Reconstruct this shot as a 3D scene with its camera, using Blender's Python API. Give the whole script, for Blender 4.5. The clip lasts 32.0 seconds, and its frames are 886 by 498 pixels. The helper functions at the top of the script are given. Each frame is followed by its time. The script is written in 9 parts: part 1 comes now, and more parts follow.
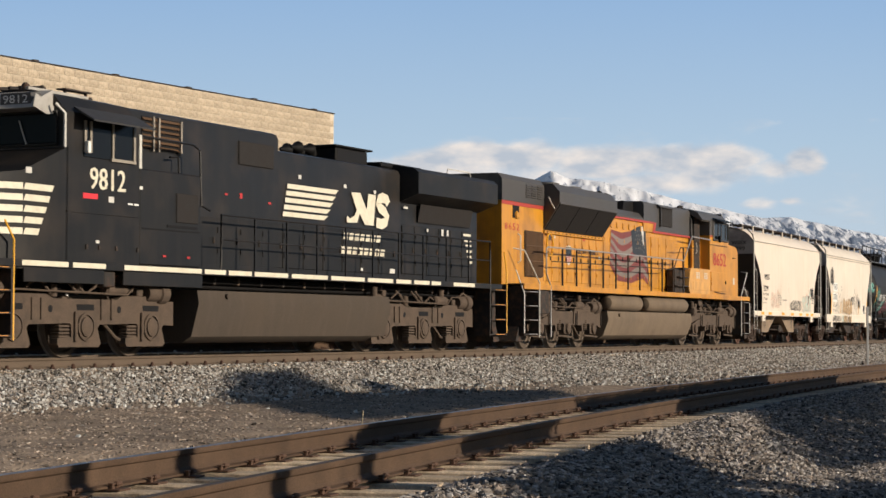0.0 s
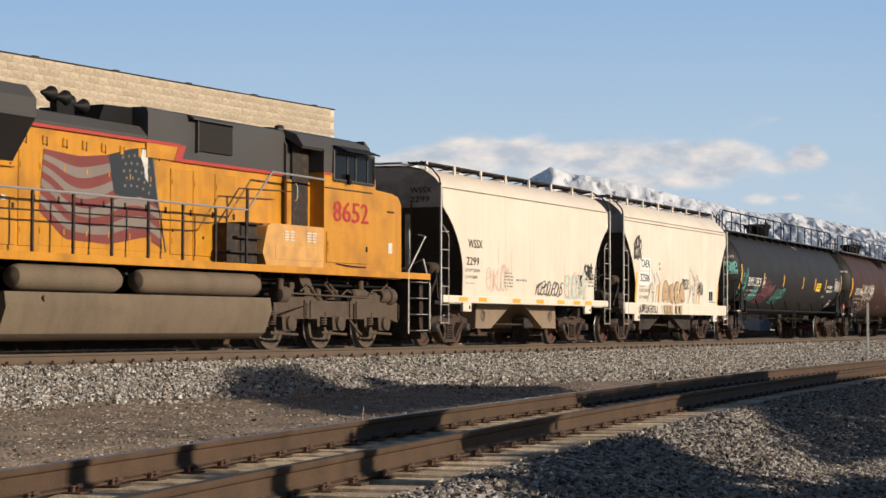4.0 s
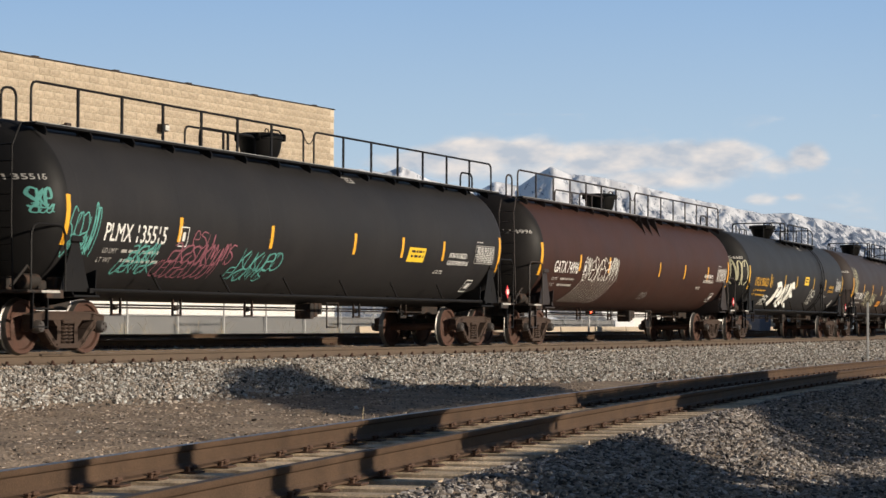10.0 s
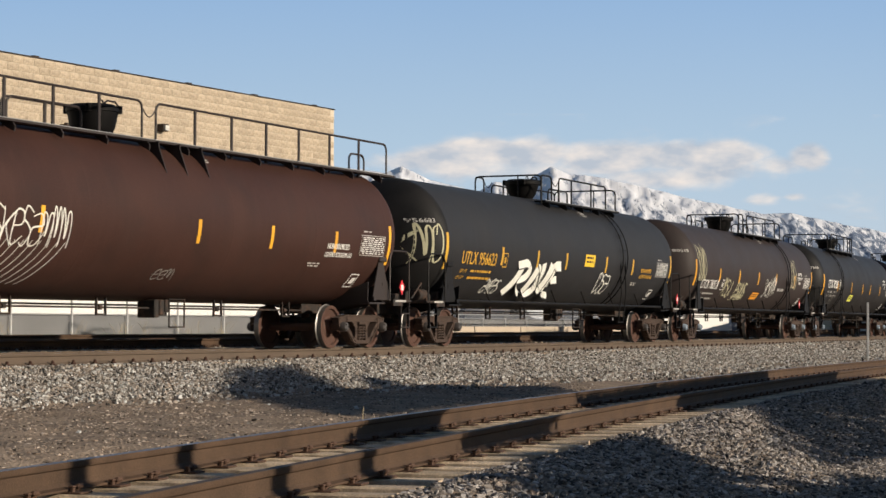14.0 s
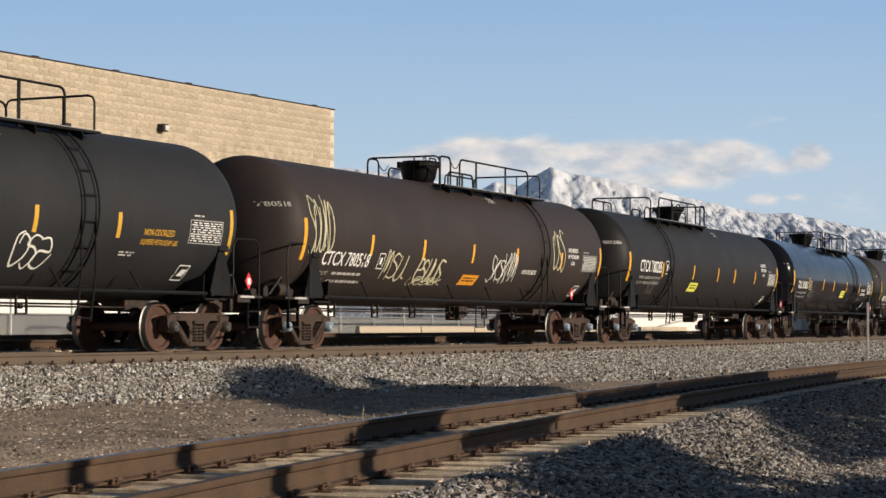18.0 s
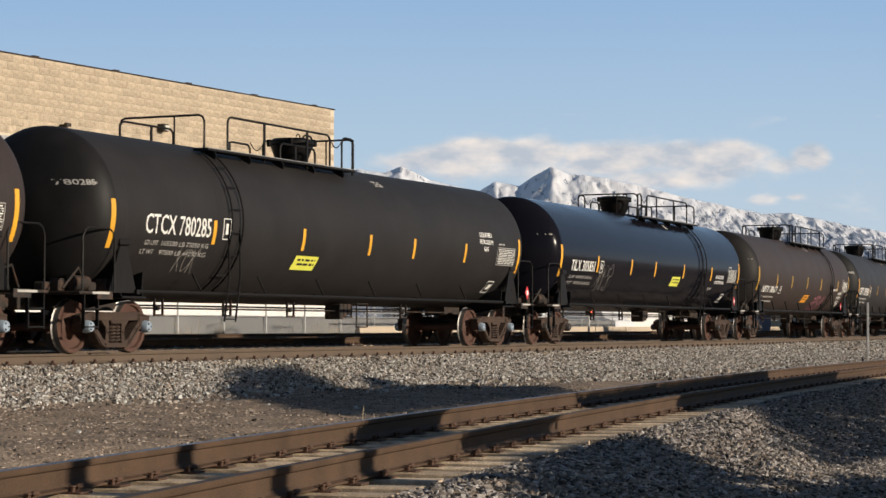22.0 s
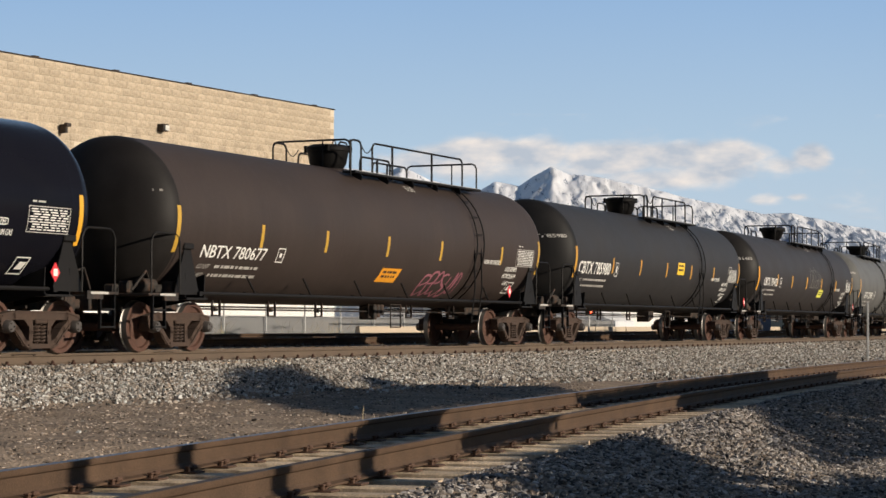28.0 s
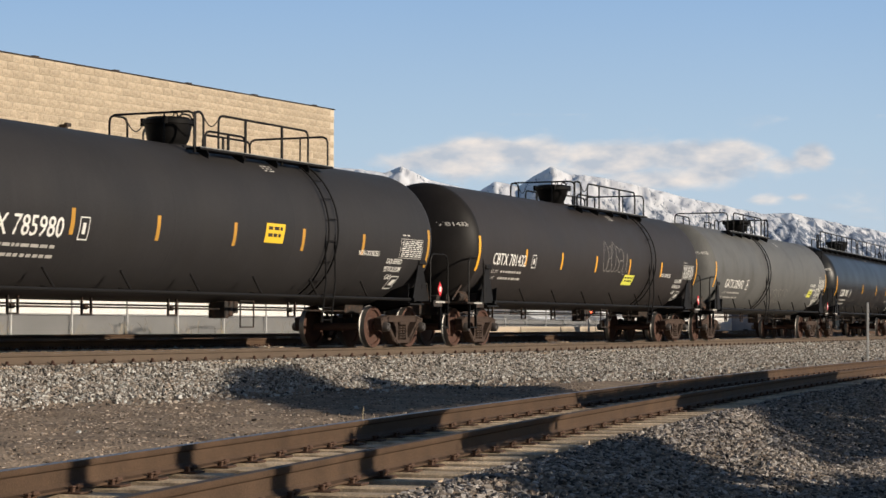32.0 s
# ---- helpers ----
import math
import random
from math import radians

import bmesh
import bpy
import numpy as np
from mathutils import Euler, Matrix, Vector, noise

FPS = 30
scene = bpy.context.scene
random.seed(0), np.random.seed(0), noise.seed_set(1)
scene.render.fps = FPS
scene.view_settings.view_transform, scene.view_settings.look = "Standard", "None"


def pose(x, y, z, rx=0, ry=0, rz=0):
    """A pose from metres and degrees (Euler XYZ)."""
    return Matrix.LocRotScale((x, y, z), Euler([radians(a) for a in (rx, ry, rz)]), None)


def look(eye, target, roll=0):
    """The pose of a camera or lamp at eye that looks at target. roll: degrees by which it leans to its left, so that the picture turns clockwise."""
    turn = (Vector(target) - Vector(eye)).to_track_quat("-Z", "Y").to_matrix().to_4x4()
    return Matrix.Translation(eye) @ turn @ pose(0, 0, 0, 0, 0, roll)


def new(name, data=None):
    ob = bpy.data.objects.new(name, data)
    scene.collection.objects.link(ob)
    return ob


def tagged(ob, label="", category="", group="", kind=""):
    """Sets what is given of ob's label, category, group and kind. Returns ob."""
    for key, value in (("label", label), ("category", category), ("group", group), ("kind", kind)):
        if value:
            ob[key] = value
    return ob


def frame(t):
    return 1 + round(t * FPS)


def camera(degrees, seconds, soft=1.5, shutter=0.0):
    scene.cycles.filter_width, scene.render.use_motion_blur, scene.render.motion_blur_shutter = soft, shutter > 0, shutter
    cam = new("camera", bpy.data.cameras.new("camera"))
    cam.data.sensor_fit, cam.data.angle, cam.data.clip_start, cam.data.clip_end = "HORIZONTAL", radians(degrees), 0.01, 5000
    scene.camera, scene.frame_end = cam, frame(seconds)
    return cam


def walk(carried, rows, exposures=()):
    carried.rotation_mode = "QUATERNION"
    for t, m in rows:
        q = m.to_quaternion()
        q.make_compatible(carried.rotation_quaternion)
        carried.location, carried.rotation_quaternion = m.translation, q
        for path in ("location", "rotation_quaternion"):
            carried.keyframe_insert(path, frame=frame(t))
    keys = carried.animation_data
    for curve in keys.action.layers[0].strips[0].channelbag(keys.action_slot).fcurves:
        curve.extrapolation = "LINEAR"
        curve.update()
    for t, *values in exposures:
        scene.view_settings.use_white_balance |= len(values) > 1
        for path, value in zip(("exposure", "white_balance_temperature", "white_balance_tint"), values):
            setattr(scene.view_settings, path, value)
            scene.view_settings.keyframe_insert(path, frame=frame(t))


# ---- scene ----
HC = 0.48963                       # eye above the main rail head, metres
cam = camera(24.76, 32.0, soft=1.5, shutter=0.1)
TILT, ROLL = 2.1711, 0.1365        # degrees
PX = math.degrees(1 / 3572.5)      # one picture step as an angle


def eye_pose(dx, dy):
    """The camera on its tripod, turned by small steps to the left (dx) and upwards (dy)."""
    a, e = radians(-dx * PX), radians(TILT + dy * PX)
    return look((0, 0, HC), (math.sin(a) * math.cos(e), math.cos(a) * math.cos(e), HC + math.sin(e)), ROLL)


walk(cam, [(t, eye_pose(dx, dy)) for t, dx, dy in (
    (0.0, -0.5, 7.2), (0.3, 4.0, 7.0), (0.5, 5.5, 6.8), (0.8, 5.0, 7.0), (1.0, 4.0, 6.8), (1.5, 1.2, 3.6), (2.0, 0.0, 1.8),
    (2.5, -0.5, 1.4), (3.0, -0.6, 0.6), (3.5, 0.0, 0.0), (5.5, 0.0, 0.0), (18.0, 0.0, 0.0), (32.0, 0.0, 0.0))])

# ---- light ----
SUN_AZ = Vector((0.91, -0.41, 0)).normalized()
SUN_EL = radians(17)
SUN_DIR = Vector((SUN_AZ.x * math.cos(SUN_EL), SUN_AZ.y * math.cos(SUN_EL), math.sin(SUN_EL)))
world = bpy.data.worlds.new("sky")
scene.world = world
world.use_nodes = True
wn = world.node_tree.nodes
sky = wn.new("ShaderNodeTexSky")
sky.sky_type = "NISHITA"
sky.sun_disc = False
sky.sun_elevation = SUN_EL
sky.sun_rotation = math.atan2(SUN_AZ.x, SUN_AZ.y)
sky.air_density, sky.dust_density, sky.ozone_density, sky.altitude = 1.0, 0.6, 2.2, 1300
wn["Background"].inputs["Strength"].default_value = 0.054
world.node_tree.links.new(sky.outputs[0], wn["Background"].inputs["Color"])
sun = new("sun", bpy.data.lights.new("sun", "SUN"))
sun.data.energy, sun.data.angle, sun.data.color = 4.75, radians(0.5), (1.0, 0.875, 0.71)
sun.matrix_world = look(SUN_DIR * 50, (0, 0, 0))
scene.view_settings.exposure = 0.0

# ---- materials ----


def mat(name, base, rough=0.6, metal=0.0, vary=0.15, scale=3.0, grain=60.0, bump=0.15, dirt=None, dirt_amount=0.0, spec=0.5,
        streak=None, rand=0.0, coat=0.0, bump_scale=None):
    """A painted or natural surface: two scales of tone, fine relief, optional dirt patches and rain streaks."""
    m = bpy.data.materials.new(name)
    m.use_nodes = True
    n, l = m.node_tree.nodes, m.node_tree.links
    b = n["Principled BSDF"]
    b.inputs["Roughness"].default_value, b.inputs["Metallic"].default_value = rough, metal
    b.inputs["Specular IOR Level"].default_value = spec
    b.inputs["Coat Weight"].default_value = coat
    tc = n.new("ShaderNodeTexCoord")
    big, fine = n.new("ShaderNodeTexNoise"), n.new("ShaderNodeTexNoise")
    big.inputs["Scale"].default_value, big.inputs["Detail"].default_value = scale, 6
    fine.inputs["Scale"].default_value, fine.inputs["Detail"].default_value = grain, 3
    l.new(tc.outputs["Object"], big.inputs["Vector"])
    l.new(tc.outputs["Object"], fine.inputs["Vector"])
    add = n.new("ShaderNodeMath")
    add.operation = "ADD"
    l.new(big.outputs["Fac"], add.inputs[0])
    l.new(fine.outputs["Fac"], add.inputs[1])
    ramp = n.new("ShaderNodeMapRange")
    ramp.inputs["From Min"].default_value, ramp.inputs["From Max"].default_value = 0.7, 1.3
    ramp.inputs["To Min"].default_value, ramp.inputs["To Max"].default_value = 1 - vary, 1 + vary
    l.new(add.outputs[0], ramp.inputs["Value"])
    level = ramp.outputs[0]
    if rand:
        info, rr, mul = n.new("ShaderNodeObjectInfo"), n.new("ShaderNodeMapRange"), n.new("ShaderNodeMath")
        rr.inputs["To Min"].default_value, rr.inputs["To Max"].default_value = 1 - rand, 1 + rand
        mul.operation = "MULTIPLY"
        l.new(info.outputs["Random"], rr.inputs["Value"])
        l.new(rr.outputs[0], mul.inputs[0])
        l.new(level, mul.inputs[1])
        level = mul.outputs[0]
    tone = n.new("ShaderNodeVectorMath")
    tone.operation = "SCALE"
    tone.inputs[0].default_value = base[:3]
    l.new(level, tone.inputs["Scale"])
    colour = tone.outputs[0]
    for col, amount, stretch, sc in ((dirt, dirt_amount, (1, 1, 1), scale * 1.7), (streak, 0.55, (1, 1, 0.06), 5.0)):
        if col is None:
            continue
        mp, no, cr, mx = n.new("ShaderNodeMapping"), n.new("ShaderNodeTexNoise"), n.new("ShaderNodeMapRange"), n.new("ShaderNodeMix")
        mp.inputs["Scale"].default_value = stretch
        no.inputs["Scale"].default_value, no.inputs["Detail"].default_value = sc, 8
        cr.inputs["From Min"].default_value, cr.inputs["From Max"].default_value = 0.48, 0.75
        cr.inputs["To Max"].default_value = amount
        mx.data_type = "RGBA"
        mx.inputs["B"].default_value = (*col[:3], 1)
        l.new(tc.outputs["Object"], mp.inputs["Vector"])
        l.new(mp.outputs[0], no.inputs["Vector"])
        l.new(no.outputs["Fac"], cr.inputs["Value"])
        l.new(cr.outputs[0], mx.inputs["Factor"])
        l.new(colour, mx.inputs["A"])
        colour = mx.outputs["Result"]
    l.new(colour, b.inputs["Base Color"])
    if bump:
        bp = n.new("ShaderNodeBump")
        bp.inputs["Strength"].default_value = bump
        bp.inputs["Distance"].default_value = 0.01 if bump_scale is None else bump_scale
        l.new(add.outputs[0], bp.inputs["Height"])
        l.new(bp.outputs[0], b.inputs["Normal"])
    rv = n.new("ShaderNodeMapRange")
    rv.inputs["To Min"].default_value, rv.inputs["To Max"].default_value = max(rough - 0.12, 0.03), min(rough + 0.12, 1)
    l.new(big.outputs["Fac"], rv.inputs["Value"])
    l.new(rv.outputs[0], b.inputs["Roughness"])
    return m


def glow(name, colour, strength):
    m = bpy.data.materials.new(name)
    m.use_nodes = True
    b = m.node_tree.nodes["Principled BSDF"]
    b.inputs["Base Color"].default_value = (*colour, 1)
    b.inputs["Emission Color"].default_value = (*colour, 1)
    b.inputs["Emission Strength"].default_value = strength
    return m


RUST = (0.16, 0.075, 0.04)
M_RAIL = mat("rail steel", (0.088, 0.055, 0.035), 0.8, 0.05, 0.36, 2.0, 80, 0.25, (0.05, 0.032, 0.022), 0.4, spec=0.25)
M_RAILMAIN = mat("dusty rail steel", (0.112, 0.080, 0.056), 0.8, 0.05, 0.2, 2.0, 80, 0.2)
M_HEAD = mat("polished rail head", (0.15, 0.155, 0.18), 0.38, 0.75, 0.15, 3.0, 90, 0.05)
M_RUSTHEAD = mat("rusty rail head", (0.085, 0.064, 0.048), 0.7, 0.1, 0.2, 3.0, 90, 0.1, spec=0.25)
M_TIE = mat("weathered tie wood", (0.60, 0.47, 0.33), 0.9, 0, 0.3, 6.0, 55, 0.6, (0.16, 0.12, 0.09), 0.4, rand=0.3)
M_PLATE = mat("rusty tie plate", (0.10, 0.055, 0.035), 0.8, 0.2, 0.3, 9.0, 90, 0.3)
M_STEELDARK = mat("grimy underframe steel", (0.026, 0.021, 0.018), 0.75, 0.1, 0.3, 4.0, 50, 0.3, RUST, 0.5)
M_TRUCK = mat("dusty rust truck casting", (0.056, 0.034, 0.024), 0.85, 0.05, 0.3, 5.0, 60, 0.4, (0.045, 0.03, 0.024), 0.6, rand=0.12)
M_WHEEL = mat("rusty wheel", (0.088, 0.041, 0.028), 0.75, 0.15, 0.25, 6.0, 60, 0.25, (0.06, 0.04, 0.03), 0.5)
M_TREAD = mat("bright wheel tread", (0.26, 0.245, 0.23), 0.5, 0.7, 0.1, 6.0, 60, 0.05)
M_BLACK = mat("black fittings paint", (0.011, 0.010, 0.010), 0.6, 0, 0.2, 4.0, 60, 0.1, spec=0.2)
M_WHITE = mat("white lettering paint", (0.78, 0.77, 0.73), 0.6, 0, 0.08, 6.0, 80, 0.0)
M_DULL = mat("faded white lettering", (0.24, 0.225, 0.205), 0.7, 0, 0.25, 6.0, 80, 0.0)
M_TAPE = mat("yellow reflective tape", (0.80, 0.40, 0.03), 0.45, 0, 0.1, 5.0, 60, 0.0, rand=0.1)
M_YEL = mat("yellow placard", (0.85, 0.55, 0.03), 0.5, 0, 0.08, 5.0, 60, 0.0)
M_YGR = mat("lemon placard", (0.75, 0.75, 0.10), 0.5, 0, 0.08, 5.0, 60, 0.0)
M_ORG = mat("orange placard", (0.80, 0.33, 0.02), 0.5, 0, 0.12, 5.0, 60, 0.0)
M_RED = mat("red placard", (0.75, 0.04, 0.05), 0.45, 0, 0.08, 5.0, 60, 0.0)
M_GALV = mat("galvanised steel", (0.42, 0.42, 0.42), 0.5, 0.5, 0.15, 6.0, 60, 0.1)
M_PALE = mat("pale painted hand rail", (0.62, 0.60, 0.55), 0.55, 0, 0.15, 6.0, 60, 0.1, RUST, 0.25)

# ---- geometry tools ----


class Shape:
    """Collects vertices and faces of one part."""

    def __init__(self):
        self.v, self.f, self.m = [], [], []

    def add(self, verts, faces, m=0):
        k = len(self.v)
        self.v.extend(tuple(p) for p in verts)
        self.f.extend(tuple(i + k for i in f) for f in faces)
        self.m.extend([m] * len(faces))
        return self

    def box(self, x0, x1, y0, y1, z0, z1, c=0.0, m=0):
        """A box with its long edges chamfered by c."""
        if c <= 0:
            v = [(x, y, z) for x in (x0, x1) for y in (y0, y1) for z in (z0, z1)]
            return self.add(v, [(0, 1, 3, 2), (4, 6, 7, 5), (0, 4, 5, 1), (2, 3, 7, 6), (0, 2, 6, 4), (1, 5, 7, 3)], m)
        c = min(c, (x1 - x0) / 3, (y1 - y0) / 3, (z1 - z0) / 3)
        bm = bmesh.new()
        bmesh.ops.create_cube(bm, size=1)
        for q in bm.verts:
            q.co = Vector(((x0 + x1) / 2 + q.co.x * (x1 - x0), (y0 + y1) / 2 + q.co.y * (y1 - y0), (z0 + z1) / 2 + q.co.z * (z1 - z0)))
        bmesh.ops.bevel(bm, geom=bm.edges[:], offset=c, segments=1, affect="EDGES")
        bm.verts.index_update()
        self.add([q.co[:] for q in bm.verts], [[q.index for q in f.verts] for f in bm.faces], m)
        bm.free()
        return self

    def prism(self, outline, a, b, axis="y", m=0):
        """A flat outline (two coordinates) pushed from a to b along an axis."""
        def put(p, q):
            return {"y": (p[0], q, p[1]), "x": (q, p[0], p[1]), "z": (p[0], p[1], q)}[axis]
        n = len(outline)
        v = [put(p, a) for p in outline] + [put(p, b) for p in outline]
        f = [tuple(range(n))[::-1], tuple(range(n, 2 * n))] + [(i, (i + 1) % n, n + (i + 1) % n, n + i) for i in range(n)]
        return self.add(v, f, m)

    def tube(self, path, r, n=8, m=0, closed=False):
        """A round bar along a path of points."""
        path = [Vector(p) for p in path]
        k = len(self.v)
        last = None
        for i, p in enumerate(path):
            d = (path[min(i + 1, len(path) - 1)] - path[max(i - 1, 0)]).normalized()
            u = d.cross(Vector((0, 0, 1))) if last is None else last - d * last.dot(d)
            if u.length < 1e-4:
                u = d.cross(Vector((1, 0, 0)))
            u.normalize()
            last = u
            w = d.cross(u)
            for j in range(n):
                a = 2 * math.pi * j / n
                self.v.append(tuple(p + (u * math.cos(a) + w * math.sin(a)) * r))
        for i in range(len(path) - 1):
            for j in range(n):
                a, b = k + i * n + j, k + i * n + (j + 1) % n
                self.f.append((a, b, b + n, a + n))
                self.m.append(m)
        e = k + (len(path) - 1) * n
        self.f += [tuple(range(k, k + n))[::-1], tuple(range(e, e + n))]
        self.m += [m, m]
        return self

    def lathe(self, profile, axis="x", centre=(0, 0, 0), n=32, m=0, mats=None):
        """A profile of (along, radius) turned about an axis through centre."""
        k = len(self.v)
        for a, r in profile:
            for j in range(n):
                t = 2 * math.pi * j / n
                c, s = r * math.cos(t), r * math.sin(t)
                q = {"x": (a, c, s), "y": (s, a, c), "z": (c, s, a)}[axis]
                self.v.append((q[0] + centre[0], q[1] + centre[1], q[2] + centre[2]))
        for i in range(len(profile) - 1):
            for j in range(n):
                a, b = k + i * n + j, k + i * n + (j + 1) % n
                self.f.append((a, b, b + n, a + n))
                self.m.append(mats[i] if mats else m)
        e = k + (len(profile) - 1) * n
        self.f += [tuple(range(k, k + n))[::-1], tuple(range(e, e + n))]
        self.m += [m, m]
        return self

    def strip(self, pts, width, a, b, m=0):
        """A bent flat bar in the x-z plane, of some width, from y = a to y = b."""
        for (x0, z0), (x1, z1) in zip(pts, pts[1:]):
            dx, dz = x1 - x0, z1 - z0
            q = math.hypot(dx, dz)
            ux, uz = -dz / q * width / 2, dx / q * width / 2
            ex, ez = dx / q * width * 0.3, dz / q * width * 0.3
            self.prism([(x0 + ux - ex, z0 + uz - ez), (x0 - ux - ex, z0 - uz - ez), (x1 - ux + ex, z1 - uz + ez), (x1 + ux + ex, z1 + uz + ez)], a, b, "y", m)
        return self

    def mesh(self, name, mats, smooth=True, fix=True):
        me = bpy.data.meshes.new(name)
        me.from_pydata(self.v, [], self.f)
        for q in mats:
            me.materials.append(q)
        if len(mats) > 1:
            me.polygons.foreach_set("material_index", self.m)
        if fix:
            bm = bmesh.new()
            bm.from_mesh(me)
            bmesh.ops.recalc_face_normals(bm, faces=bm.faces)
            bm.to_mesh(me)
            bm.free()
        if smooth:
            me.polygons.foreach_set("use_smooth", [True] * len(me.polygons))
            me.set_sharp_from_angle(angle=radians(32))
        me.update()
        return me


def part(name, shape, material, parent, label="", at=None, smooth=True, fix=True):
    """Links a shape (or a ready mesh) as one mesh object under a thing or a part."""
    mats = material if isinstance(material, (list, tuple)) else [material]
    me = shape if isinstance(shape, bpy.types.Mesh) else shape.mesh(name, mats, smooth, fix)
    ob = new(name, me)
    ob.parent = parent
    if at is not None:
        ob.matrix_basis = at
    if label:
        ob["label"] = label
    return ob


def thing(name, label, category, group="", kind="", m=None):
    ob = new(name)
    ob.empty_display_size = 0.3
    if m is not None:
        ob.matrix_basis = m
    return tagged(ob, label, category, group, kind)


# ---- plan: the curved main line, the siding in front, distances ----
TH, CURVE, Y0 = 0.4246298, -0.00126808, 50.087


def main_line(s, off=0.0, z=0.0):
    """Pose on the main line s metres along it; x runs along the line, y away from the camera."""
    phi = TH + CURVE * s
    x = (math.cos(TH) - math.cos(phi)) / CURVE - off * math.cos(phi)
    y = Y0 + (math.sin(phi) - math.sin(TH)) / CURVE + off * math.sin(phi)
    return pose(x, y, z, 0, 0, 90 - math.degrees(phi))


FX, FY, FH, FK, FZ = -2.676, 12.62, 0.27255, 0.0027489, HC - 0.9


def siding(s, off=0.0, z=0.0):
    """The same for the siding near the camera; off 0 is its far rail, negative offsets come nearer."""
    phi = FH + FK * s
    x = FX + (math.cos(FH) - math.cos(phi)) / FK - off * math.cos(phi)
    y = FY + (math.sin(phi) - math.sin(FH)) / FK + off * math.sin(phi)
    return pose(x, y, FZ + z, 0, 0, 90 - math.degrees(phi))


def travel(t):
    """How far the train has come at t seconds, from its place at 13 s."""
    return 6.67923 * (t - 13) - 0.0036639 * (t - 13) ** 2 - 0.055 * max(0.0, 3.2 - t) ** 2


def off_main(X, Y):
    """Offset from the main line (away from the camera is positive) and the distance along it, for arrays."""
    cx, cy = math.cos(TH) / CURVE, Y0 - math.sin(TH) / CURVE
    dx, dy = X - cx, Y - cy
    r = np.hypot(dx, dy)
    return 1 / abs(CURVE) - r, (np.arctan2(-dy, dx) - TH) / CURVE


def off_siding(X, Y):
    cx, cy = FX + math.cos(FH) / FK, FY - math.sin(FH) / FK
    dx, dy = X - cx, Y - cy
    return np.hypot(dx, dy) - 1 / FK, (np.arctan2(dy, -dx) - FH) / FK

# ---- ground ----


def ramp(t, a, b):
    t = np.clip((t - a) / (b - a), 0, 1)
    return t * t * (3 - 2 * t)


def ground_z(X, Y):
    """Height of the ground: dirt strip, the ballast bank of the main line, the siding's bed and the gravel heaps in front of it."""
    o, s = off_main(X, Y)
    q, u = off_siding(X, Y)
    dirt = -0.60 + 0.03 * np.sin(X * 0.9 + Y * 0.31) + 0.02 * np.sin(X * 2.1 - Y * 1.3)
    bank = -0.225 - 0.395 * np.clip((-1.25 - o) / 3.9, 0, 1) ** 0.9 + 0.012 * np.sin(X * 1.7 + Y * 0.6)
    behind = -0.22 + ramp(o, 3.0, 3.9) * 0.19
    z = np.where(o < -1.35, np.maximum(bank, dirt), behind)
    # the siding: ties lie flush with the gravel; the bank falls towards the camera
    bed = FZ - 0.30
    lift = ramp(q, -2.3, -2.0) * (1 - ramp(q, 0.45, 2.4))
    z = z * (1 - lift) + bed * lift
    near = ramp(-q, 2.1, 4.6)
    crest = 13.2 - 3.6 * np.clip(-q - 2.4, 0, 1.8)
    heaps = 0.12 * np.exp(-((u - crest) / 1.9) ** 2) + 0.10 * np.exp(-((u - 3.0) / 2.0) ** 2) + 0.13 * np.exp(-((u - 20.0) / 3.5) ** 2)
    front = bed + 0.088 - 0.36 * near + heaps * ramp(-q, 2.0, 2.7) * (1 - ramp(-q, 3.6, 5.4))
    z = np.where(q < -2.2, front, z)
    near_eye = 1 - ramp(np.hypot(X, Y), 2.5, 6.0)
    return z * (1 - near_eye) - 1.05 * near_eye


def axis(lo, hi, step, far):
    core = list(np.arange(lo, hi, step))
    out, d = [], step
    p = core[-1]
    while p < far:
        d *= 1.25
        p += d
        out.append(p)
    pre, d, p = [], step, lo
    while p > -far:
        d *= 1.25
        p -= d
        pre.append(p)
    return np.array(pre[::-1] + core + out)


def ground_material():
    m = mat("gravel and dirt", (0.30, 0.232, 0.172), 0.95, 0, 0.4, 1.1, 26, 0.9, (0.13, 0.095, 0.07), 0.6, bump_scale=0.03, spec=0.2)
    return m


gx, gy = axis(-11, 17, 0.16, 4900), axis(4, 66, 0.16, 4900)
GX, GY = np.meshgrid(gx, gy)
GZ = ground_z(GX, GY)
rough = np.random.RandomState(3).rand(*GZ.shape) - 0.5
near_zone = (GX > -13) & (GX < 19) & (GY > 2) & (GY < 70)
GZ = GZ + rough * 0.035 * near_zone
me = bpy.data.meshes.new("ground")
nx, ny = len(gx), len(gy)
idx = np.arange(nx * ny).reshape(ny, nx)
quads = np.stack([idx[:-1, :-1], idx[:-1, 1:], idx[1:, 1:], idx[1:, :-1]], -1).reshape(-1, 4)
me.vertices.add(nx * ny)
me.vertices.foreach_set("co", np.stack([GX, GY, GZ], -1).reshape(-1).astype(np.float32))
me.loops.add(quads.size)
me.loops.foreach_set("vertex_index", quads.reshape(-1))
me.polygons.add(len(quads))
me.polygons.foreach_set("loop_start", np.arange(0, quads.size, 4))
me.polygons.foreach_set("use_smooth", np.ones(len(quads), bool))
me.update(calc_edges=True)
me.materials.append(ground_material())
tagged(new("ground", me), "brown dirt and grey gravel beside the tracks", "ground", kind="structure")


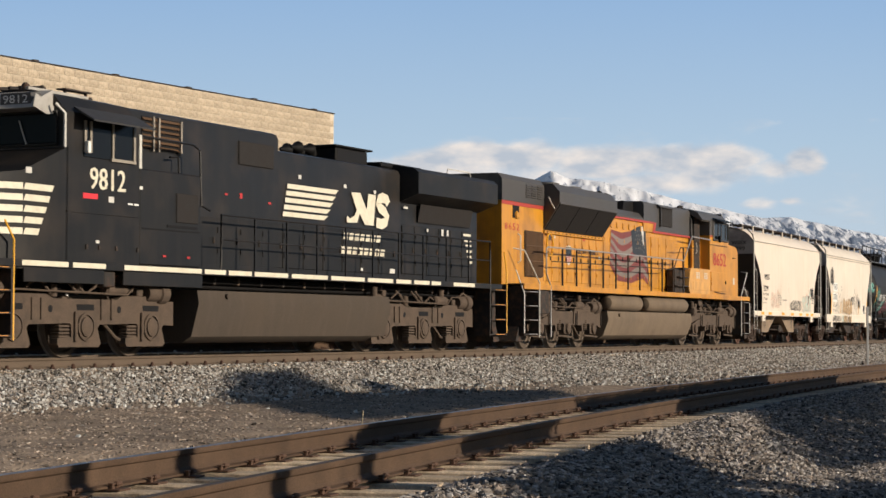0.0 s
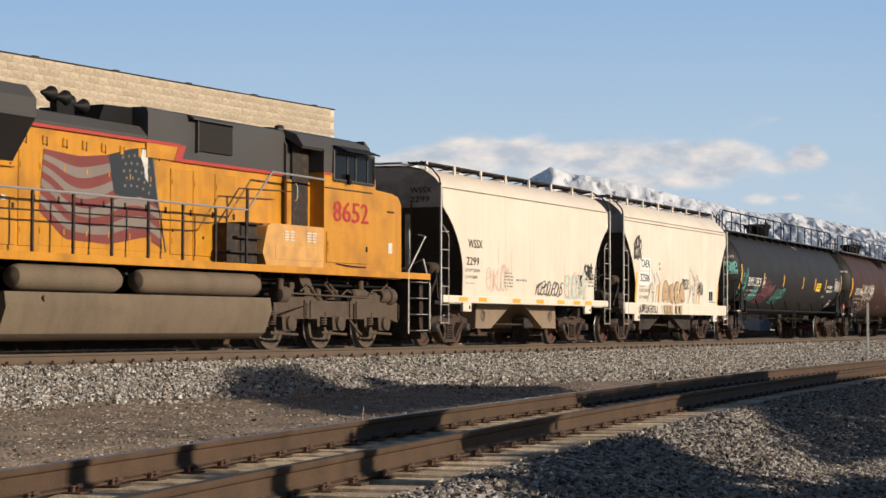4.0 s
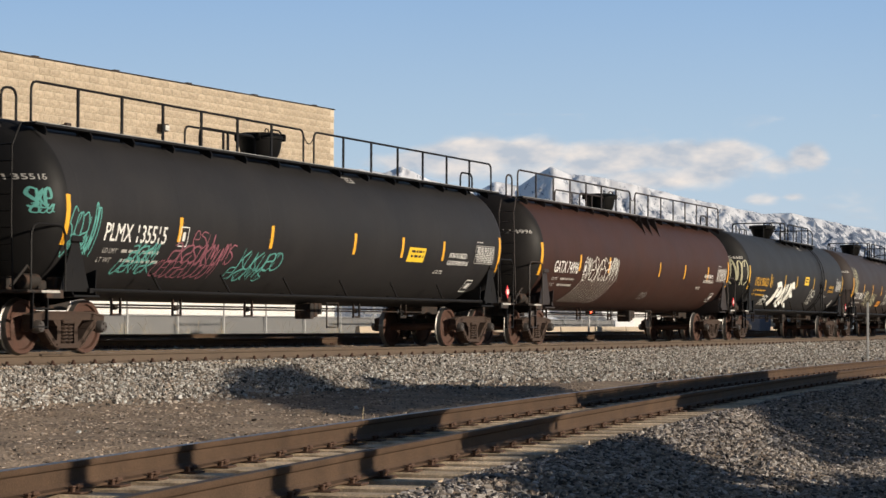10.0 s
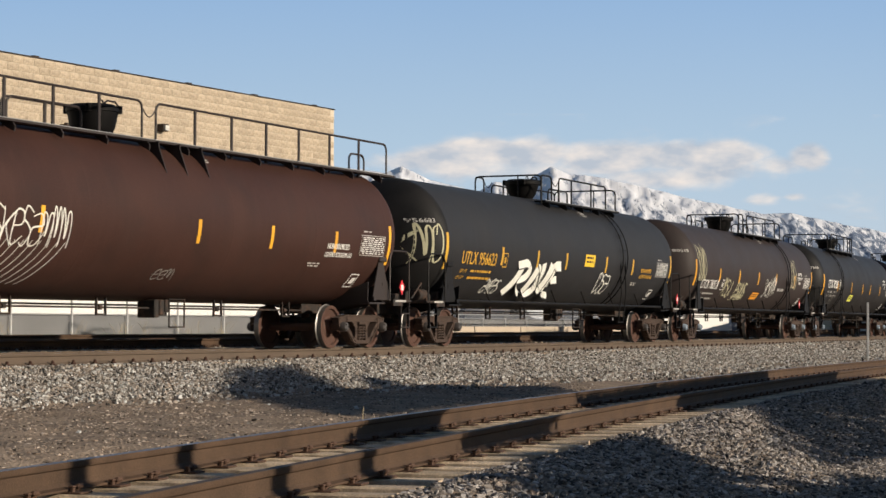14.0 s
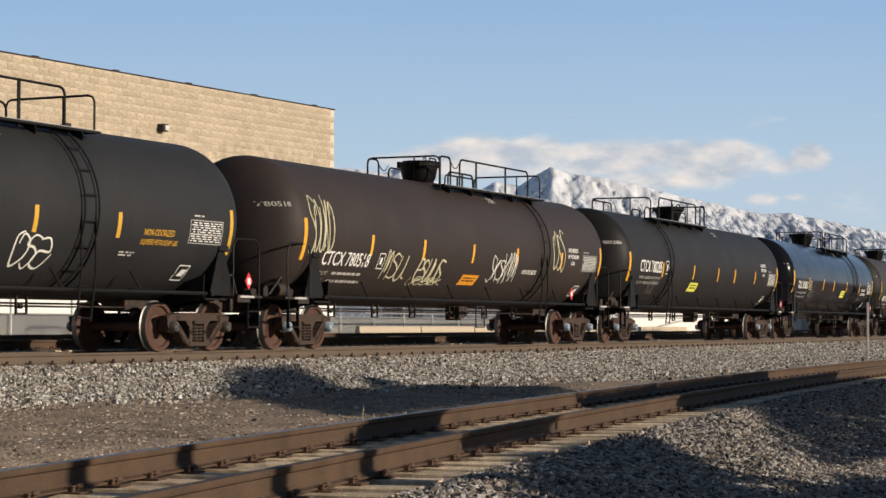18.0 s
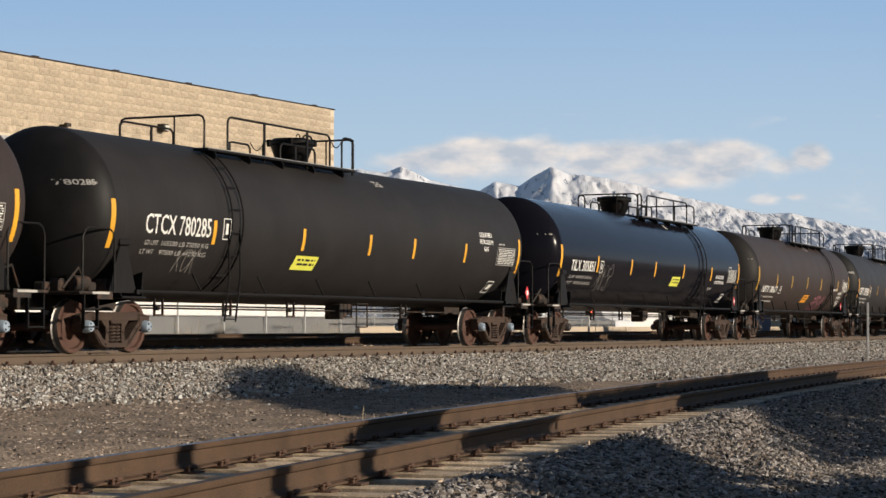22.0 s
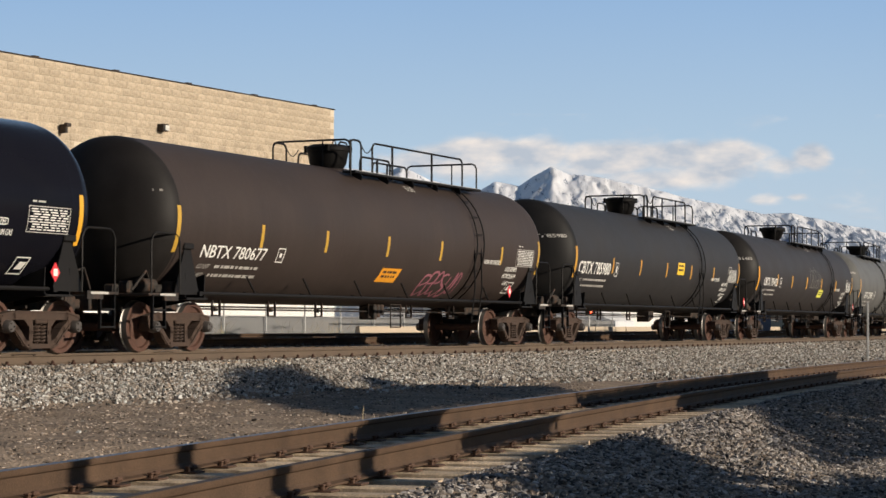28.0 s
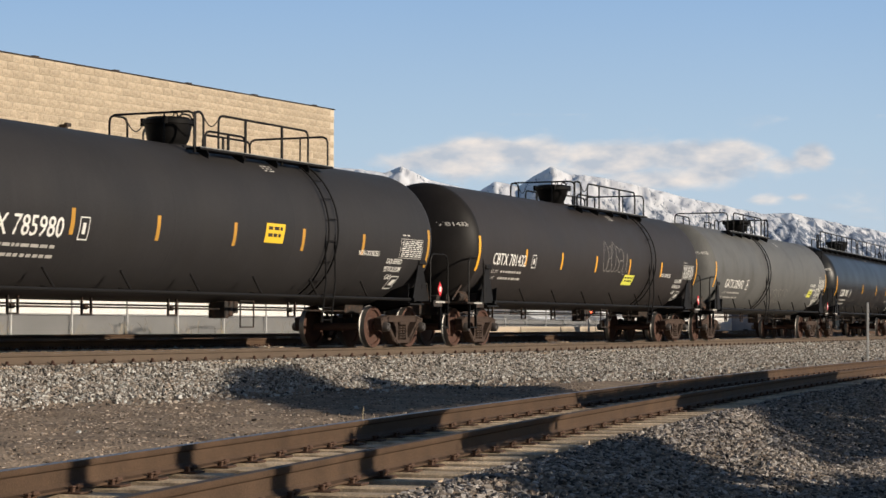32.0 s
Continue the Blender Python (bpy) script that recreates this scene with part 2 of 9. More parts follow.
# ---- loose stones ----
def stones(name, label, X, Y, size, seed, material, lift=0.3, flat=1.0):
    """Broken stones lying on the ground as one piece of stuff."""
    rs = np.random.RandomState(seed)
    n = len(X)
    base = np.array([(x, y, z) for x in (-1, 1) for y in (-1, 1) for z in (-1, 1)]) * 0.66
    tri = np.array([(0, 1, 3), (0, 3, 2), (4, 6, 7), (4, 7, 5), (0, 4, 5), (0, 5, 1), (2, 3, 7), (2, 7, 6), (0, 2, 6), (0, 6, 4), (1, 5, 7), (1, 7, 3)])
    v = base[None] + 0.75 * (rs.rand(n, 8, 3) - 0.5)
    v = v * (0.32 + 1.0 * rs.rand(n, 1, 3))
    a, b = rs.rand(n) * 6.283, rs.rand(n) * 6.283
    ca, sa, cb, sb = np.cos(a), np.sin(a), np.cos(b), np.sin(b)
    R = np.stack([np.stack([ca, -sa * cb, sa * sb], -1), np.stack([sa, ca * cb, -ca * sb], -1), np.stack([0 * a, sb, cb], -1)], 1)
    v = np.einsum("nij,nkj->nki", R, v) * (size * (0.55 + 0.9 * rs.rand(n)))[:, None, None]
    v[..., 2] *= flat
    v += np.stack([X, Y, ground_z(X, Y) + size * lift], -1)[:, None, :]
    f = (tri[None] + 8 * np.arange(n)[:, None, None]).reshape(-1)
    me = bpy.data.meshes.new(name)
    me.vertices.add(8 * n)
    me.vertices.foreach_set("co", v.reshape(-1).astype(np.float32))
    me.loops.add(len(f))
    me.loops.foreach_set("vertex_index", f)
    me.polygons.add(12 * n)
    me.polygons.foreach_set("loop_start", np.arange(0, len(f), 3))
    me.polygons.foreach_set("use_smooth", np.zeros(12 * n, bool))
    me.update(calc_edges=True)
    me.materials.append(material)
    return tagged(new(name, me), label, "gravel", kind="stuff")


def stone_material(name, base, spread):
    m = bpy.data.materials.new(name)
    m.use_nodes = True
    n, l = m.node_tree.nodes, m.node_tree.links
    g, r = n.new("ShaderNodeNewGeometry"), n.new("ShaderNodeValToRGB")
    e = r.color_ramp.elements
    e[0].color = (*[c * (1 - spread) for c in base], 1)
    e[1].color = (*[min(c * (1 + spread), 0.8) for c in base], 1)
    e[1].position = 0.85
    k = r.color_ramp.elements.new(0.5)
    k.color = (base[0] * 1.02, base[1] * 0.96, base[2] * 0.9, 1)
    k = r.color_ramp.elements.new(0.93)
    k.color = (base[0] * 1.1, base[1] * 0.98, base[2] * 0.88, 1)
    no, mx = n.new("ShaderNodeTexNoise"), n.new("ShaderNodeMix")
    no.inputs["Scale"].default_value, no.inputs["Detail"].default_value = 45, 5
    mx.data_type, mx.blend_type = "RGBA", "MULTIPLY"
    mx.inputs["Factor"].default_value = 0.5
    l.new(g.outputs["Random Per Island"], r.inputs["Fac"])
    l.new(r.outputs["Color"], mx.inputs["A"])
    l.new(no.outputs["Fac"], mx.inputs["B"])
    l.new(mx.outputs["Result"], n["Principled BSDF"].inputs["Base Color"])
    n["Principled BSDF"].inputs["Roughness"].default_value = 0.9
    n["Principled BSDF"].inputs["Specular IOR Level"].default_value = 0.25
    return m


M_STONE = stone_material("crushed ballast stone", (0.36, 0.335, 0.315), 0.85)
M_FOUL = stone_material("fouled track gravel", (0.125, 0.102, 0.084), 0.8)
M_BANK = stone_material("pale ballast stone", (0.46, 0.435, 0.405), 0.9)
M_CHIP = stone_material("dirt chips", (0.42, 0.355, 0.30), 0.85)
rs = np.random.RandomState(11)


TIE_GAP = 0.633


def along(fn, n, s0, s1, o0, o1):
    s, o = s0 + (s1 - s0) * rs.rand(n), o0 + (o1 - o0) * rs.rand(n)
    if fn is siding:   # the gravel lies between the ties, not on them
        beat = np.abs((s + 5 + TIE_GAP / 2) % TIE_GAP - TIE_GAP / 2)
        keep = (beat > 0.14) | (o < -2.12) | (o > 0.55)
        s, o = s[keep], o[keep]
    P = np.array([fn(a, b).translation[:2] for a, b in zip(s, o)])
    return P[:, 0], P[:, 1]


stones("ballast", "grey crushed stone bank below the main line", *along(main_line, 54000, -26, 30, -4.9, -0.87), 0.026, 1, M_BANK, 0.45)
stones("ballast", "grey crushed stone bank below the main line", *along(main_line, 15000, 30, 80, -5.2, -0.87), 0.04, 2, M_BANK, 0.45)
stones("ballast", "pale crushed stone between the main line and the tracks behind", *along(main_line, 7000, -20, 80, 3.0, 7.6), 0.035, 3, M_BANK)
stones("ballast", "coarse grey stones heaped beside the siding ties", *along(siding, 50000, -3, 28, -5.4, -2.08), 0.022, 4, M_STONE, 0.6, 0.7)
stones("ballast", "coarse grey stones between the siding rails", *along(siding, 20000, -4, 24, -2.08, 0.5), 0.022, 5, M_FOUL, 0.2)
stones("ballast", "coarse grey stones beside the siding", *along(siding, 6000, 28, 70, -6, -2.1), 0.04, 8, M_STONE)
fx_, fy_ = along(siding, 50000, 8, 72, 0.45, 14)
om_ = off_main(fx_, fy_)[0]
edge_ = -4.9 - 0.9 * np.clip((fx_ / fy_ + 0.2) / 0.12, 0, 1) - 14 * np.clip(fx_ / fy_ + 0.03, 0, 1) + 1.1 * (rs.rand(len(fx_)) - 0.5)
keep = (om_ < -4.2) & (om_ > edge_)
stones("ballast", "pale crushed stone spread between the two tracks", fx_[keep], fy_[keep], 0.03, 9, M_BANK, 0.4)
stones("dirt_chips", "small stones and chips scattered on brown dirt", *along(siding, 36000, -6, 24, 0.2, 9.0), 0.0135, 6, M_CHIP, 0.25, 0.42)
stones("dirt_chips", "angular grey chips pressed into brown dirt", *along(siding, 9000, -6, 24, 0.2, 8.0), 0.02, 10, M_CHIP, 0.15, 0.5)
stones("dirt_chips", "pale stones on brown dirt", *along(siding, 90, -6, 26, 0.4, 8.5), 0.026, 7, M_BANK)


# ---- dry weeds ----
def weeds(name, label, spots, seed):
    """Dry stalks in small tufts: each spot is (x, y, number, height)."""
    r = random.Random(seed)
    sh = Shape()
    for x, y, n, h in spots:
        z = float(ground_z(np.array([x]), np.array([y]))[0])
        for _ in range(n):
            bx, by, lean, turn, hh = x + r.gauss(0, 0.12), y + r.gauss(0, 0.12), r.uniform(0.1, 0.9), r.uniform(0, 6.28), h * r.uniform(0.5, 1.1)
            tip = [(bx + lean * hh * q * q * math.cos(turn), by + lean * hh * q * q * math.sin(turn), z - 0.03 + hh * q) for q in (0, 0.35, 0.7, 1.0)]
            sh.tube(tip, 0.0035, 3)
    return tagged(part(name, sh, M_STRAW, None), label, "weeds", kind="stuff")


M_STRAW = mat("dry straw", (0.52, 0.43, 0.28), 0.85, 0, 0.2, 8, 60, 0)
weeds("dry_weeds", "dry straw weeds beside the siding rails", [(-1.75, 13.0, 7, 0.16), (-1.35, 13.5, 5, 0.14), (-0.93, 23.9, 2, 0.2), (-0.2, 14.2, 4, 0.12), (-5.9, 36.4, 9, 0.2)], 5)
fr_ = random.Random(8)
weeds("dry_weeds", "dry straw weeds along the fence", [(*main_line(fr_.uniform(-14, 40), 13.6).translation[:2], 9, 0.7) for _ in range(34)], 6)


# ---- tracks ----
RAIL_HALF = [(-0.037, 0), (-0.036, -0.028), (-0.030, -0.042), (-0.010, -0.054), (-0.009, -0.135), (-0.03, -0.160), (-0.075, -0.172), (-0.075, -0.186)]
RAIL_OUTLINE = RAIL_HALF + [(-a, b) for a, b in RAIL_HALF[::-1]]


def rail_shape(fn, off, s0, s1, step, z=0.0):
    sh = Shape()
    ss = np.arange(s0, s1 + step, step)
    n = len(RAIL_OUTLINE)
    for s in ss:
        m = fn(s, off)
        for a, b in RAIL_OUTLINE:
            sh.v.append(tuple(m @ Vector((0, a, b + z))))
    for i in range(len(ss) - 1):
        for j in range(n):
            a, b = i * n + j, i * n + (j + 1) % n
            sh.f.append((a, b, b + n, a + n))
            sh.m.append(1 if j == n - 1 else 0)
    return sh


def tie_mesh(name, length, width, height, seed):
    r = random.Random(seed)
    sh = Shape()
    n = 7
    for i in range(n):
        x = -length / 2 + length * i / (n - 1)
        for y, z in ((-width / 2, -height), (-width / 2, -0.012), (-width / 2 + 0.015, 0), (0, -0.004), (width / 2 - 0.015, 0), (width / 2, -0.012), (width / 2, -height)):
            sh.v.append((y + r.uniform(-0.006, 0.006), x + r.uniform(-0.004, 0.004), z + r.uniform(-0.006, 0.004)))
    for i in range(n - 1):
        for j in range(7):
            a, b = i * 7 + j, i * 7 + (j + 1) % 7
            sh.f.append((a, b, b + 7, a + 7))
            sh.m.append(0)
    sh.f += [tuple(range(7))[::-1], tuple(range(7 * (n - 1), 7 * n))]
    sh.m += [0, 0]
    return sh.mesh(name, [M_TIE])


def clip_mesh():
    """A tie plate with a pair of spikes and a rail anchor beside the rail foot."""
    sh = Shape()
    sh.box(-0.09, 0.09, -0.17, 0.17, 0, 0.018, 0.004)
    for y in (-0.105, 0.105):
        for x in (-0.05, 0.05):
            sh.box(x - 0.012, x + 0.012, y - 0.012, y + 0.012, 0.015, 0.05, 0.004)
            sh.box(x - 0.02, x + 0.02, y - 0.026, y + 0.02, 0.05, 0.066, 0.005)
    sh.box(0.115, 0.135, -0.11, 0.11, -0.03, 0.03, 0.008)
    sh.tube([(0.13, -0.10, 0.02), (0.13, -0.135, 0.035), (0.13, -0.12, 0.065)], 0.012, 6)
    return sh.mesh("tie plate", [M_PLATE])


TIES = [tie_mesh("tie", 2.6, 0.225, 0.18, k) for k in range(5)]
CLIP = clip_mesh()


def anchor_mesh():
    """A thin tie plate with a humped rail clip on each side and a spike head beside it."""
    sh = Shape()
    sh.box(-0.09, 0.09, -0.17, 0.17, 0, 0.014, 0.004)
    for k in (-1, 1):
        sh.box(-0.01, 0.07, k * 0.10 - 0.02, k * 0.10 + 0.02, 0.03, 0.062, 0.012)
        sh.box(0.0, 0.06, k * 0.085 - 0.015, k * 0.085 + 0.015, 0.012, 0.04, 0.008)
        sh.box(-0.085, -0.05, k * 0.10 - 0.014, k * 0.10 + 0.014, 0.012, 0.045, 0.005)
        sh.box(-0.095, -0.045, k * 0.10 - 0.02, k * 0.10 + 0.02, 0.042, 0.056, 0.005)
    return sh.mesh("rail clip", [M_PLATE])


def fastener_mesh():
    """Rusty bolt and clip standing over the ballast beside the main line's rail foot."""
    sh = Shape()
    sh.box(-0.11, 0.11, -0.17, 0.17, 0, 0.016, 0.004)
    for k in (-1, 1):
        sh.box(-0.05, 0.05, k * 0.115 - 0.03, k * 0.115 + 0.03, 0.014, 0.05, 0.012)
        sh.lathe([(0.045, 0.028), (0.085, 0.028), (0.095, 0.012)], "z", (0, k * 0.115, 0), 8)
    return sh.mesh("rail fastener", [M_FASTENER])


M_FASTENER = mat("rust brown fastener", (0.055, 0.024, 0.014), 0.85, 0.1, 0.3, 9.0, 90, 0.2)
ANCHOR, FASTENER = anchor_mesh(), fastener_mesh()


def track(name, label, fn, centre, s0, s1, step, z, ties, clips, gap=0.495, steel=M_RAIL, heads=(M_HEAD, M_HEAD), clip=None):
    t = thing(name, label, "railway track", kind="structure")
    for off, head in zip((centre + 0.755, centre - 0.755), heads):
        part("rail", rail_shape(fn, off, s0, s1, step, z), [steel, head], t, fix=False)
    r = random.Random(name)
    n0, n1 = ties
    for i in range(int((n1 - n0) / gap)):
        s = n0 + i * gap + r.uniform(-0.03, 0.03)
        part("tie", TIES[i % 5], None, t, at=fn(s, centre + r.uniform(-0.05, 0.05), z - 0.204) @ pose(0, 0, 0, 0, 0, r.uniform(-1.5, 1.5)))
        for off in clips:
            part("tie_plate", clip or CLIP, None, t, at=fn(s, off, z - 0.204))
    return t


track("main_track", "curved main line track with rusty rail sides in pale ballast", main_line, 0, -235, 290, 2.5, 0, (-24, 72), (-0.755,), gap=0.6, steel=M_RAILMAIN, clip=FASTENER)
track("near_track", "siding of worn rusty rails on weathered wooden ties", siding, -0.755, -14, 130, 0.6, 0, (-5, 66), (0.0, -1.51), gap=TIE_GAP, clip=ANCHOR, heads=(M_HEAD, M_RUSTHEAD))
track("rear_track", "rusty track lying in shade behind the train", main_line, 4.65, -60, 200, 2.5, 0.17, (-16, 50), (3.9,))
track("rear_track", "rusty track lying in shade behind the train", main_line, 8.45, -60, 200, 2.5, 0.24, (-16, 50), (7.7,))

# ---- the train: shared pieces ----
WHEEL_R, LOCO_R = 0.4572, 0.533


def wheelset_mesh(r, steel=None):
    sh = Shape()
    for side in (-1, 1):
        prof = [(0.675, 0.10), (0.675, r * 0.55), (0.71, r * 0.80), (0.682, r * 0.83), (0.682, r + 0.02), (0.70, r + 0.026), (0.715, r), (0.815, r - 0.004), (0.82, r - 0.012),
                (0.815, r * 0.84), (0.77, r * 0.80), (0.742, r * 0.5), (0.77, r * 0.34), (0.83, r * 0.30), (0.83, 0.09)]
        sh.lathe([(a * side, q) for a, q in prof], "y", n=36, mats=[0] * 4 + [1, 1, 1] + [0] * 7)
        # small cut-outs and marks on the rim, so that the turning shows
        for k in range(3):
            t = 2.1 * k
            c, s = math.cos(t), math.sin(t)
            sh.box(c * r * 0.9 - 0.02, c * r * 0.9 + 0.02, side * 0.816 - 0.006, side * 0.816 + 0.006, s * r * 0.9 - 0.012, s * r * 0.9 + 0.012)
    sh.lathe([(-1.02, 0.07), (-0.9, 0.085), (0.9, 0.085), (1.02, 0.07)], "y", n=16)
    return sh.mesh("wheelset", [steel or M_WHEEL, M_TREAD])


def side_frame_mesh():
    sh = Shape()
    a, b = -0.085, 0.085
    sh.strip([(-1.0, 0.585), (-0.70, 0.64), (0.70, 0.64), (1.0, 0.585)], 0.145, a, b)
    for k in (-1, 1):
        sh.strip([(k * 0.84, 0.56), (k * 0.62, 0.40), (k * 0.42, 0.20), (k * 0.27, 0.135)], 0.125, a, b)
        sh.strip([(k * 0.255, 0.61), (k * 0.235, 0.36), (k * 0.25, 0.15)], 0.10, a + 0.008, b - 0.008)
        sh.strip([(k * 0.40, 0.60), (k * 0.30, 0.50)], 0.07, a + 0.01, b - 0.01)
        sh.prism([(k * 0.74, 0.46), (k * 0.80, 0.38), (k * 0.98, 0.38), (k * 1.04, 0.50), (k * 1.02, 0.62), (k * 0.74, 0.62)], -0.09, 0.09, "y")
        sh.strip([(k * 0.80, 0.50), (k * 0.60, 0.335), (k * 0.41, 0.15), (k * 0.27, 0.095)], 0.03, a - 0.02, b + 0.02)
        sh.strip([(k * 1.0, 0.63), (k * 0.70, 0.692), (0, 0.692)], 0.025, a - 0.016, b + 0.016)
    sh.strip([(-0.30, 0.135), (0.30, 0.135)], 0.075, a - 0.02, b + 0.02)
    sh.box(-0.16, 0.16, -0.115, 0.10, 0.50, 0.575, 0.02)
    return sh.mesh("side frame", [M_TRUCK])


def bearing_mesh(m):
    sh = Shape()
    sh.lathe([(-0.20, 0.05), (-0.20, 0.085), (-0.17, 0.10), (-0.10, 0.11), (-0.05, 0.11)], "y", n=18)
    for k in range(3):
        t = k * 2.094
        sh.box(0.055 * math.cos(t) - 0.014, 0.055 * math.cos(t) + 0.014, -0.215, -0.195, 0.055 * math.sin(t) - 0.014, 0.055 * math.sin(t) + 0.014, 0.004, m=1)
    return sh.mesh("bearing cap", [m, M_STEELDARK])


def springs_mesh():
    sh = Shape()
    for x in (-0.075, 0.075):
        for y in (-0.04, 0.07):
            sh.tube([(x + 0.058 * math.cos(t * 0.55), y + 0.058 * math.sin(t * 0.55), 0.18 + 0.32 * t / 64) for t in range(65)], 0.02, 5)
    return sh.mesh("spring nest", [M_TRUCK])


def bolster_mesh():
    sh = Shape()
    sh.box(-0.20, 0.20, -0.95, 0.95, 0.46, 0.66, 0.03)
    sh.lathe([(0.62, 0.19), (0.76, 0.19)], "z", n=20)
    for k in (-1, 1):
        sh.box(k * 0.42 - 0.05, k * 0.42 + 0.05, -0.80, 0.80, 0.40, 0.50, 0.02)
        for y in (-0.72, 0.72):
            sh.box(k * 0.40 - 0.04, k * 0.40 + 0.03, y - 0.09, y + 0.09, 0.34, 0.56, 0.02)
    sh.tube([(-0.5, 0.2, 0.48), (0.5, 0.2, 0.44)], 0.03, 6)
    return sh.mesh("truck bolster", [M_STEELDARK])


M_CAP = mat("grey bearing cap", (0.085, 0.075, 0.07), 0.5, 0.2, 0.15, 8, 60, 0.1)
M_CAPBLUE = mat("blue and white bearing cap", (0.30, 0.37, 0.45), 0.5, 0.0, 0.15, 8, 60, 0.1)
M_LWHEEL = mat("dusty locomotive wheel", (0.10, 0.074, 0.054), 0.85, 0.05, 0.22, 6.0, 60, 0.25, (0.05, 0.036, 0.028), 0.5)
WHEELSET, LOCO_WHEELSET = wheelset_mesh(WHEEL_R), wheelset_mesh(LOCO_R, M_LWHEEL)
SIDE, SPRINGS, BOLSTER, CAP_A, CAP_B = side_frame_mesh(), springs_mesh(), bolster_mesh(), bearing_mesh(M_CAP), bearing_mesh(M_CAPBLUE)
ROLLING = {}          # wheelsets that turn alike: their place on the truck, their radius


def freight_truck(car, x, caps=None):
    t = part("truck", BOLSTER, None, car, at=pose(x, 0, 0))
    for side in (-1, 1):
        turn = pose(0, side * 1.0, 0) @ pose(0, 0, 0, 0, 0, 0 if side < 0 else 180)
        part("side_frame", SIDE, None, t, at=turn)
        part("spring_nest", SPRINGS, None, t, at=turn)
        for k in (-0.889, 0.889):
            part("bearing_cap", caps or CAP_A, None, t, at=turn @ pose(k, 0, WHEEL_R))
    for k in (-0.889, 0.889):
        w = part("wheelset", WHEELSET, None, t, "rusty wheels with a bright tread", at=pose(k, 0, WHEEL_R))
        ROLLING.setdefault((k, WHEEL_R), []).append(w)
    return t


def coupler(car, x, side, z=0.86):
    sh = Shape()
    sh.box(-0.55, -0.06, -0.075, 0.075, -0.085, 0.085, 0.02)
    sh.prism([(-0.12, -0.12), (0.05, -0.16), (0.16, -0.13), (0.17, -0.05), (0.06, -0.01), (0.07, 0.05), (0.15, 0.09), (0.10, 0.15), (-0.12, 0.12)], -0.13, 0.13, "z")
    sh.tube([(-0.3, -0.22, 0.02), (-0.1, -0.24, -0.12), (0.08, -0.2, -0.28), (0.2, -0.12, -0.34)], 0.026, 6)
    part("coupler", sh, M_STEELDARK, car, at=pose(x, 0, z, 0, 0, 0 if side > 0 else 180))


def font_mesh(words, height, material, bold=0.02, squeeze=1.0):
    cu = bpy.data.curves.new("lettering", "FONT")
    cu.body, cu.size, cu.resolution_u = words, height * 1.38, 2
    ob = bpy.data.objects.new("lettering", cu)
    me = bpy.data.meshes.new_from_object(ob)
    bpy.data.objects.remove(ob)
    if bold > 0.004:   # a second, shifted layer thickens the strokes
        bm = bmesh.new()
        bm.from_mesh(me)
        d = bmesh.ops.duplicate(bm, geom=bm.verts[:] + bm.edges[:] + bm.faces[:])
        bmesh.ops.translate(bm, verts=[v for v in d["geom"] if isinstance(v, bmesh.types.BMVert)], vec=(bold * height * 1.6, bold * height * 0.5, 0.0012))
        bm.to_mesh(me)
        bm.free()
    me.materials.clear()
    me.materials.append(material)
    co = np.empty(len(me.vertices) * 3, np.float32)
    me.vertices.foreach_get("co", co)
    co = co.reshape(-1, 3)
    if len(co):
        co[:, 0] -= co[:, 0].min()
        co[:, 0] *= squeeze
    return me, co


def on_side(me, co, x, z, width, face, lift=0.006, name="lettering", parent=None, label="", zs=1.0):
    """Lays flat artwork (co: across, up) on the near side of a car; face(x, z) is the depth of that side."""
    if width and len(co):
        co[:, 0] *= width / max(co[:, 0].max(), 1e-6)
    out = np.empty_like(co)
    out[:, 0] = co[:, 0] + x
    out[:, 2] = co[:, 1] * zs + z
    out[:, 1] = [-(face(a, c) + lift + e) for (a, _, c), e in zip(out, co[:, 2])]
    me.vertices.foreach_set("co", out.reshape(-1))
    me.update()
    return part(name, me, None, parent, label)


def text_on(parent, words, x, z, height, width, face, material, bold=0.02, label="", lift=0.006):
    me, co = font_mesh(words, height, material, bold)
    return on_side(me, co, x, z, width, face, lift, "lettering", parent, label)


def flat_on(parent, name, rects, face, material, label="", lift=0.005):
    """Painted bars and patches: rects of (x0, x1, z0, z1[, slant])."""
    sh = Shape()
    for i, q in enumerate(rects):
        x0, x1, z0, z1 = q[:4]
        sl = q[4] if len(q) > 4 else 0.0
        n = max(1, int((z1 - z0) / 0.12))
        k = len(sh.v)
        for j in range(n + 1):
            z = z0 + (z1 - z0) * j / n
            d = sl * j / n
            for x in (x0 + d, x1 + d):
                sh.v.append((x, -(face(x, z) + lift), z))
        for j in range(n):
            sh.f.append((k + 2 * j, k + 2 * j + 1, k + 2 * j + 3, k + 2 * j + 2))
            sh.m.append(0)
    return part(name, sh, material, parent, label, fix=False)


def shape_on(parent, name, points, face, material, lift=0.006):
    """A painted flat shape of some corners (across, up)."""
    sh = Shape()
    sh.v = [(x, -(face(x, z) + lift), z) for x, z in points]
    sh.f, sh.m = [tuple(range(len(points)))], [0]
    return part(name, sh, material, parent, fix=False)


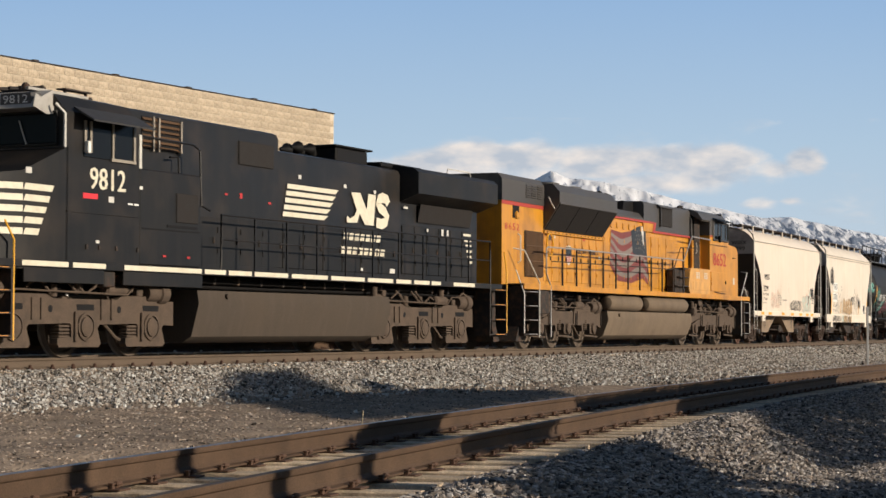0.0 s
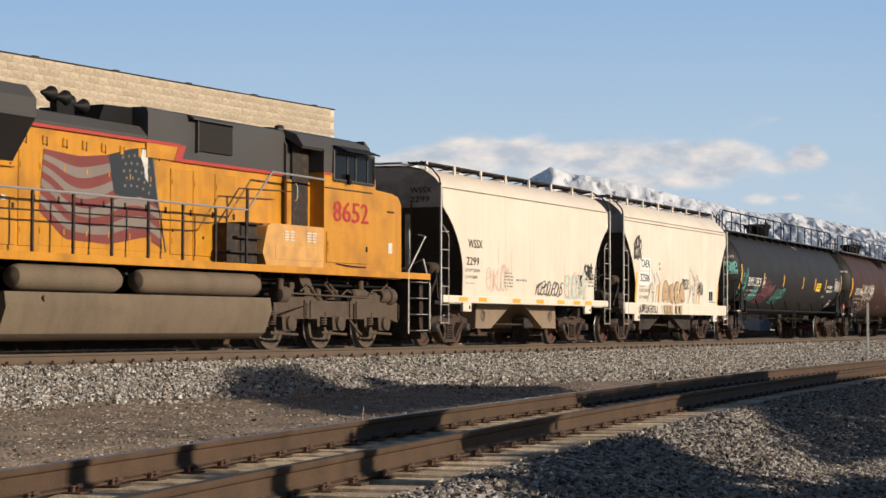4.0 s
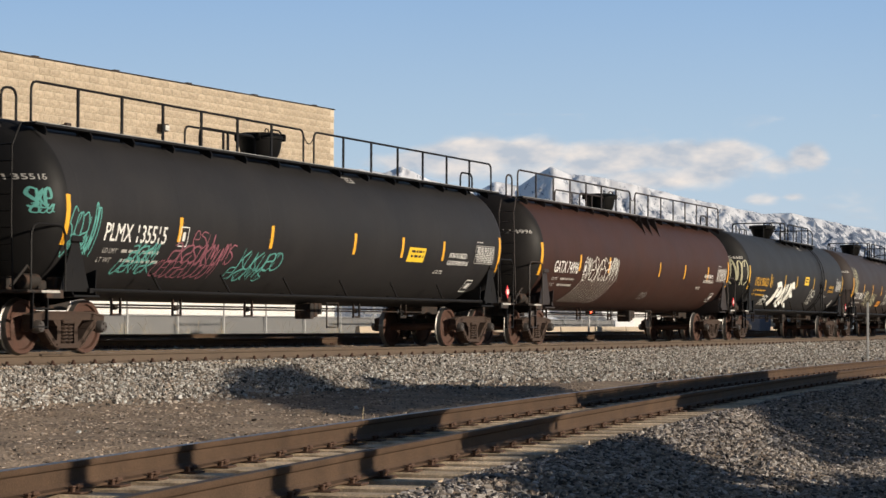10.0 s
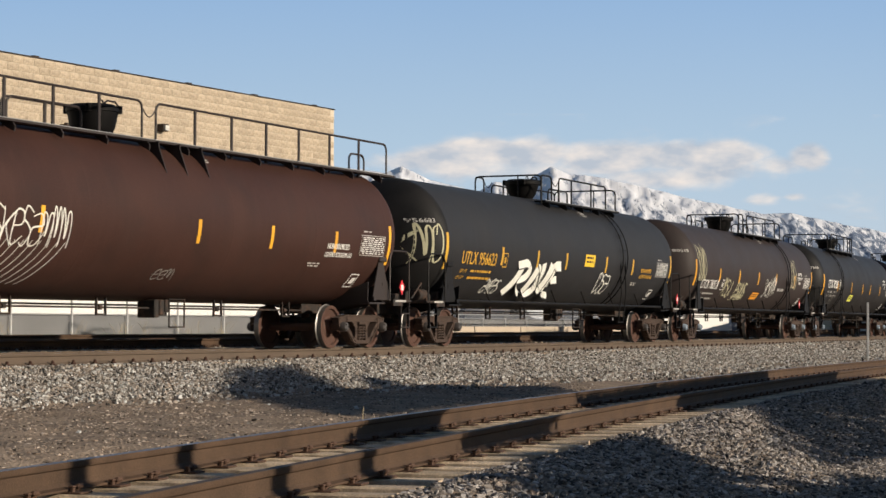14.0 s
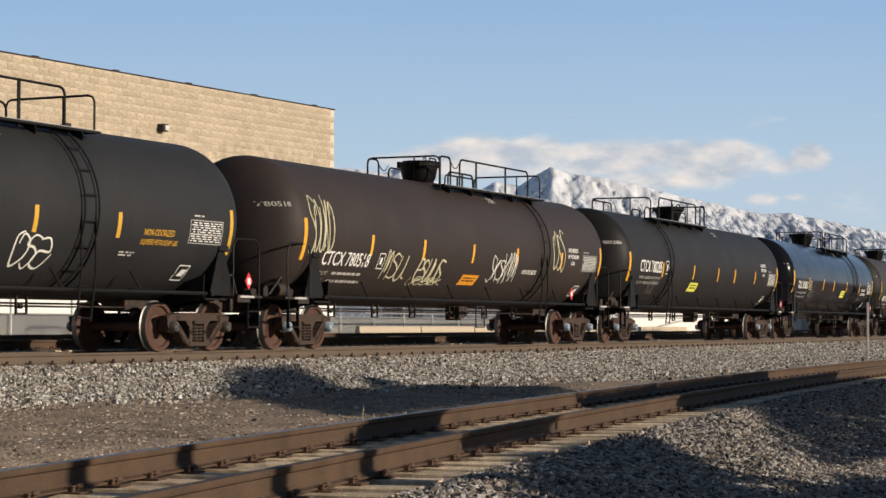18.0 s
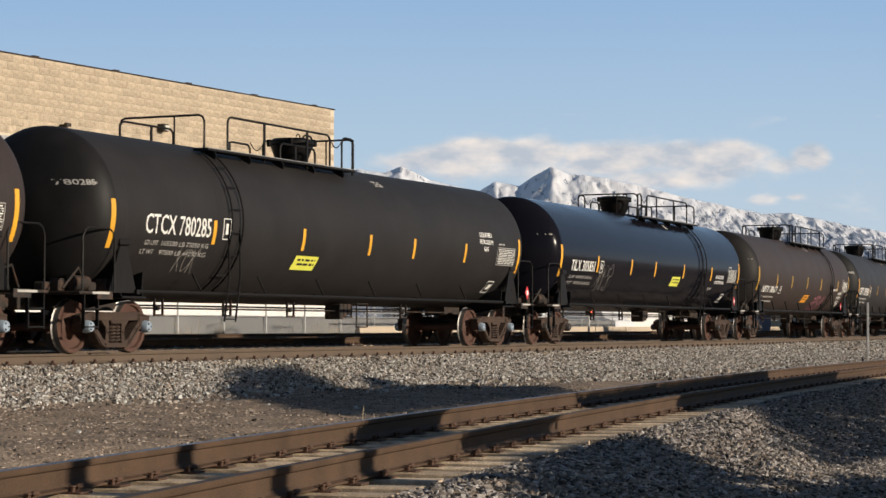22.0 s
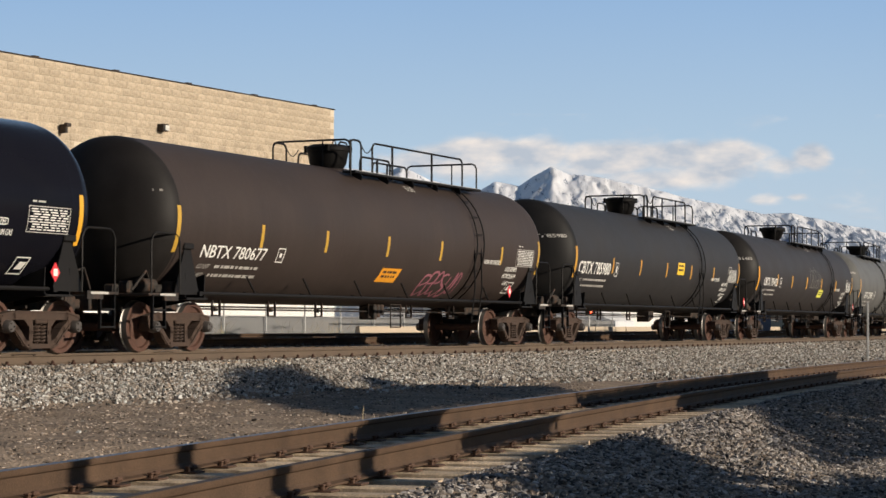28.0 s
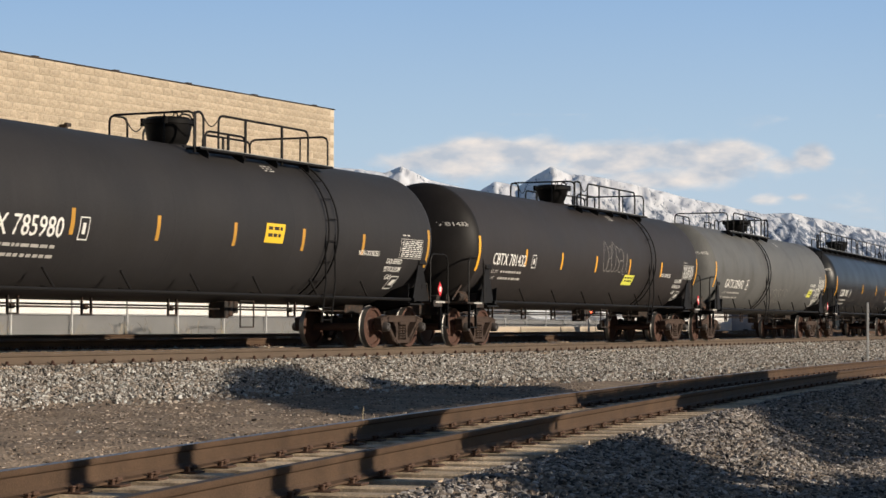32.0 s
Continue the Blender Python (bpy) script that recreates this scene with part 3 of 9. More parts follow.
def stroke_on(parent, name, points, width, face, material, lift=0.006):
    """A painted stroke of even width along some points (across, up)."""
    sh = Shape()
    for i, (x, z) in enumerate(points):
        (ax, az), (bx, bz) = points[max(i - 1, 0)], points[min(i + 1, len(points) - 1)]
        d = math.hypot(bx - ax, bz - az)
        ux, uz = -(bz - az) / d * width / 2, (bx - ax) / d * width / 2
        for g in (-1, 1):
            sh.v.append((x + g * ux, -(face(x, z) + lift), z + g * uz))
    for i in range(len(points) - 1):
        sh.f.append((2 * i, 2 * i + 1, 2 * i + 3, 2 * i + 2))
        sh.m.append(0)
    return part(name, sh, material, parent, fix=False)


def smooth_line(pts, n):
    """Points of a smooth curve through some points."""
    ext, line = [pts[0]] + list(pts) + [pts[-1]], []
    for k in range(len(pts) - 1):
        p0, p1, p2, p3 = ext[k:k + 4]
        for j in range(n):
            t = j / n
            line.append(tuple(0.5 * (2 * p1[c] + (p2[c] - p0[c]) * t + (2 * p0[c] - 5 * p1[c] + 4 * p2[c] - p3[c]) * t * t + (3 * p1[c] - p0[c] - 3 * p2[c] + p3[c]) * t ** 3) for c in (0, 1)))
    return line + [tuple(pts[-1])]


def small_print(parent, x0, x1, z0, z1, rows, face, material, seed, name="small_print"):
    """Writing too small to read: short bars in rows."""
    r = random.Random(seed)
    rects, h = [], (z1 - z0) / rows
    for i in range(rows):
        x = x0 + r.uniform(0, 0.1)
        while x < x1 - 0.03:
            w = min(r.uniform(0.05, 0.22), x1 - x)
            rects.append((x, x + w, z1 - (i + 0.5) * h, z1 - i * h))
            x += w + r.uniform(0.03, 0.07)
    flat_on(parent, name, rects, face, material)["kind"] = "stuff"


FORMS = (((0.5, 1), (0.05, 0.85), (0.0, 0.35), (0.35, 0), (0.9, 0.25), (0.95, 0.75), (0.55, 1.0), (0.3, 0.7)),
         ((0.95, 0.9), (0.4, 1.0), (0.1, 0.75), (0.5, 0.55), (0.9, 0.3), (0.5, 0.0), (0.0, 0.1)),
         ((0.0, 0.0), (0.1, 0.95), (0.3, 0.95), (0.45, 0.25), (0.6, 0.95), (0.85, 0.95), (1.0, 0.0)),
         ((0.1, 1.0), (0.15, 0.0), (0.2, 0.5), (0.9, 0.95), (0.3, 0.5), (1.0, 0.0)),
         ((0.1, 0.5), (0.8, 0.6), (0.75, 1.0), (0.2, 0.9), (0.05, 0.35), (0.4, 0.0), (1.0, 0.2)),
         ((0.0, 0.9), (0.7, 1.0), (0.9, 0.6), (0.1, 0.5), (0.0, 0.1), (0.6, 0.0), (1.1, 0.4)),
         ((0.2, 0.9), (0.1, 0.1), (0.6, 0.0), (0.9, 0.9), (0.85, 0.2), (1.15, 0.05)))


def spray(parent, x0, x1, z0, z1, face, material, seed, width=0.035, letters=4, lean=0.0, drips=False, lift=0.007, smooth=8):
    """Sprayed scrawl of looping strokes inside a field; no words. Each stroke is a part."""
    r = random.Random(seed)
    letters = round(letters * 1.6)
    width = min(width * 1.15, 0.06) if width < 0.1 else width
    w, h = (x1 - x0) / letters, z1 - z0
    for i in range(letters):
        form = FORMS[r.randrange(len(FORMS))]
        kx, kz, dz = r.uniform(1.0, 1.35), r.uniform(0.8, 1.05), r.uniform(0, 0.2)
        pts = [(x0 + (i + (a * kx - 0.05) + r.uniform(-0.1, 0.1)) * w, z0 + (b * kz + dz * (1 - kz) + r.uniform(-0.06, 0.06)) * h) for a, b in form]
        if drips:
            a = x0 + (i + 0.5) * w
            pts = [(a, z1), (a - w * 0.4, z0 + h * 0.55), (a - w * 1.1, z0 + h * 0.1), (a - w * 1.5, z0)]
        line = smooth_line(pts, smooth)
        sh = Shape()
        for j, (x, z) in enumerate(line):
            a, b = line[max(j - 1, 0)], line[min(j + 1, len(line) - 1)]
            dx, dz_ = b[0] - a[0], b[1] - a[1]
            q = math.hypot(dx, dz_) or 1
            ww = width * (0.55 + 0.45 * math.sin(math.pi * (j + 1) / len(line))) / 2
            for sg in (-1, 1):
                X, Z = x - dz_ / q * ww * sg + lean * (z - z0), z + dx / q * ww * sg
                sh.v.append((X, -(face(X, Z) + lift + 0.0012 * (i % 3) + 0.0010 * j / len(line)), Z))
        for j in range(len(line) - 1):
            sh.f.append((2 * j, 2 * j + 1, 2 * j + 3, 2 * j + 2))
            sh.m.append(0)
        part("graffiti_stroke", sh, material, parent, fix=False)


# ---- tank cars ----
M_DOME = mat("black valve housing paint", (0.0065, 0.006, 0.006), 0.6, 0, 0.2, 4.0, 60, 0.05, spec=0.12)
M_FADE = mat("aged white lettering", (0.46, 0.44, 0.41), 0.7, 0, 0.2, 6.0, 80, 0.0)
M_GRATE = mat("pale walkway grating", (0.30, 0.30, 0.30), 0.6, 0.2, 0.2, 4, 60, 0.1)
TANK_R, TANK_Z = 1.515, 2.435


def tank_face(half):
    def face(x, z):
        dz = max(-1.45, min(1.45, z - TANK_Z))
        y = math.sqrt(TANK_R ** 2 - dz * dz)
        if abs(x) > half:
            k = max(0.0, 1 - ((abs(x) - half) / 0.78) ** 2)
            y = math.sqrt(max(TANK_R ** 2 * k - dz * dz, 0.04))
        return y
    return face


def tank_shell(half):
    prof = [(-half, TANK_R), (-half + 0.04, TANK_R), (-half + 0.1, TANK_R)]
    seams = [-half * 0.62, -half * 0.26, half * 0.26, half * 0.62]
    for q in [-half + 0.3] + seams + [half - 0.3]:
        prof += [(q - 0.06, TANK_R), (q - 0.04, TANK_R), (q - 0.02, TANK_R), (q - 0.008, TANK_R + 0.0012), (q + 0.008, TANK_R + 0.0012), (q + 0.02, TANK_R), (q + 0.04, TANK_R), (q + 0.06, TANK_R)]
    prof += [(half - 0.1, TANK_R), (half - 0.04, TANK_R), (half, TANK_R)]
    return Shape().lathe(prof, "x", (0, 0, TANK_Z), 96)


def tank_head(half, e):
    """The domed end plate of a tank."""
    prof = [(e * half, TANK_R)]
    for i in range(12, -1, -1):
        a = math.pi / 2 * i / 12
        prof.append((e * (half + 0.003 + 0.78 * math.cos(a)), max(TANK_R * math.sin(a), 0.02)))
    return Shape().lathe(prof, "x", (0, 0, TANK_Z), 96)


def railing(car, x0, x1, y, z0, z1, gap, material, r=0.024, round_end=True, mid=False, posts=None):
    sh = Shape()
    n = max(1, round((x1 - x0) / gap))
    c = 0.14
    arc = [(x0, y, z0)] + [(x0 + c - c * math.cos(a), y, z1 - c + c * math.sin(a)) for a in (0, 0.5, 1.0, 1.571)]
    brc = [(x1 - c + c * math.sin(a), y, z1 - c + c * math.cos(a)) for a in (0, 0.57, 1.07, 1.571)] + [(x1, y, z0)]
    if not round_end:
        arc, brc = [(x0, y, z0), (x0, y, z1)], [(x1, y, z1), (x1, y, z0)]
    sh.tube(arc + brc, r, 6)
    part("hand_rail", sh, material, car)
    if posts is None:
        posts = [x0 + (x1 - x0) * i / n for i in range(1, n)]
    for x in posts:
        part("rail_post", Shape().box(x - 0.034, x + 0.034, y - 0.012, y + 0.012, z0 - 0.10, z1 - 0.004), material, car)
    if mid:
        part("mid_rail", Shape().tube([(x0, y, (z0 + z1) / 2), (x1, y, (z0 + z1) / 2)], r * 0.8, 6), material, car)


def tank_car(spec):
    paint, half, tr, ends = spec["paint"], spec["half"], spec["truck"], spec["ends"]
    face = tank_face(half)
    car = thing("tank_car", spec["label"], "tank car", "freight cars of the train")
    part("tank", tank_shell(half), paint, car)
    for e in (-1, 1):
        # the head at the low x end takes a darker colour where given
        blackish = e < 0 and "head" in spec
        part("tank_head", tank_head(half, e), spec["head"] if blackish else paint, car, "domed end plate darker than its tank" if blackish else "")
    fit = spec.get("fit", M_BLACK)
    for k, x in enumerate(spec["tapes"]):
        tall = k in (0, len(spec["tapes"]) - 1)
        z0, z1 = (1.80, 2.64) if tall else (1.98, 2.42)
        z0, z1 = z0 + spec.get("tape_dz", 0), z1 + spec.get("tape_dz", 0)
        flat_on(car, "reflective_tape", [(x - 0.055, x + 0.055, z0, z1)], face, spec.get("tape", M_TAPE))
    # ends: stub sill, saddle, platform, hand rails, couplers
    for e in (-1, 1):
        xt, xe = e * tr, e * ends
        sill = Shape().box(min(xt - e * 1.2, xe - e * 0.35), max(xt - e * 1.2, xe - e * 0.35), -0.28, 0.28, 0.74, 1.02, 0.02)
        part("stub_sill", sill, M_STEELDARK, car)
        sad = Shape()
        for y in (-1, 1):
            for dx in (-0.33, 0.33):
                sad.prism([(y * 0.25, 0.78), (y * 1.42, 0.98), (y * 1.40, 1.06), (y * 1.42, 1.42), (y * 1.05, 1.30), (y * 0.25, 0.98)], xt + dx - 0.012, xt + dx + 0.012, "x")
            sad.box(xt - 0.36, xt + 0.36, min(y * 0.25, y * 1.46), max(y * 0.25, y * 1.46), 0.95, 0.985)
        part("saddle", sad, fit, car)
        for y in (-1, 1):
            xw = xt + e * 0.28
            web = Shape().prism([(xw - 0.42, 1.04), (xw + 0.42, 1.04), (xw + 0.10, 1.92), (xw - 0.06, 1.92)] if e < 0 else [(xw - 0.42, 1.04), (xw + 0.42, 1.04), (xw + 0.06, 1.92), (xw - 0.10, 1.92)], y * 1.40 - 0.012, y * 1.40 + 0.012, "y")
            web.box(xw - e * 0.40 - 0.05, xw - e * 0.40 + 0.05, min(y * 1.38, y * 1.47), max(y * 1.38, y * 1.47), 1.02, 1.10)
            part("saddle_web", web, fit, car)
            part("pad_plate", Shape().box(xw - 0.16, xw + 0.16, min(y * 1.42, y * 1.47), max(y * 1.42, y * 1.47), 1.86, 1.97, 0.02), fit, car)
        deck = Shape().box(min(xe - e * 1.35, xe - e * 0.42), max(xe - e * 1.35, xe - e * 0.42), -1.48, 1.48, 1.00, 1.05, 0.01)
        deck.box(min(xe - e * 1.35, xe - e * 0.9), max(xe - e * 1.35, xe - e * 0.9), -1.50, -1.44, 0.92, 1.06)
        part("end_platform", deck, M_STEELDARK, car)
        x0, x1 = sorted((xe - e * 1.25, xe - e * 0.75))
        flat_on(car, "edge_marking", [(x0, x1, 1.005, 1.045)], lambda x, z: 1.50, M_FADE, lift=0.004)
        for y in (-1.46, 1.46):
            c = 0.16
            xa, xb, zt = xe - e * 0.52, xe - e * 1.45, 2.12
            loop = [(xa, y, 1.03), (xa, y, zt - c), (xa - e * c * 0.4, y, zt - c * 0.3), (xa - e * c, y, zt), (xb + e * c, y, zt), (xb + e * c * 0.4, y, zt - c * 0.3), (xb, y, zt - c), (xb, y, 1.03)]
            part("end_hand_rail", Shape().tube(loop, 0.02, 6), fit, car)
            st = Shape()
            for q in (xe - e * 0.55, xe - e * 0.95):
                st.box(q - 0.012, q + 0.012, y - 0.03, y + 0.03, 0.42, 1.02)
            for zz in (0.44, 0.74):
                st.box(min(xe - e * 0.55, xe - e * 0.95), max(xe - e * 0.55, xe - e * 0.95), y - 0.04, y + 0.04, zz, zz + 0.025)
            part("sill_step", st, fit, car)
        gear = Shape()
        for k in range(5):
            gx, gyy = xe - e * (0.7 + 0.22 * k), -0.5 - 0.16 * k
            gear.box(gx - 0.10, gx + 0.10, gyy - 0.12, gyy + 0.10, 1.05, 1.22 + 0.06 * (k % 3), 0.03)
        gear.tube([(xe - e * 0.6, -1.0, 1.1), (xe - e * 0.9, -1.1, 1.45), (xe - e * 1.3, -0.9, 1.3)], 0.025, 6)
        gear.lathe([(-0.2, 0.11), (-0.18, 0.13), (0.18, 0.13), (0.2, 0.11)], "x", (xe - e * 1.15, -0.95, 1.2), 14)
        part("brake_gear", gear, M_STEELDARK, car)
        coupler(car, xe, e)
        freight_truck(car, xt, spec.get("caps"))
        # hazard diamond on its holder
        if e > 0 or spec.get("front_placard"):
            x, z = (spec["placard"], 1.34) if "placard" in spec and e > 0 else (xt + e * 1.05, 1.32)
            sq = [(0.125 * math.cos(a), z + 0.165 * math.sin(a)) for a in (0, 1.5708, 3.1416, 4.7124)]
            part("placard", Shape().prism([(x + a, b) for a, b in sq], -1.53, -1.515, "y"), M_RED, car, "red diamond hazard placard")
            part("placard_band", Shape().box(x - 0.055, x + 0.055, -1.536, -1.532, z - 0.06, z + 0.06), M_WHITE, car)
    # pipe and hangers below the shell
    if spec.get("pipe", True):
        for y in (-1.38, 1.38):
            part("side_pipe", Shape().tube([(-tr + 0.2, y, 1.07), (tr - 0.2, y, 1.07)], 0.035, 8), fit, car)
            n = 7
            for i in range(1, n):
                x = -tr + 2 * tr * i / n
                br = Shape().tube([(x, y, 1.07), (x - 0.32, y * 0.985, 1.42)], 0.022, 6)
                br.tube([(x, y, 1.07), (x, y * 0.80, 1.12)], 0.018, 6)
                part("pipe_bracket", br, fit, car)
    rod = Shape().tube([(-tr + 1.4, -0.35, 0.80), (tr - 1.4, -0.35, 0.80)], 0.02, 6)
    rod.tube([(-tr + 1.4, 0.3, 0.86), (tr - 1.4, 0.3, 0.86)], 0.02, 6)
    part("brake_rod", rod, M_STEELDARK, car)
    r = random.Random(spec["seed"])
    x = -tr + 2.3
    while x < tr - 2.2:
        hang = Shape()
        for d in (0, 0.28):
            hang.box(x + d - 0.015, x + d + 0.015, -0.40, -0.36, 0.68, 1.02)
        hang.box(x - 0.015, x + 0.295, -0.40, -0.36, 0.66, 0.69)
        hang.lathe([(-0.05, 0.045), (0.05, 0.045)], "x", (x + 0.14, -0.35, 0.80), 10)
        part("rod_hanger", hang, M_STEELDARK, car)
        x += r.uniform(1.9, 2.8)
    valve = Shape()
    for k in range(3):
        valve.box(1.2 + k * 0.18, 1.34 + k * 0.18, -0.5, -0.1, 0.62 + 0.05 * k, 0.96, 0.02)
    part("bottom_valve", valve, M_STEELDARK, car)
    part("side_step", Shape().tube([(0.6, -1.2, 0.45), (0.6, -1.2, 0.95), (1.1, -1.2, 0.95), (1.1, -1.2, 0.45), (0.6, -1.2, 0.45)], 0.018, 6), M_STEELDARK, car)
    # top: valve housing, walkway, railings, ladder
    dome = Shape()
    w = spec.get("dome_flare", 0.0)
    xd = spec.get("dome_x", -0.12)
    dome.lathe([(3.84, 0.33 - w), (3.95, 0.35 - w), (3.98, 0.37 - w), (4.06, 0.41 - w * 0.7), (4.32, 0.46), (4.33, 0.485), (4.41, 0.485), (4.42, 0.45), (4.46, 0.40), (4.48, 0.1)], "z", (xd, 0, 0), 32)
    part("valve_housing", dome, M_DOME, car, "round black valve housing")
    for a in (0.5, 2.0, 3.6, 5.2):
        cx, cy = xd + 0.48 * math.cos(a), 0.48 * math.sin(a)
        part("lid_lug", Shape().box(cx - 0.045, cx + 0.045, cy - 0.045, cy + 0.045, 4.30, 4.45, 0.012), M_DOME, car)
    part("housing_skirt", Shape().lathe([(3.80, 0.62), (3.90, 0.56), (3.93, 0.40)], "z", (xd, 0, 0), 28), paint, car)
    part("lifting_eye", Shape().tube([(xd + 0.1 + 0.08 * math.cos(q * 0.52), -0.1, 4.5 + 0.07 * math.sin(q * 0.52)) for q in range(7)], 0.014, 5), M_DOME, car)
    lid = Shape().tube([(-0.2, -0.3, 4.46), (-0.1, -0.3, 4.53), (0.15, -0.3, 4.53), (0.25, -0.3, 4.46)], 0.02, 6)
    part("lid_handle", lid, fit, car)
    zt = 4.53
    for x0, x1 in spec["walk"]:
        for y in (-1, 1):
            deck = Shape().box(x0 - 0.05, x1 + 0.05, min(y * 0.74, y * 1.06), max(y * 0.74, y * 1.06), 3.785, 3.825)
            q = x0 + 0.2
            while q < x1:
                deck.prism([(y * 0.80, 3.78), (y * 1.05, 3.78), (y * 1.10, 3.70), (y * 1.08, 3.62), (y * 0.95, 3.68)], q - 0.014, q + 0.014, "x")
                q += 1.3
            walkway = part("walkway", deck, fit, car)
            part("grating", Shape().box(x0, x1, min(y * 0.76, y * 1.045), max(y * 0.76, y * 1.045), 3.826, 3.84), M_GRATE, walkway, "pale steel grating")
    for q in spec.get("gussets", ()):
        part("walkway_gusset", Shape().prism([(-0.72, 3.80), (-1.12, 3.80), (-1.12, 3.72), (-1.30, 3.22), (-1.20, 3.28), (-1.0, 3.55)], q - 0.012, q + 0.012, "x"), fit, car)
    for (x, ya, yb, ztop) in spec.get("cross", ()):
        c = 0.12
        part("cross_rail", Shape().tube([(x, ya, 3.82), (x, ya, ztop - c), (x, ya + c * 0.3, ztop - c * 0.3), (x, ya + c, ztop), (x, yb - c, ztop), (x, yb - c * 0.3, ztop - c * 0.3), (x, yb, ztop - c), (x, yb, 3.82)], 0.022, 6), fit, car)
        part("cross_post", Shape().tube([(x, ya * 0.3, 3.9), (x, ya * 0.3, ztop)], 0.018, 6), fit, car)
    for q in spec["rails"]:
        railing(car, *q[:3], 3.82, q[3], 1.25, fit, posts=q[4] if len(q) > 4 else None)
    for (x0, x1, yc) in spec.get("chains", ()):
        pts = [(x0 + (x1 - x0) * k / 8, yc, 4.42 - 0.16 * math.sin(math.pi * k / 8)) for k in range(9)]
        part("chain", Shape().tube(pts, 0.012, 5), fit, car)
    for lx in spec.get("ladders", ()):
        lad = Shape()
        angs = [radians(a) for a in range(8, 128, 8)]
        for d in (-0.2, 0.2):
            lad.tube([(lx + d, -(TANK_R + 0.07) * math.sin(a + 0.45), TANK_Z + (TANK_R + 0.07) * math.cos(a + 0.45)) for a in angs], 0.018, 6)
            lad.tube([(lx + d, -1.50, 2.35), (lx + d + 0.0, -1.52, 1.4), (lx + d, -1.42, 0.55)], 0.018, 6)
        for a in angs[::2]:
            p = (-(TANK_R + 0.07) * math.sin(a + 0.45), TANK_Z + (TANK_R + 0.07) * math.cos(a + 0.45))
            lad.tube([(lx - 0.2, *p), (lx + 0.2, *p)], 0.013, 5)
        for zz in (0.6, 0.85, 1.12):
            lad.tube([(lx - 0.2, -1.43, zz), (lx + 0.2, -1.43, zz)], 0.013, 5)
        part("ladder", lad, fit, car)
    if spec.get("end_ladder"):
        lad = Shape()
        for d in (-0.2, 0.2):
            lad.tube([(-half - 0.55, -0.75 + d, 3.8), (-half - 0.85, -0.8 + d, 3.4), (-half - 0.92, -0.85 + d, 2.2), (-half - 0.92, -0.9 + d, 1.05)], 0.018, 6)
        for k in range(9):
            lad.tube([(-half - 0.9, -1.05, 1.25 + 0.27 * k), (-half - 0.9, -0.65, 1.25 + 0.27 * k)], 0.013, 5)
        part("end_ladder", lad, fit, car)
    # marks
    ink = spec.get("ink", M_WHITE)
    x0, x1, z0, z1 = spec["mark_at"]
    text_on(car, spec["mark"], x0, z0, z1 - z0, x1 - x0, face, ink, 0.022)
    bx = x1 + 0.45
    flat_on(car, "stencil_box", [(bx, bx + 0.24, z0 - 0.02, z0), (bx, bx + 0.24, z1, z1 + 0.02), (bx - 0.02, bx, z0 - 0.02, z1 + 0.02), (bx + 0.24, bx + 0.26, z0 - 0.02, z1 + 0.02), (bx + 0.07, bx + 0.16, z0 + 0.08, z1 - 0.08)], face, ink)
    dim = M_FADE if ink is M_WHITE else ink
    for k, words in enumerate(("LD LMT", "LT WT")):
        z = z0 - 0.20 - 0.16 * k
        text_on(car, words, x0 + 0.08 - 0.06 * k, z, 0.085, 0.42, face, dim, 0.0)
        if "weights" in spec:
            text_on(car, spec["weights"][k], x0 + 0.62, z, 0.085, x1 - x0 - 0.62, face, dim, 0.0)
        else:
            small_print(car, x0 + 0.62, x1 - 0.1 + 0.1 * k, z - 0.035, z + 0.07, 1, face, dim, spec["seed"] + 20 + k)
    xe = half - 0.9
    small_print(car, xe - 0.50, xe + 0.52, 1.99, 2.36, 9, face, M_WHITE, spec["seed"] + 7, "data_panel")
    a, b, c, d, w = xe - 0.54, xe + 0.56, 1.97, 2.40, 0.014
    for q in ((a, b, c, c + w), (a, b, d - w, d), (a, a + w, c, d), (b - w, b, c, d), (a, b, c + 0.16, c + 0.16 + w)):
        flat_on(car, "panel_line", [q], face, M_FADE)
    small_print(car, xe - 0.5, xe - 0.1, d + 0.03, d + 0.09, 1, face, M_FADE, spec["seed"] + 3)
    lp = spec.get("gas_ink", M_WHITE)
    gas = spec.get("gas", (6.42, 2.62) if spec.get("stacked") else None)
    if gas:
        for k, (words, w) in enumerate((("LIQUEFIED", 0.72), ("PETROLEUM", 0.78), ("GAS", 0.28))):
            text_on(car, words, gas[0] + (0.24 if k == 2 else 0), gas[1] - 0.17 * k, 0.11, w, face, lp, 0.03)
        if "odor" in spec:
            text_on(car, "NON-ODORIZED", *spec["odor"], 0.11, 0.95, face, lp, 0.02)
    else:
        text_on(car, "NON-ODORIZED", xe - 1.97, 2.06, 0.12, 0.95, face, lp, 0.025)
        text_on(car, "LIQUEFIED PETROLEUM GAS", xe - 2.02, 1.90, 0.10, 1.15, face, lp, 0.02)
        small_print(car, xe - 2.6, xe - 2.1, 1.66, 1.76, 2, face, M_FADE, spec["seed"] + 41)
    if spec.get("end_mark", True):
        text_on(car, spec["mark"].split()[-1], -half - 0.66, 2.86, 0.10, 0.34, face, M_FADE, 0.02)
    small_print(car, 1.75, 2.2, 3.52, 3.66, 3, face, M_FADE, spec["seed"] + 31)
    small_print(car, -half - 0.6, -half - 0.3, 2.84, 2.92, 1, face, M_DULL, spec["seed"] + 4)
    q = xe - 0.5
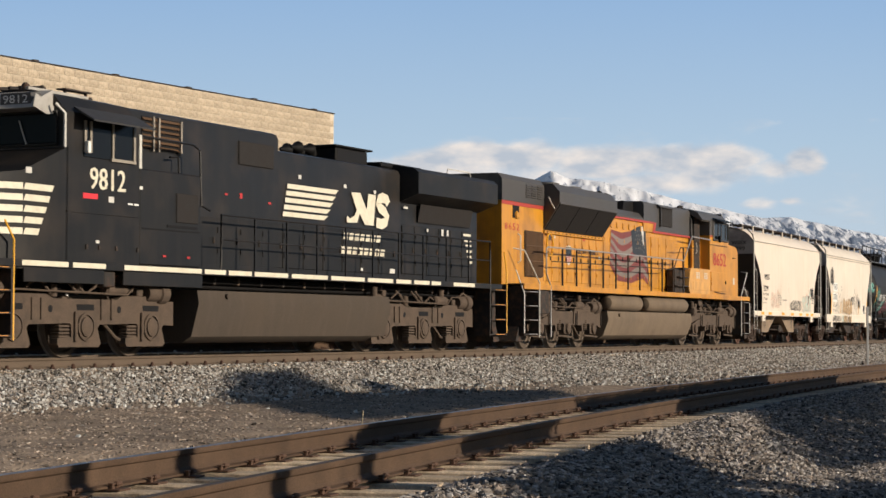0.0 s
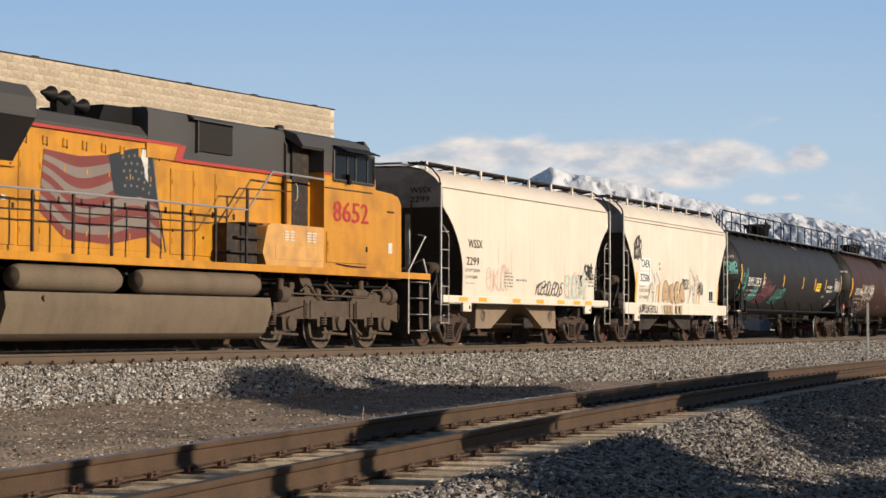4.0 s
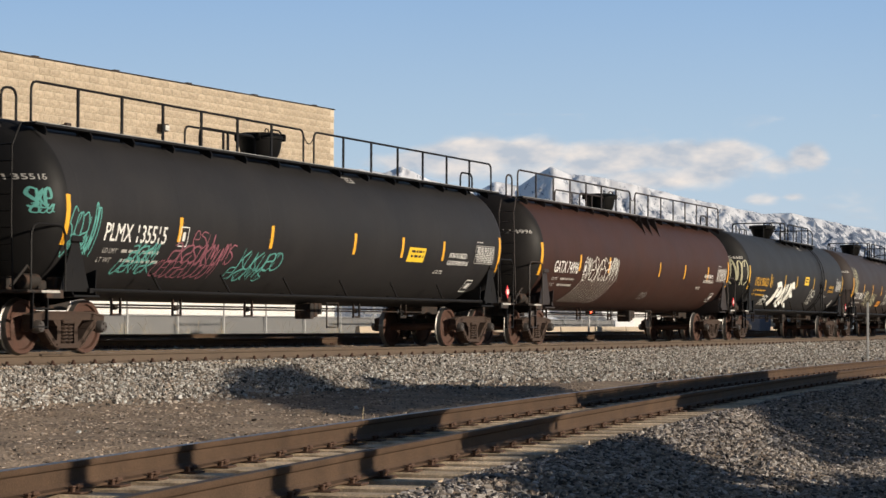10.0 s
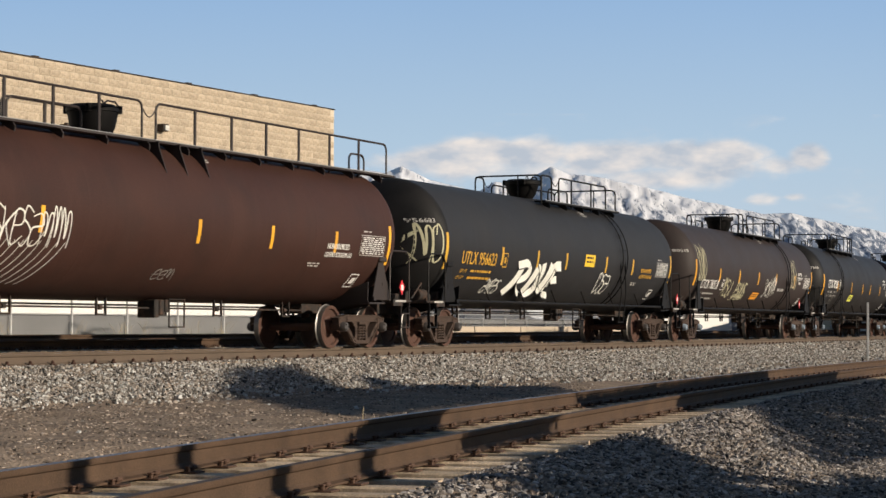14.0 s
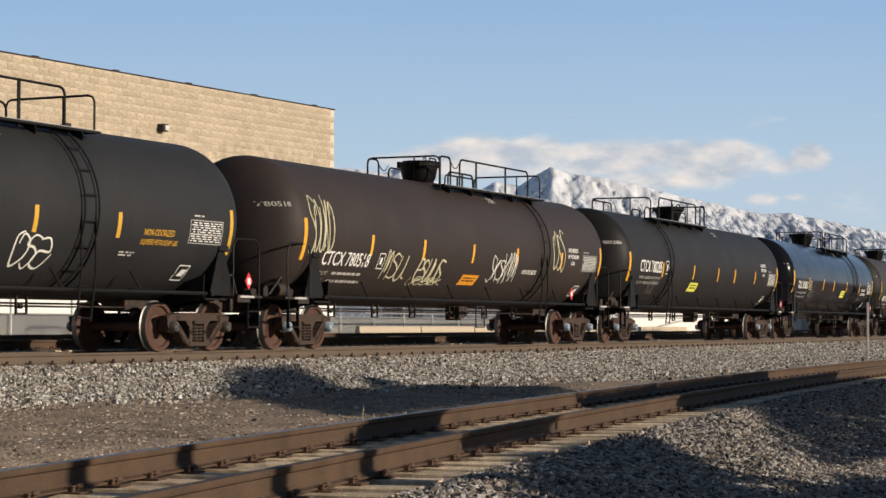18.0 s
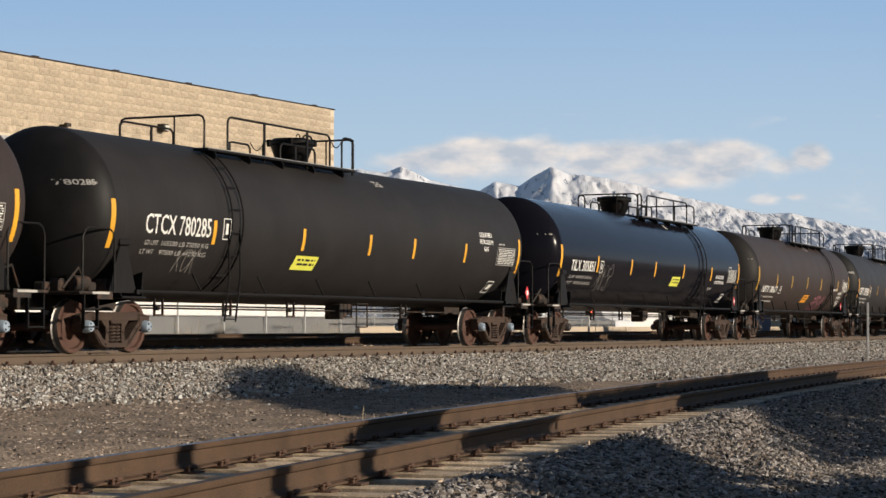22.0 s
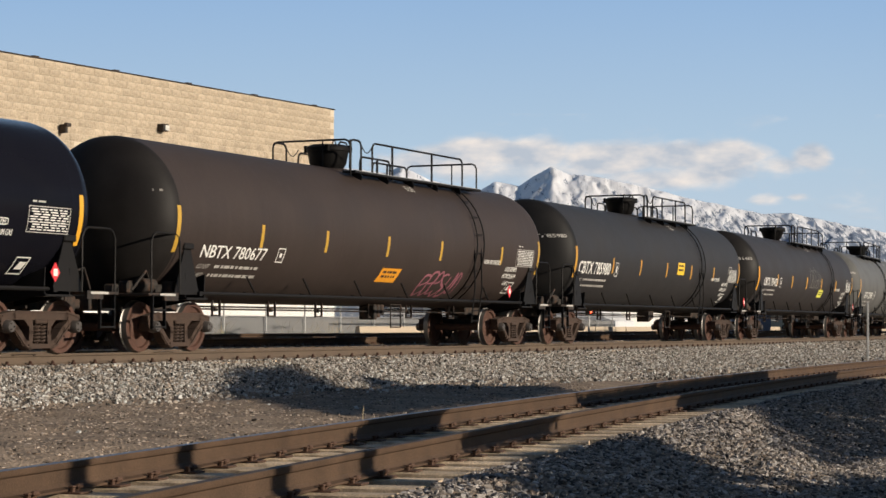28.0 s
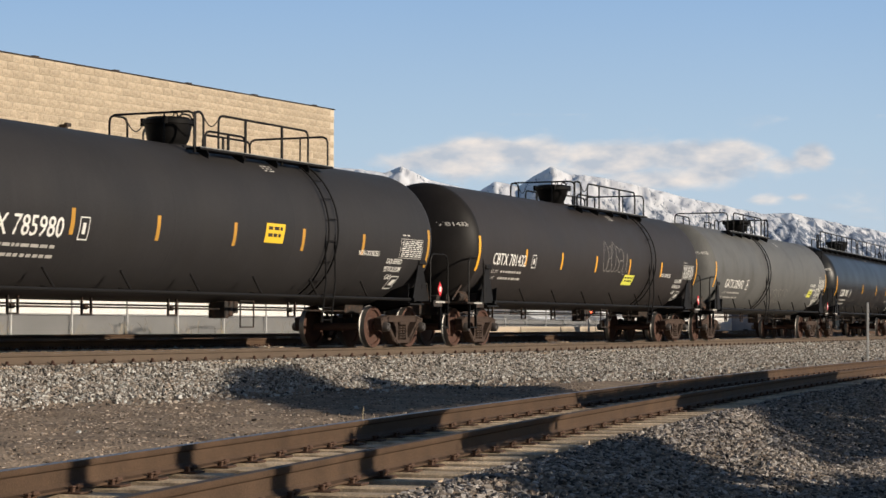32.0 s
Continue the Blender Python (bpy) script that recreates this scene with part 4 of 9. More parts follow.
    flat_on(car, "stencil_box", [(q, q + 0.36, 1.30, 1.32), (q, q + 0.36, 1.56, 1.58), (q, q + 0.02, 1.32, 1.56), (q + 0.34, q + 0.36, 1.32, 1.56), (q + 0.1, q + 0.28, 1.38, 1.5, 0.05)], face, M_WHITE)
    if "sticker" in spec:
        (a, b, c, d), m = spec["sticker"]
        flat_on(car, "sticker", [(a, b, c, d, 0.06)], face, m)
        small_print(car, a + 0.1, b - 0.05, c + 0.05, d - 0.06, 2, lambda x, z: face(x, z) + 0.004, M_STEELDARK, spec["seed"] + 5)
    for g in spec.get("graffiti", ()):
        spray(car, *g[0], face, g[1], g[2], **(g[3] if len(g) > 3 else {}))
    for k, line in enumerate(spec.get("bubble", ())):
        line, lift = smooth_line(line, 5), 0.007 + 0.004 * (0, 0, 0, 1, 2, 3, 3)[k]
        stroke_on(car, "graffiti_edge", line, 0.36, face, M_INK, lift)
        stroke_on(car, "graffiti_stroke", line, 0.30, face, M_SPRAYW, lift + 0.0024)
    return car

M_SPRAYW = mat("white spray paint", (0.74, 0.73, 0.66), 0.7, 0, 0.15, 6, 60, 0)
M_SPRAYC = mat("cream spray paint", (0.52, 0.49, 0.32), 0.7, 0, 0.2, 6, 60, 0)
M_TEAL = mat("teal spray paint", (0.11, 0.36, 0.32), 0.7, 0, 0.25, 6, 60, 0)
M_PINK = mat("faded pink spray paint", (0.28, 0.10, 0.13), 0.7, 0, 0.3, 6, 60, 0)
M_INK = mat("black spray paint", (0.03, 0.03, 0.03), 0.7, 0, 0.2, 6, 60, 0)
M_SALMON = mat("faded salmon spray paint", (0.66, 0.45, 0.36), 0.7, 0, 0.3, 6, 60, 0)
M_SAND = mat("tan spray paint", (0.48, 0.33, 0.19), 0.7, 0, 0.25, 6, 60, 0)
M_MINT = mat("pale mint paint", (0.52, 0.62, 0.55), 0.7, 0, 0.15, 6, 60, 0)
M_MARK_Y = mat("yellow lettering paint", (0.62, 0.34, 0.03), 0.6, 0, 0.15, 6, 60, 0)


def paint(name, base, rough=0.6, coat=0.0, dirt=(0.031, 0.0285, 0.0275), amount=0.45, vary=0.2):
    return mat(name, base, rough, 0, vary, 0.7, 40, 0.04, dirt, amount, streak=tuple(c * 1.12 + 0.003 for c in base), coat=coat, spec=0.24)


P_PL = paint("black tank paint", (0.0212, 0.0198, 0.0204))
P_GA = paint("brown tank paint", (0.049, 0.0215, 0.0158), dirt=(0.028, 0.018, 0.015))
P_UT = paint("dark grey tank paint", (0.0235, 0.0232, 0.0250))
P_518 = paint("dark brown tank paint", (0.038, 0.028, 0.0258))
P_285 = paint("black brown tank paint", (0.0196, 0.0174, 0.0170))
P_TI = mat("glossy black tank paint", (0.008, 0.008, 0.012), 0.2, 0, 0.1, 0.7, 40, 0.012, (0.016, 0.016, 0.017), 0.2, spec=0.07)
P_NB = paint("umber tank paint", (0.0425, 0.0312, 0.0275), dirt=(0.040, 0.031, 0.027))
P_980 = paint("charcoal tank paint", (0.0290, 0.0273, 0.0285))
P_432 = paint("dull charcoal tank paint", (0.0335, 0.0291, 0.029))
H_BR = paint("dark brown head paint", (0.0125, 0.0105, 0.0098))
H_BK = paint("near black head paint", (0.0095, 0.0090, 0.0092))
P_GR = paint("weathered grey tank paint", (0.115, 0.115, 0.112), dirt=(0.065, 0.06, 0.057), amount=0.7, vary=0.2)
P_DK = paint("blue black tank paint", (0.0137, 0.0144, 0.0166), 0.4)


def short_walk(a, b, flip=False):
    """Railings round the valve housing, the long run to one side of it."""
    e1, e2 = -0.37, 0.17
    rails = [(a, e1, -0.95, 4.50, (a + 0.03,)), (e2, b - 0.85, -0.95, 4.50, (e2 + 1.0, (e2 + b) / 2 + 0.25)), (a, a + 0.6, 0.95, 4.50, ()), (a + 1.15, e2 + 1.0, 0.95, 4.36, (a + 2.0,)), (b - 1.9, b, 0.95, 4.42, (b - 1.1,)), (e2 + 0.05, e2 + 1.55, -0.62, 4.22, (e2 + 0.9,))]
    chains = [(e1, e2, -0.95), (a + 0.6, a + 1.15, 0.95)]
    walk_ = [(a + 0.1, b)]
    cross = [(a, -0.95, 0.95, 4.50), (b, -0.95, 0.95, 4.46)]
    if flip:
        rails = [(-q[1], -q[0], *q[2:4], tuple(-p for p in q[4])) for q in rails]
        chains, walk_ = [(-q[1], -q[0], q[2]) for q in chains], [(-b, -a - 0.1)]
        cross = [(-q[0], *q[1:]) for q in cross]
    return dict(rails=rails, chains=chains, walk=walk_, cross=cross)


LONG = dict(rails=[(-9.1, 0.2, -0.85, 4.53), (0.65, 9.9, -0.85, 4.53), (-1.6, 1.4, 0.9, 4.53), (-3.2, -1.1, -0.45, 4.3), (-9.9, -9.5, -0.85, 4.35), (8.6, 9.3, -0.6, 4.25)], chains=[(0.2, 0.65, -0.85)],
            walk=[(-9.2, 9.9)], end_ladder=True)
TANKS = [
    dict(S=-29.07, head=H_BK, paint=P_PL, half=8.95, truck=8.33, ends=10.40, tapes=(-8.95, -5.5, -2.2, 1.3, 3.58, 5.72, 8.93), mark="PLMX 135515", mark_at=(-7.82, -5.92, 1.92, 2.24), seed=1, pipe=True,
         label="black tank car with long top railing and teal and pink graffiti", sticker=((3.87, 4.73, 1.91, 2.23), M_YEL), **LONG,
         graffiti=[((-9.50, -9.26, 2.40, 2.74), M_TEAL, 21, dict(letters=2, width=0.035)), ((-9.46, -9.24, 2.32, 2.48), M_TEAL, 20, dict(letters=2, width=0.02)), ((-8.95, -8.1, 1.62, 2.45), M_TEAL, 22, dict(letters=3, width=0.026, lean=0.15)), ((-8.8, -8.2, 1.75, 2.0), M_TEAL, 26, dict(letters=3, width=0.03)),
                   ((-7.2, -6.1, 1.40, 1.66), M_TEAL, 23, dict(letters=4, width=0.024, lean=0.3)), ((-6.9, -6.15, 1.62, 1.92), M_TEAL, 27, dict(letters=3, width=0.03, lean=0.3)), ((-5.6, -3.5, 1.62, 1.98), M_PINK, 24, dict(letters=6, width=0.03, lean=0.2)),
                   ((-6.0, -4.0, 1.36, 1.66), M_PINK, 28, dict(letters=6, width=0.018, lean=0.4)), ((-5.0, -4.3, 1.9, 2.2), M_PINK, 29, dict(letters=2, width=0.02)), ((-3.2, -1.7, 1.56, 1.94), M_TEAL, 25, dict(letters=4, width=0.028, lean=0.2)),
                   ((-3.5, -2.1, 1.36, 1.60), M_TEAL, 30, dict(letters=4, width=0.02, lean=0.5))]),
    dict(S=-8.29, head=H_BR, paint=P_GA, half=8.92, truck=8.31, ends=10.35, tapes=(-9.0, -6.05, -3.59, 1.14, 3.78, 6.38, 8.80), mark="GATX 74996", mark_at=(-7.99, -6.13, 1.90, 2.22), seed=2, pipe=False,
         label="reddish brown tank car with white scrawled graffiti and long top railing", gussets=(0.35, 1.05, 1.8), fit=mat("brown black fittings", (0.030, 0.021, 0.018), 0.6), **LONG,
         graffiti=[((-5.6, -2.8, 1.75, 2.36), M_SPRAYW, 31, dict(letters=7, width=0.028)), ((-5.9, -3.0, 1.15, 1.85), M_SPRAYW, 32, dict(letters=8, width=0.016, drips=True, lean=0.4)), ((0.2, 0.8, 1.3, 1.5), M_DULL, 33, dict(letters=2, width=0.02))]),
    dict(S=12.06, bubble=([(-4.30, 1.36), (-4.0, 1.66), (-3.72, 2.08)], [(-4.05, 2.06), (-3.45, 2.12), (-3.22, 1.96), (-3.42, 1.78), (-3.85, 1.70)], [(-3.72, 1.72), (-3.50, 1.48), (-3.12, 1.36)],
                         [(-3.02, 1.34), (-2.86, 1.72), (-2.62, 2.02), (-2.36, 1.88), (-2.42, 1.52), (-2.72, 1.38), (-3.02, 1.40)], [(-2.28, 2.10), (-2.20, 1.75), (-2.04, 1.46), (-1.86, 1.75), (-1.66, 2.08)],
                         [(-1.08, 2.08), (-1.48, 2.04), (-1.58, 1.74), (-1.62, 1.42), (-1.12, 1.36)], [(-1.56, 1.74), (-1.14, 1.76)]),
         head=H_BK, paint=P_UT, half=8.5, truck=8.0, ends=10.05, tapes=(-8.55, -5.16, -2.75, -0.65, 2.54, 4.86, 8.45), mark="UTLX 956623", mark_at=(-7.62, -5.52, 1.95, 2.26), seed=3, ink=M_MARK_Y, gas_ink=M_MARK_Y,
         tape=mat("ochre reflective tape", (0.62, 0.36, 0.04), 0.5), label="dark grey tank car with bold white bubble graffiti", sticker=((0.75, 1.52, 2.11, 2.44), M_YEL), dome_flare=0.06, ladders=(3.95,), **short_walk(-1.15, 4.86),
         graffiti=[((-5.6, -4.7, 1.30, 1.62), M_SPRAYW, 42, dict(letters=3, width=0.03)), ((2.2, 3.1, 1.42, 1.98), M_SPRAYW, 43, dict(letters=2, width=0.035)),
                   ((-9.3, -8.7, 1.95, 2.75), M_SPRAYC, 44, dict(letters=2, width=0.03))]),
    dict(S=32.0, placard=6.25, gas=(6.06, 2.45), odor=(3.06, 1.80), paint=P_518, half=8.6, truck=7.83, ends=9.85, tapes=(-8.65, -5.63, -2.99, -0.21, 2.52, 5.6, 8.55), mark="CTCX 780518", mark_at=(-7.75, -5.61, 1.73, 2.03), seed=4, caps=CAP_B,
         label="dark brown tank car with white scrawled graffiti", sticker=((-0.51, 0.44, 1.46, 1.70), M_ORG), ladders=(4.35,), **short_walk(-1.0, 5.4),
         graffiti=[((-8.45, -7.45, 1.95, 3.12), M_SPRAYC, 51, dict(letters=3, width=0.035)), ((-4.82, -3.75, 1.52, 2.12), M_SPRAYC, 52, dict(letters=2, width=0.04)), ((-3.1, -1.75, 1.50, 2.02), M_SPRAYC, 53, dict(letters=3, width=0.05)), ((-3.3, -1.5, 1.42, 1.6), M_SPRAYC, 56, dict(letters=3, width=0.02)),
                   ((1.0, 2.6, 1.58, 2.24), M_SPRAYW, 54, dict(letters=4, width=0.03)), ((5.0, 5.85, 1.95, 3.05), M_SPRAYC, 55, dict(letters=2, width=0.04))]),
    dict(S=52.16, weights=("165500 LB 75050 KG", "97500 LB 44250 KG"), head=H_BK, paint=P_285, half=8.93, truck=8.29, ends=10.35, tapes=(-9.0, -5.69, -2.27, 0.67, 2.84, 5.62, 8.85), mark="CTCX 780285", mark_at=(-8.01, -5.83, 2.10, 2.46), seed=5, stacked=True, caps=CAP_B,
         label="black brown tank car with a lemon sticker", sticker=((-2.49, -1.54, 1.60, 1.88), M_YGR), ladders=(-5.0,), dome_flare=0.06, **short_walk(-0.9, 5.2, True),
         graffiti=[((-6.7, -6.0, 1.45, 1.95), M_DULL, 61, dict(letters=2, width=0.014))]),
    dict(S=72.96, weights=("163400LB 73650 KG", "100600LB 45650 KG"), placard=8.14, paint=P_TI, half=8.9, truck=8.35, ends=10.40, tapes=(-8.95, -5.99, -2.99, -0.67, 2.3, 5.47, 8.85), end_mark=False, mark="TILX 305851", mark_at=(-8.15, -6.22, 1.98, 2.28), seed=6,
         label="glossy black tank car that reflects the sky", sticker=((1.12, 1.99, 1.73, 2.02), M_YGR), ladders=(4.4,), caps=CAP_A, **short_walk(-0.75, 5.3),
         graffiti=[((-5.77, -4.63, 1.50, 2.22), M_DULL, 71, dict(letters=4, width=0.012))]),
    dict(S=93.35, head=H_BR, placard=6.59, gas=(6.58, 1.84), odor=(5.19, 1.98), paint=P_NB, half=8.57, truck=7.9, ends=9.95, tapes=(-8.6, -5.58, -2.94, -0.1, 2.65, 6.17, 8.56), end_mark=False, mark="NBTX 780677", mark_at=(-7.66, -5.28, 1.74, 1.98), seed=7,
         tape=mat("dull ochre tape", (0.50, 0.30, 0.04), 0.5), label="umber tank car with an orange sticker", sticker=((-0.14, 0.81, 1.44, 1.74), M_ORG), ladders=(4.7,), **short_walk(-0.9, 5.85),
         graffiti=[((2.2, 4.2, 1.2, 1.7), M_PINK, 81, dict(letters=4, width=0.05))]),
    dict(S=113.1, head=H_BK, gas=(6.4, 1.84), odor=(5.0, 1.98), paint=P_980, half=8.35, truck=7.83, ends=9.95, tapes=(-8.4, -5.27, -2.71, -0.1, 2.54, 5.14, 8.30), mark="CBTX 785980", mark_at=(-8.14, -5.49, 1.92, 2.27), seed=8,
         tape=mat("brownish tape", (0.52, 0.27, 0.04), 0.5), label="charcoal tank car with a yellow sticker and a small flag decal", sticker=((0.99, 1.72, 2.09, 2.47), M_YEL), ladders=(3.65,), **short_walk(-0.7, 4.54)),
    dict(S=133.27, head=H_BR, gas=(6.9, 1.84), odor=(5.4, 1.98), paint=P_432, half=8.98, truck=8.05, ends=10.10, tapes=(-9.0, -5.93, -3.32, -0.6, 2.31, 5.32, 8.99), mark="CBTX 781432", mark_at=(-8.09, -5.92, 1.98, 2.28), seed=9,
         label="dull charcoal tank car with a lemon sticker", sticker=((1.94, 2.83, 1.68, 1.97), M_YGR), ladders=(4.3,), dome_flare=0.06, **short_walk(-0.9, 5.25),
         graffiti=[((-0.03, 1.94, 2.0, 2.8), M_DULL, 91, dict(letters=4, width=0.02))]),
    dict(S=153.5, paint=P_GR, half=8.9, truck=8.1, ends=10.10, tapes=(-8.9, 8.9), mark="GATX 205492", mark_at=(-7.4, -4.9, 1.80, 2.10), seed=10, label="weathered grey tank car streaked with dirt", sticker=((5.9, 6.6, 1.65, 1.95), M_YGR), ladders=(-1.5,), dome_flare=0.06,
         **short_walk(-0.9, 5.2, True), graffiti=[((7.2, 8.2, 1.5, 2.0), M_SPRAYW, 101, dict(letters=3, width=0.04)), ((-0.5, 2.2, 1.4, 1.9), M_DULL, 102, dict(letters=4, width=0.02))]),
    dict(S=173.7, paint=P_DK, half=8.8, truck=8.1, ends=10.10, tapes=(-8.8, -2, 2, 5, 8.8), mark="CCBX 7807", mark_at=(-7.6, -5.6, 1.80, 2.10), seed=11, label="blue black tank car with a long top railing", **LONG),
    dict(S=193.95, paint=P_432, half=8.8, truck=8.1, ends=10.15, tapes=(-8.8, -2, 2, 5, 8.8), mark="CBTX 7814", mark_at=(-7.6, -5.6, 1.80, 2.10), seed=12, label="dull charcoal tank car at the end of the row", **LONG),
]

# ---- hopper cars ----
M_HOP1 = mat("cream white hopper paint", (0.75, 0.65, 0.54), 0.5, 0, 0.05, 0.6, 40, 0.03, (0.60, 0.50, 0.38), 0.35, streak=(0.66, 0.56, 0.43))
M_HOP2 = mat("dusty white hopper paint", (0.74, 0.655, 0.55), 0.55, 0, 0.06, 0.6, 40, 0.03, (0.55, 0.47, 0.36), 0.5, streak=(0.62, 0.52, 0.40))
M_RUNG = mat("dull ladder steel", (0.34, 0.315, 0.285), 0.6, 0, 0.2, 6, 60, 0.1, (0.12, 0.08, 0.05), 0.4)
M_STAIN = mat("brown water stain", (0.50, 0.41, 0.31), 0.7, 0, 0.2, 3, 60, 0)
M_SEAM = mat("seam shadow steel", (0.30, 0.26, 0.22), 0.6)
M_WELD = mat("dusty weld bead", (0.63, 0.55, 0.45), 0.6, 0, 0.1, 3, 60, 0)
# the shade on the white ends is put into this grey, with grime patches
M_HOPEND = mat("shade grey hopper end paint with grime", (0.36, 0.34, 0.32), 0.6, 0, 0.15, 1.0, 40, 0.05, (0.12, 0.10, 0.09), 0.8)
# shade inside the open car ends is put into this dark colour
M_HOPIN = mat("end slope sheet with shade painted in", (0.055, 0.045, 0.040), 0.7, 0, 0.2, 1.0, 40, 0.05)


def hopper_car(spec):
    L, white, sill0, sill1, zs, zr = spec["L"], spec["paint"], spec["sill"][0], spec["sill"][1], spec["seam"], spec["roof"]
    W = 1.58
    car = thing("hopper_car", spec["label"], "hopper car", "freight cars of the train")

    def cut(z):
        """Half length of the side sheet at height z: full at the top, scooped in below."""
        t = max(0.0, min(1.0, (zs - 0.45 - z) / 1.55))
        return L - spec["scoop"] * (1 - (1 - t) ** spec.get("curl", 2)) ** 0.9

    def face(x, z):
        return W + 0.03 * math.cos((z - 2.4) * 0.9) - 0.01
    side_z = [sill1 + (zs - sill1) * i / 24 for i in range(25)]
    for sgn in (-1, 1):
        sh, nx_ = Shape(), 22
        for z in side_z:
            for j in range(nx_ + 1):
                x = cut(z) * (2 * j / nx_ - 1)
                sh.v.append((x, sgn * face(x, z), z))
        for i in range(24):
            for j in range(nx_):
                a = i * (nx_ + 1) + j
                sh.f.append((a, a + 1, a + nx_ + 2, a + nx_ + 1))
                sh.m.append(0)
        part("side_sheet", sh, white, car)
    prof = [(face(0, zs), zs), (1.53, zs + 0.10), (1.40, zs + 0.24), (1.22, zr - 0.12), (1.0, zr - 0.03), (0.60, zr + 0.03), (0, zr + 0.05)]
    prof = prof + [(-a, b) for a, b in prof[-2::-1]]
    roof = Shape()
    for x, k in ((-L, 0.985), (-L + 0.12, 1), (L - 0.12, 1), (L, 0.985)):
        for a, b in prof:
            roof.v.append((x, a * k, b))
    n = len(prof)
    for i in range(3):
        for j in range(n - 1):
            a = i * n + j
            roof.f.append((a, a + 1, a + n + 1, a + n))
            roof.m.append(0)
    part("roof", roof, white, car)
    for z in spec.get("seams", (zs,)):
        part("roof_seam", Shape().box(-L, L, -W - 0.035, -W - 0.012, z - 0.009, z + 0.009), M_SEAM, car)
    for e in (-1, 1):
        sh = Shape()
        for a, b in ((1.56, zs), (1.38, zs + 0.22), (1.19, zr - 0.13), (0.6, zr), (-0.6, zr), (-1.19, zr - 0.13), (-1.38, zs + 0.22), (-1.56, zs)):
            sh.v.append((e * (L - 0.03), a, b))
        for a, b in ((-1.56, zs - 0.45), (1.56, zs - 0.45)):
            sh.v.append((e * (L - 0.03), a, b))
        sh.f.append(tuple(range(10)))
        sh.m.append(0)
        part("end_wall", sh, M_HOPEND, car, "end wall with its shade painted grey, some grime")
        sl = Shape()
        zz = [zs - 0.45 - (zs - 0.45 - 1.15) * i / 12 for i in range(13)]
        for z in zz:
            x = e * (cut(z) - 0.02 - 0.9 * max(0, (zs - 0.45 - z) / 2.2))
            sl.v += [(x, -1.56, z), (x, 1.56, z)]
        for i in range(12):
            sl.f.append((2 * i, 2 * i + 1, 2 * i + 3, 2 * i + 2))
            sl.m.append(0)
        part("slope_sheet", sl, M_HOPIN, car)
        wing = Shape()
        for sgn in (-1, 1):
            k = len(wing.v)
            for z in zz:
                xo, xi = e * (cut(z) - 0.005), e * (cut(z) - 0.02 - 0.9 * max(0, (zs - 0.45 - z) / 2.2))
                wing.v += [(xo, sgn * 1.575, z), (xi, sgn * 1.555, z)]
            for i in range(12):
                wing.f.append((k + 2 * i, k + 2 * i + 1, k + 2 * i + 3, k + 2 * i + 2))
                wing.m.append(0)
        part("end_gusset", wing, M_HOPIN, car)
        # corner posts, ladders, end platform and brake gear
        for y in (-1.60, 1.60):
            xo = e * (L + 0.12)
            part("corner_post", Shape().box(xo - 0.024, xo + 0.024, y - 0.022, y + 0.022, 0.95, zs + 0.05, 0.008), M_PALE, car)
            part("roof_grab", Shape().tube([(xo, y, zs), (xo, y * 0.97, zs + 0.22), (xo, y * 0.86, zs + 0.42), (xo - e * 0.1, y * 0.66, spec["board"])], 0.02, 6), M_STEELDARK, car)
            xi = e * (L - 0.32)
            part("ladder_stile", Shape().tube([(xi, y, 0.52), (xi, y, 2.55), (xi + e * 0.10, y * 0.985, 2.68), (xi + e * 0.28, y * 0.985, 2.80)], 0.017, 6), M_RUNG, car)
            part("ladder_stile", Shape().tube([(xo, y, 0.52), (xo, y, 1.0)], 0.017, 6), M_RUNG, car)
            for k in range(6):
                zz_ = 0.55 + 0.42 * k
                part("ladder_rung", Shape().tube([(xo, y, zz_), (xi, y, zz_)], 0.013, 6), M_RUNG, car)
        for k in range(4):
            part("end_rung", Shape().tube([(e * (L + 0.12), -1.55, 1.25 + 0.42 * k), (e * (L + 0.12), -0.85, 1.25 + 0.42 * k)], 0.016, 6), M_STEELDARK, car)
        part("end_stile", Shape().tube([(e * (L + 0.12), -0.85, 1.0), (e * (L + 0.12), -0.85, 3.3)], 0.02, 6), M_STEELDARK, car)
        deck = Shape().box(min(e * (L - 1.3), e * (L + 0.2)), max(e * (L - 1.3), e * (L + 0.2)), -1.5, 1.5, 0.98, 1.06, 0.01)
        deck.box(min(e * (L - 1.6), e * (L + 0.3)), max(e * (L - 1.6), e * (L + 0.3)), -0.3, 0.3, 0.70, 1.0, 0.02)
        part("end_platform", deck, M_STEELDARK, car)
        br = Shape().lathe([(-0.3, 0.15), (-0.28, 0.17), (0.28, 0.17), (0.3, 0.15)], "x", (e * (L - 0.4), -0.75, 1.35), 16)
        br.box(e * (L - 0.8) - 0.15, e * (L - 0.8) + 0.15, -1.25, -0.95, 1.06, 1.45, 0.03)
        br.tube([(e * (L - 0.1), -1.2, 1.1), (e * (L - 0.3), -1.3, 1.6), (e * (L - 0.7), -1.1, 1.9), (e * (L - 0.8), -0.7, 1.5)], 0.03, 6)
        part("brake_gear", br, M_STEELDARK, car)
        for y in (-0.55, 0.55):
            part("end_post", Shape().box(e * (L - 0.35) - 0.05, e * (L - 0.35) + 0.05, y - 0.06, y + 0.06, 1.06, zs - 0.3, 0.01), M_HOPEND, car)
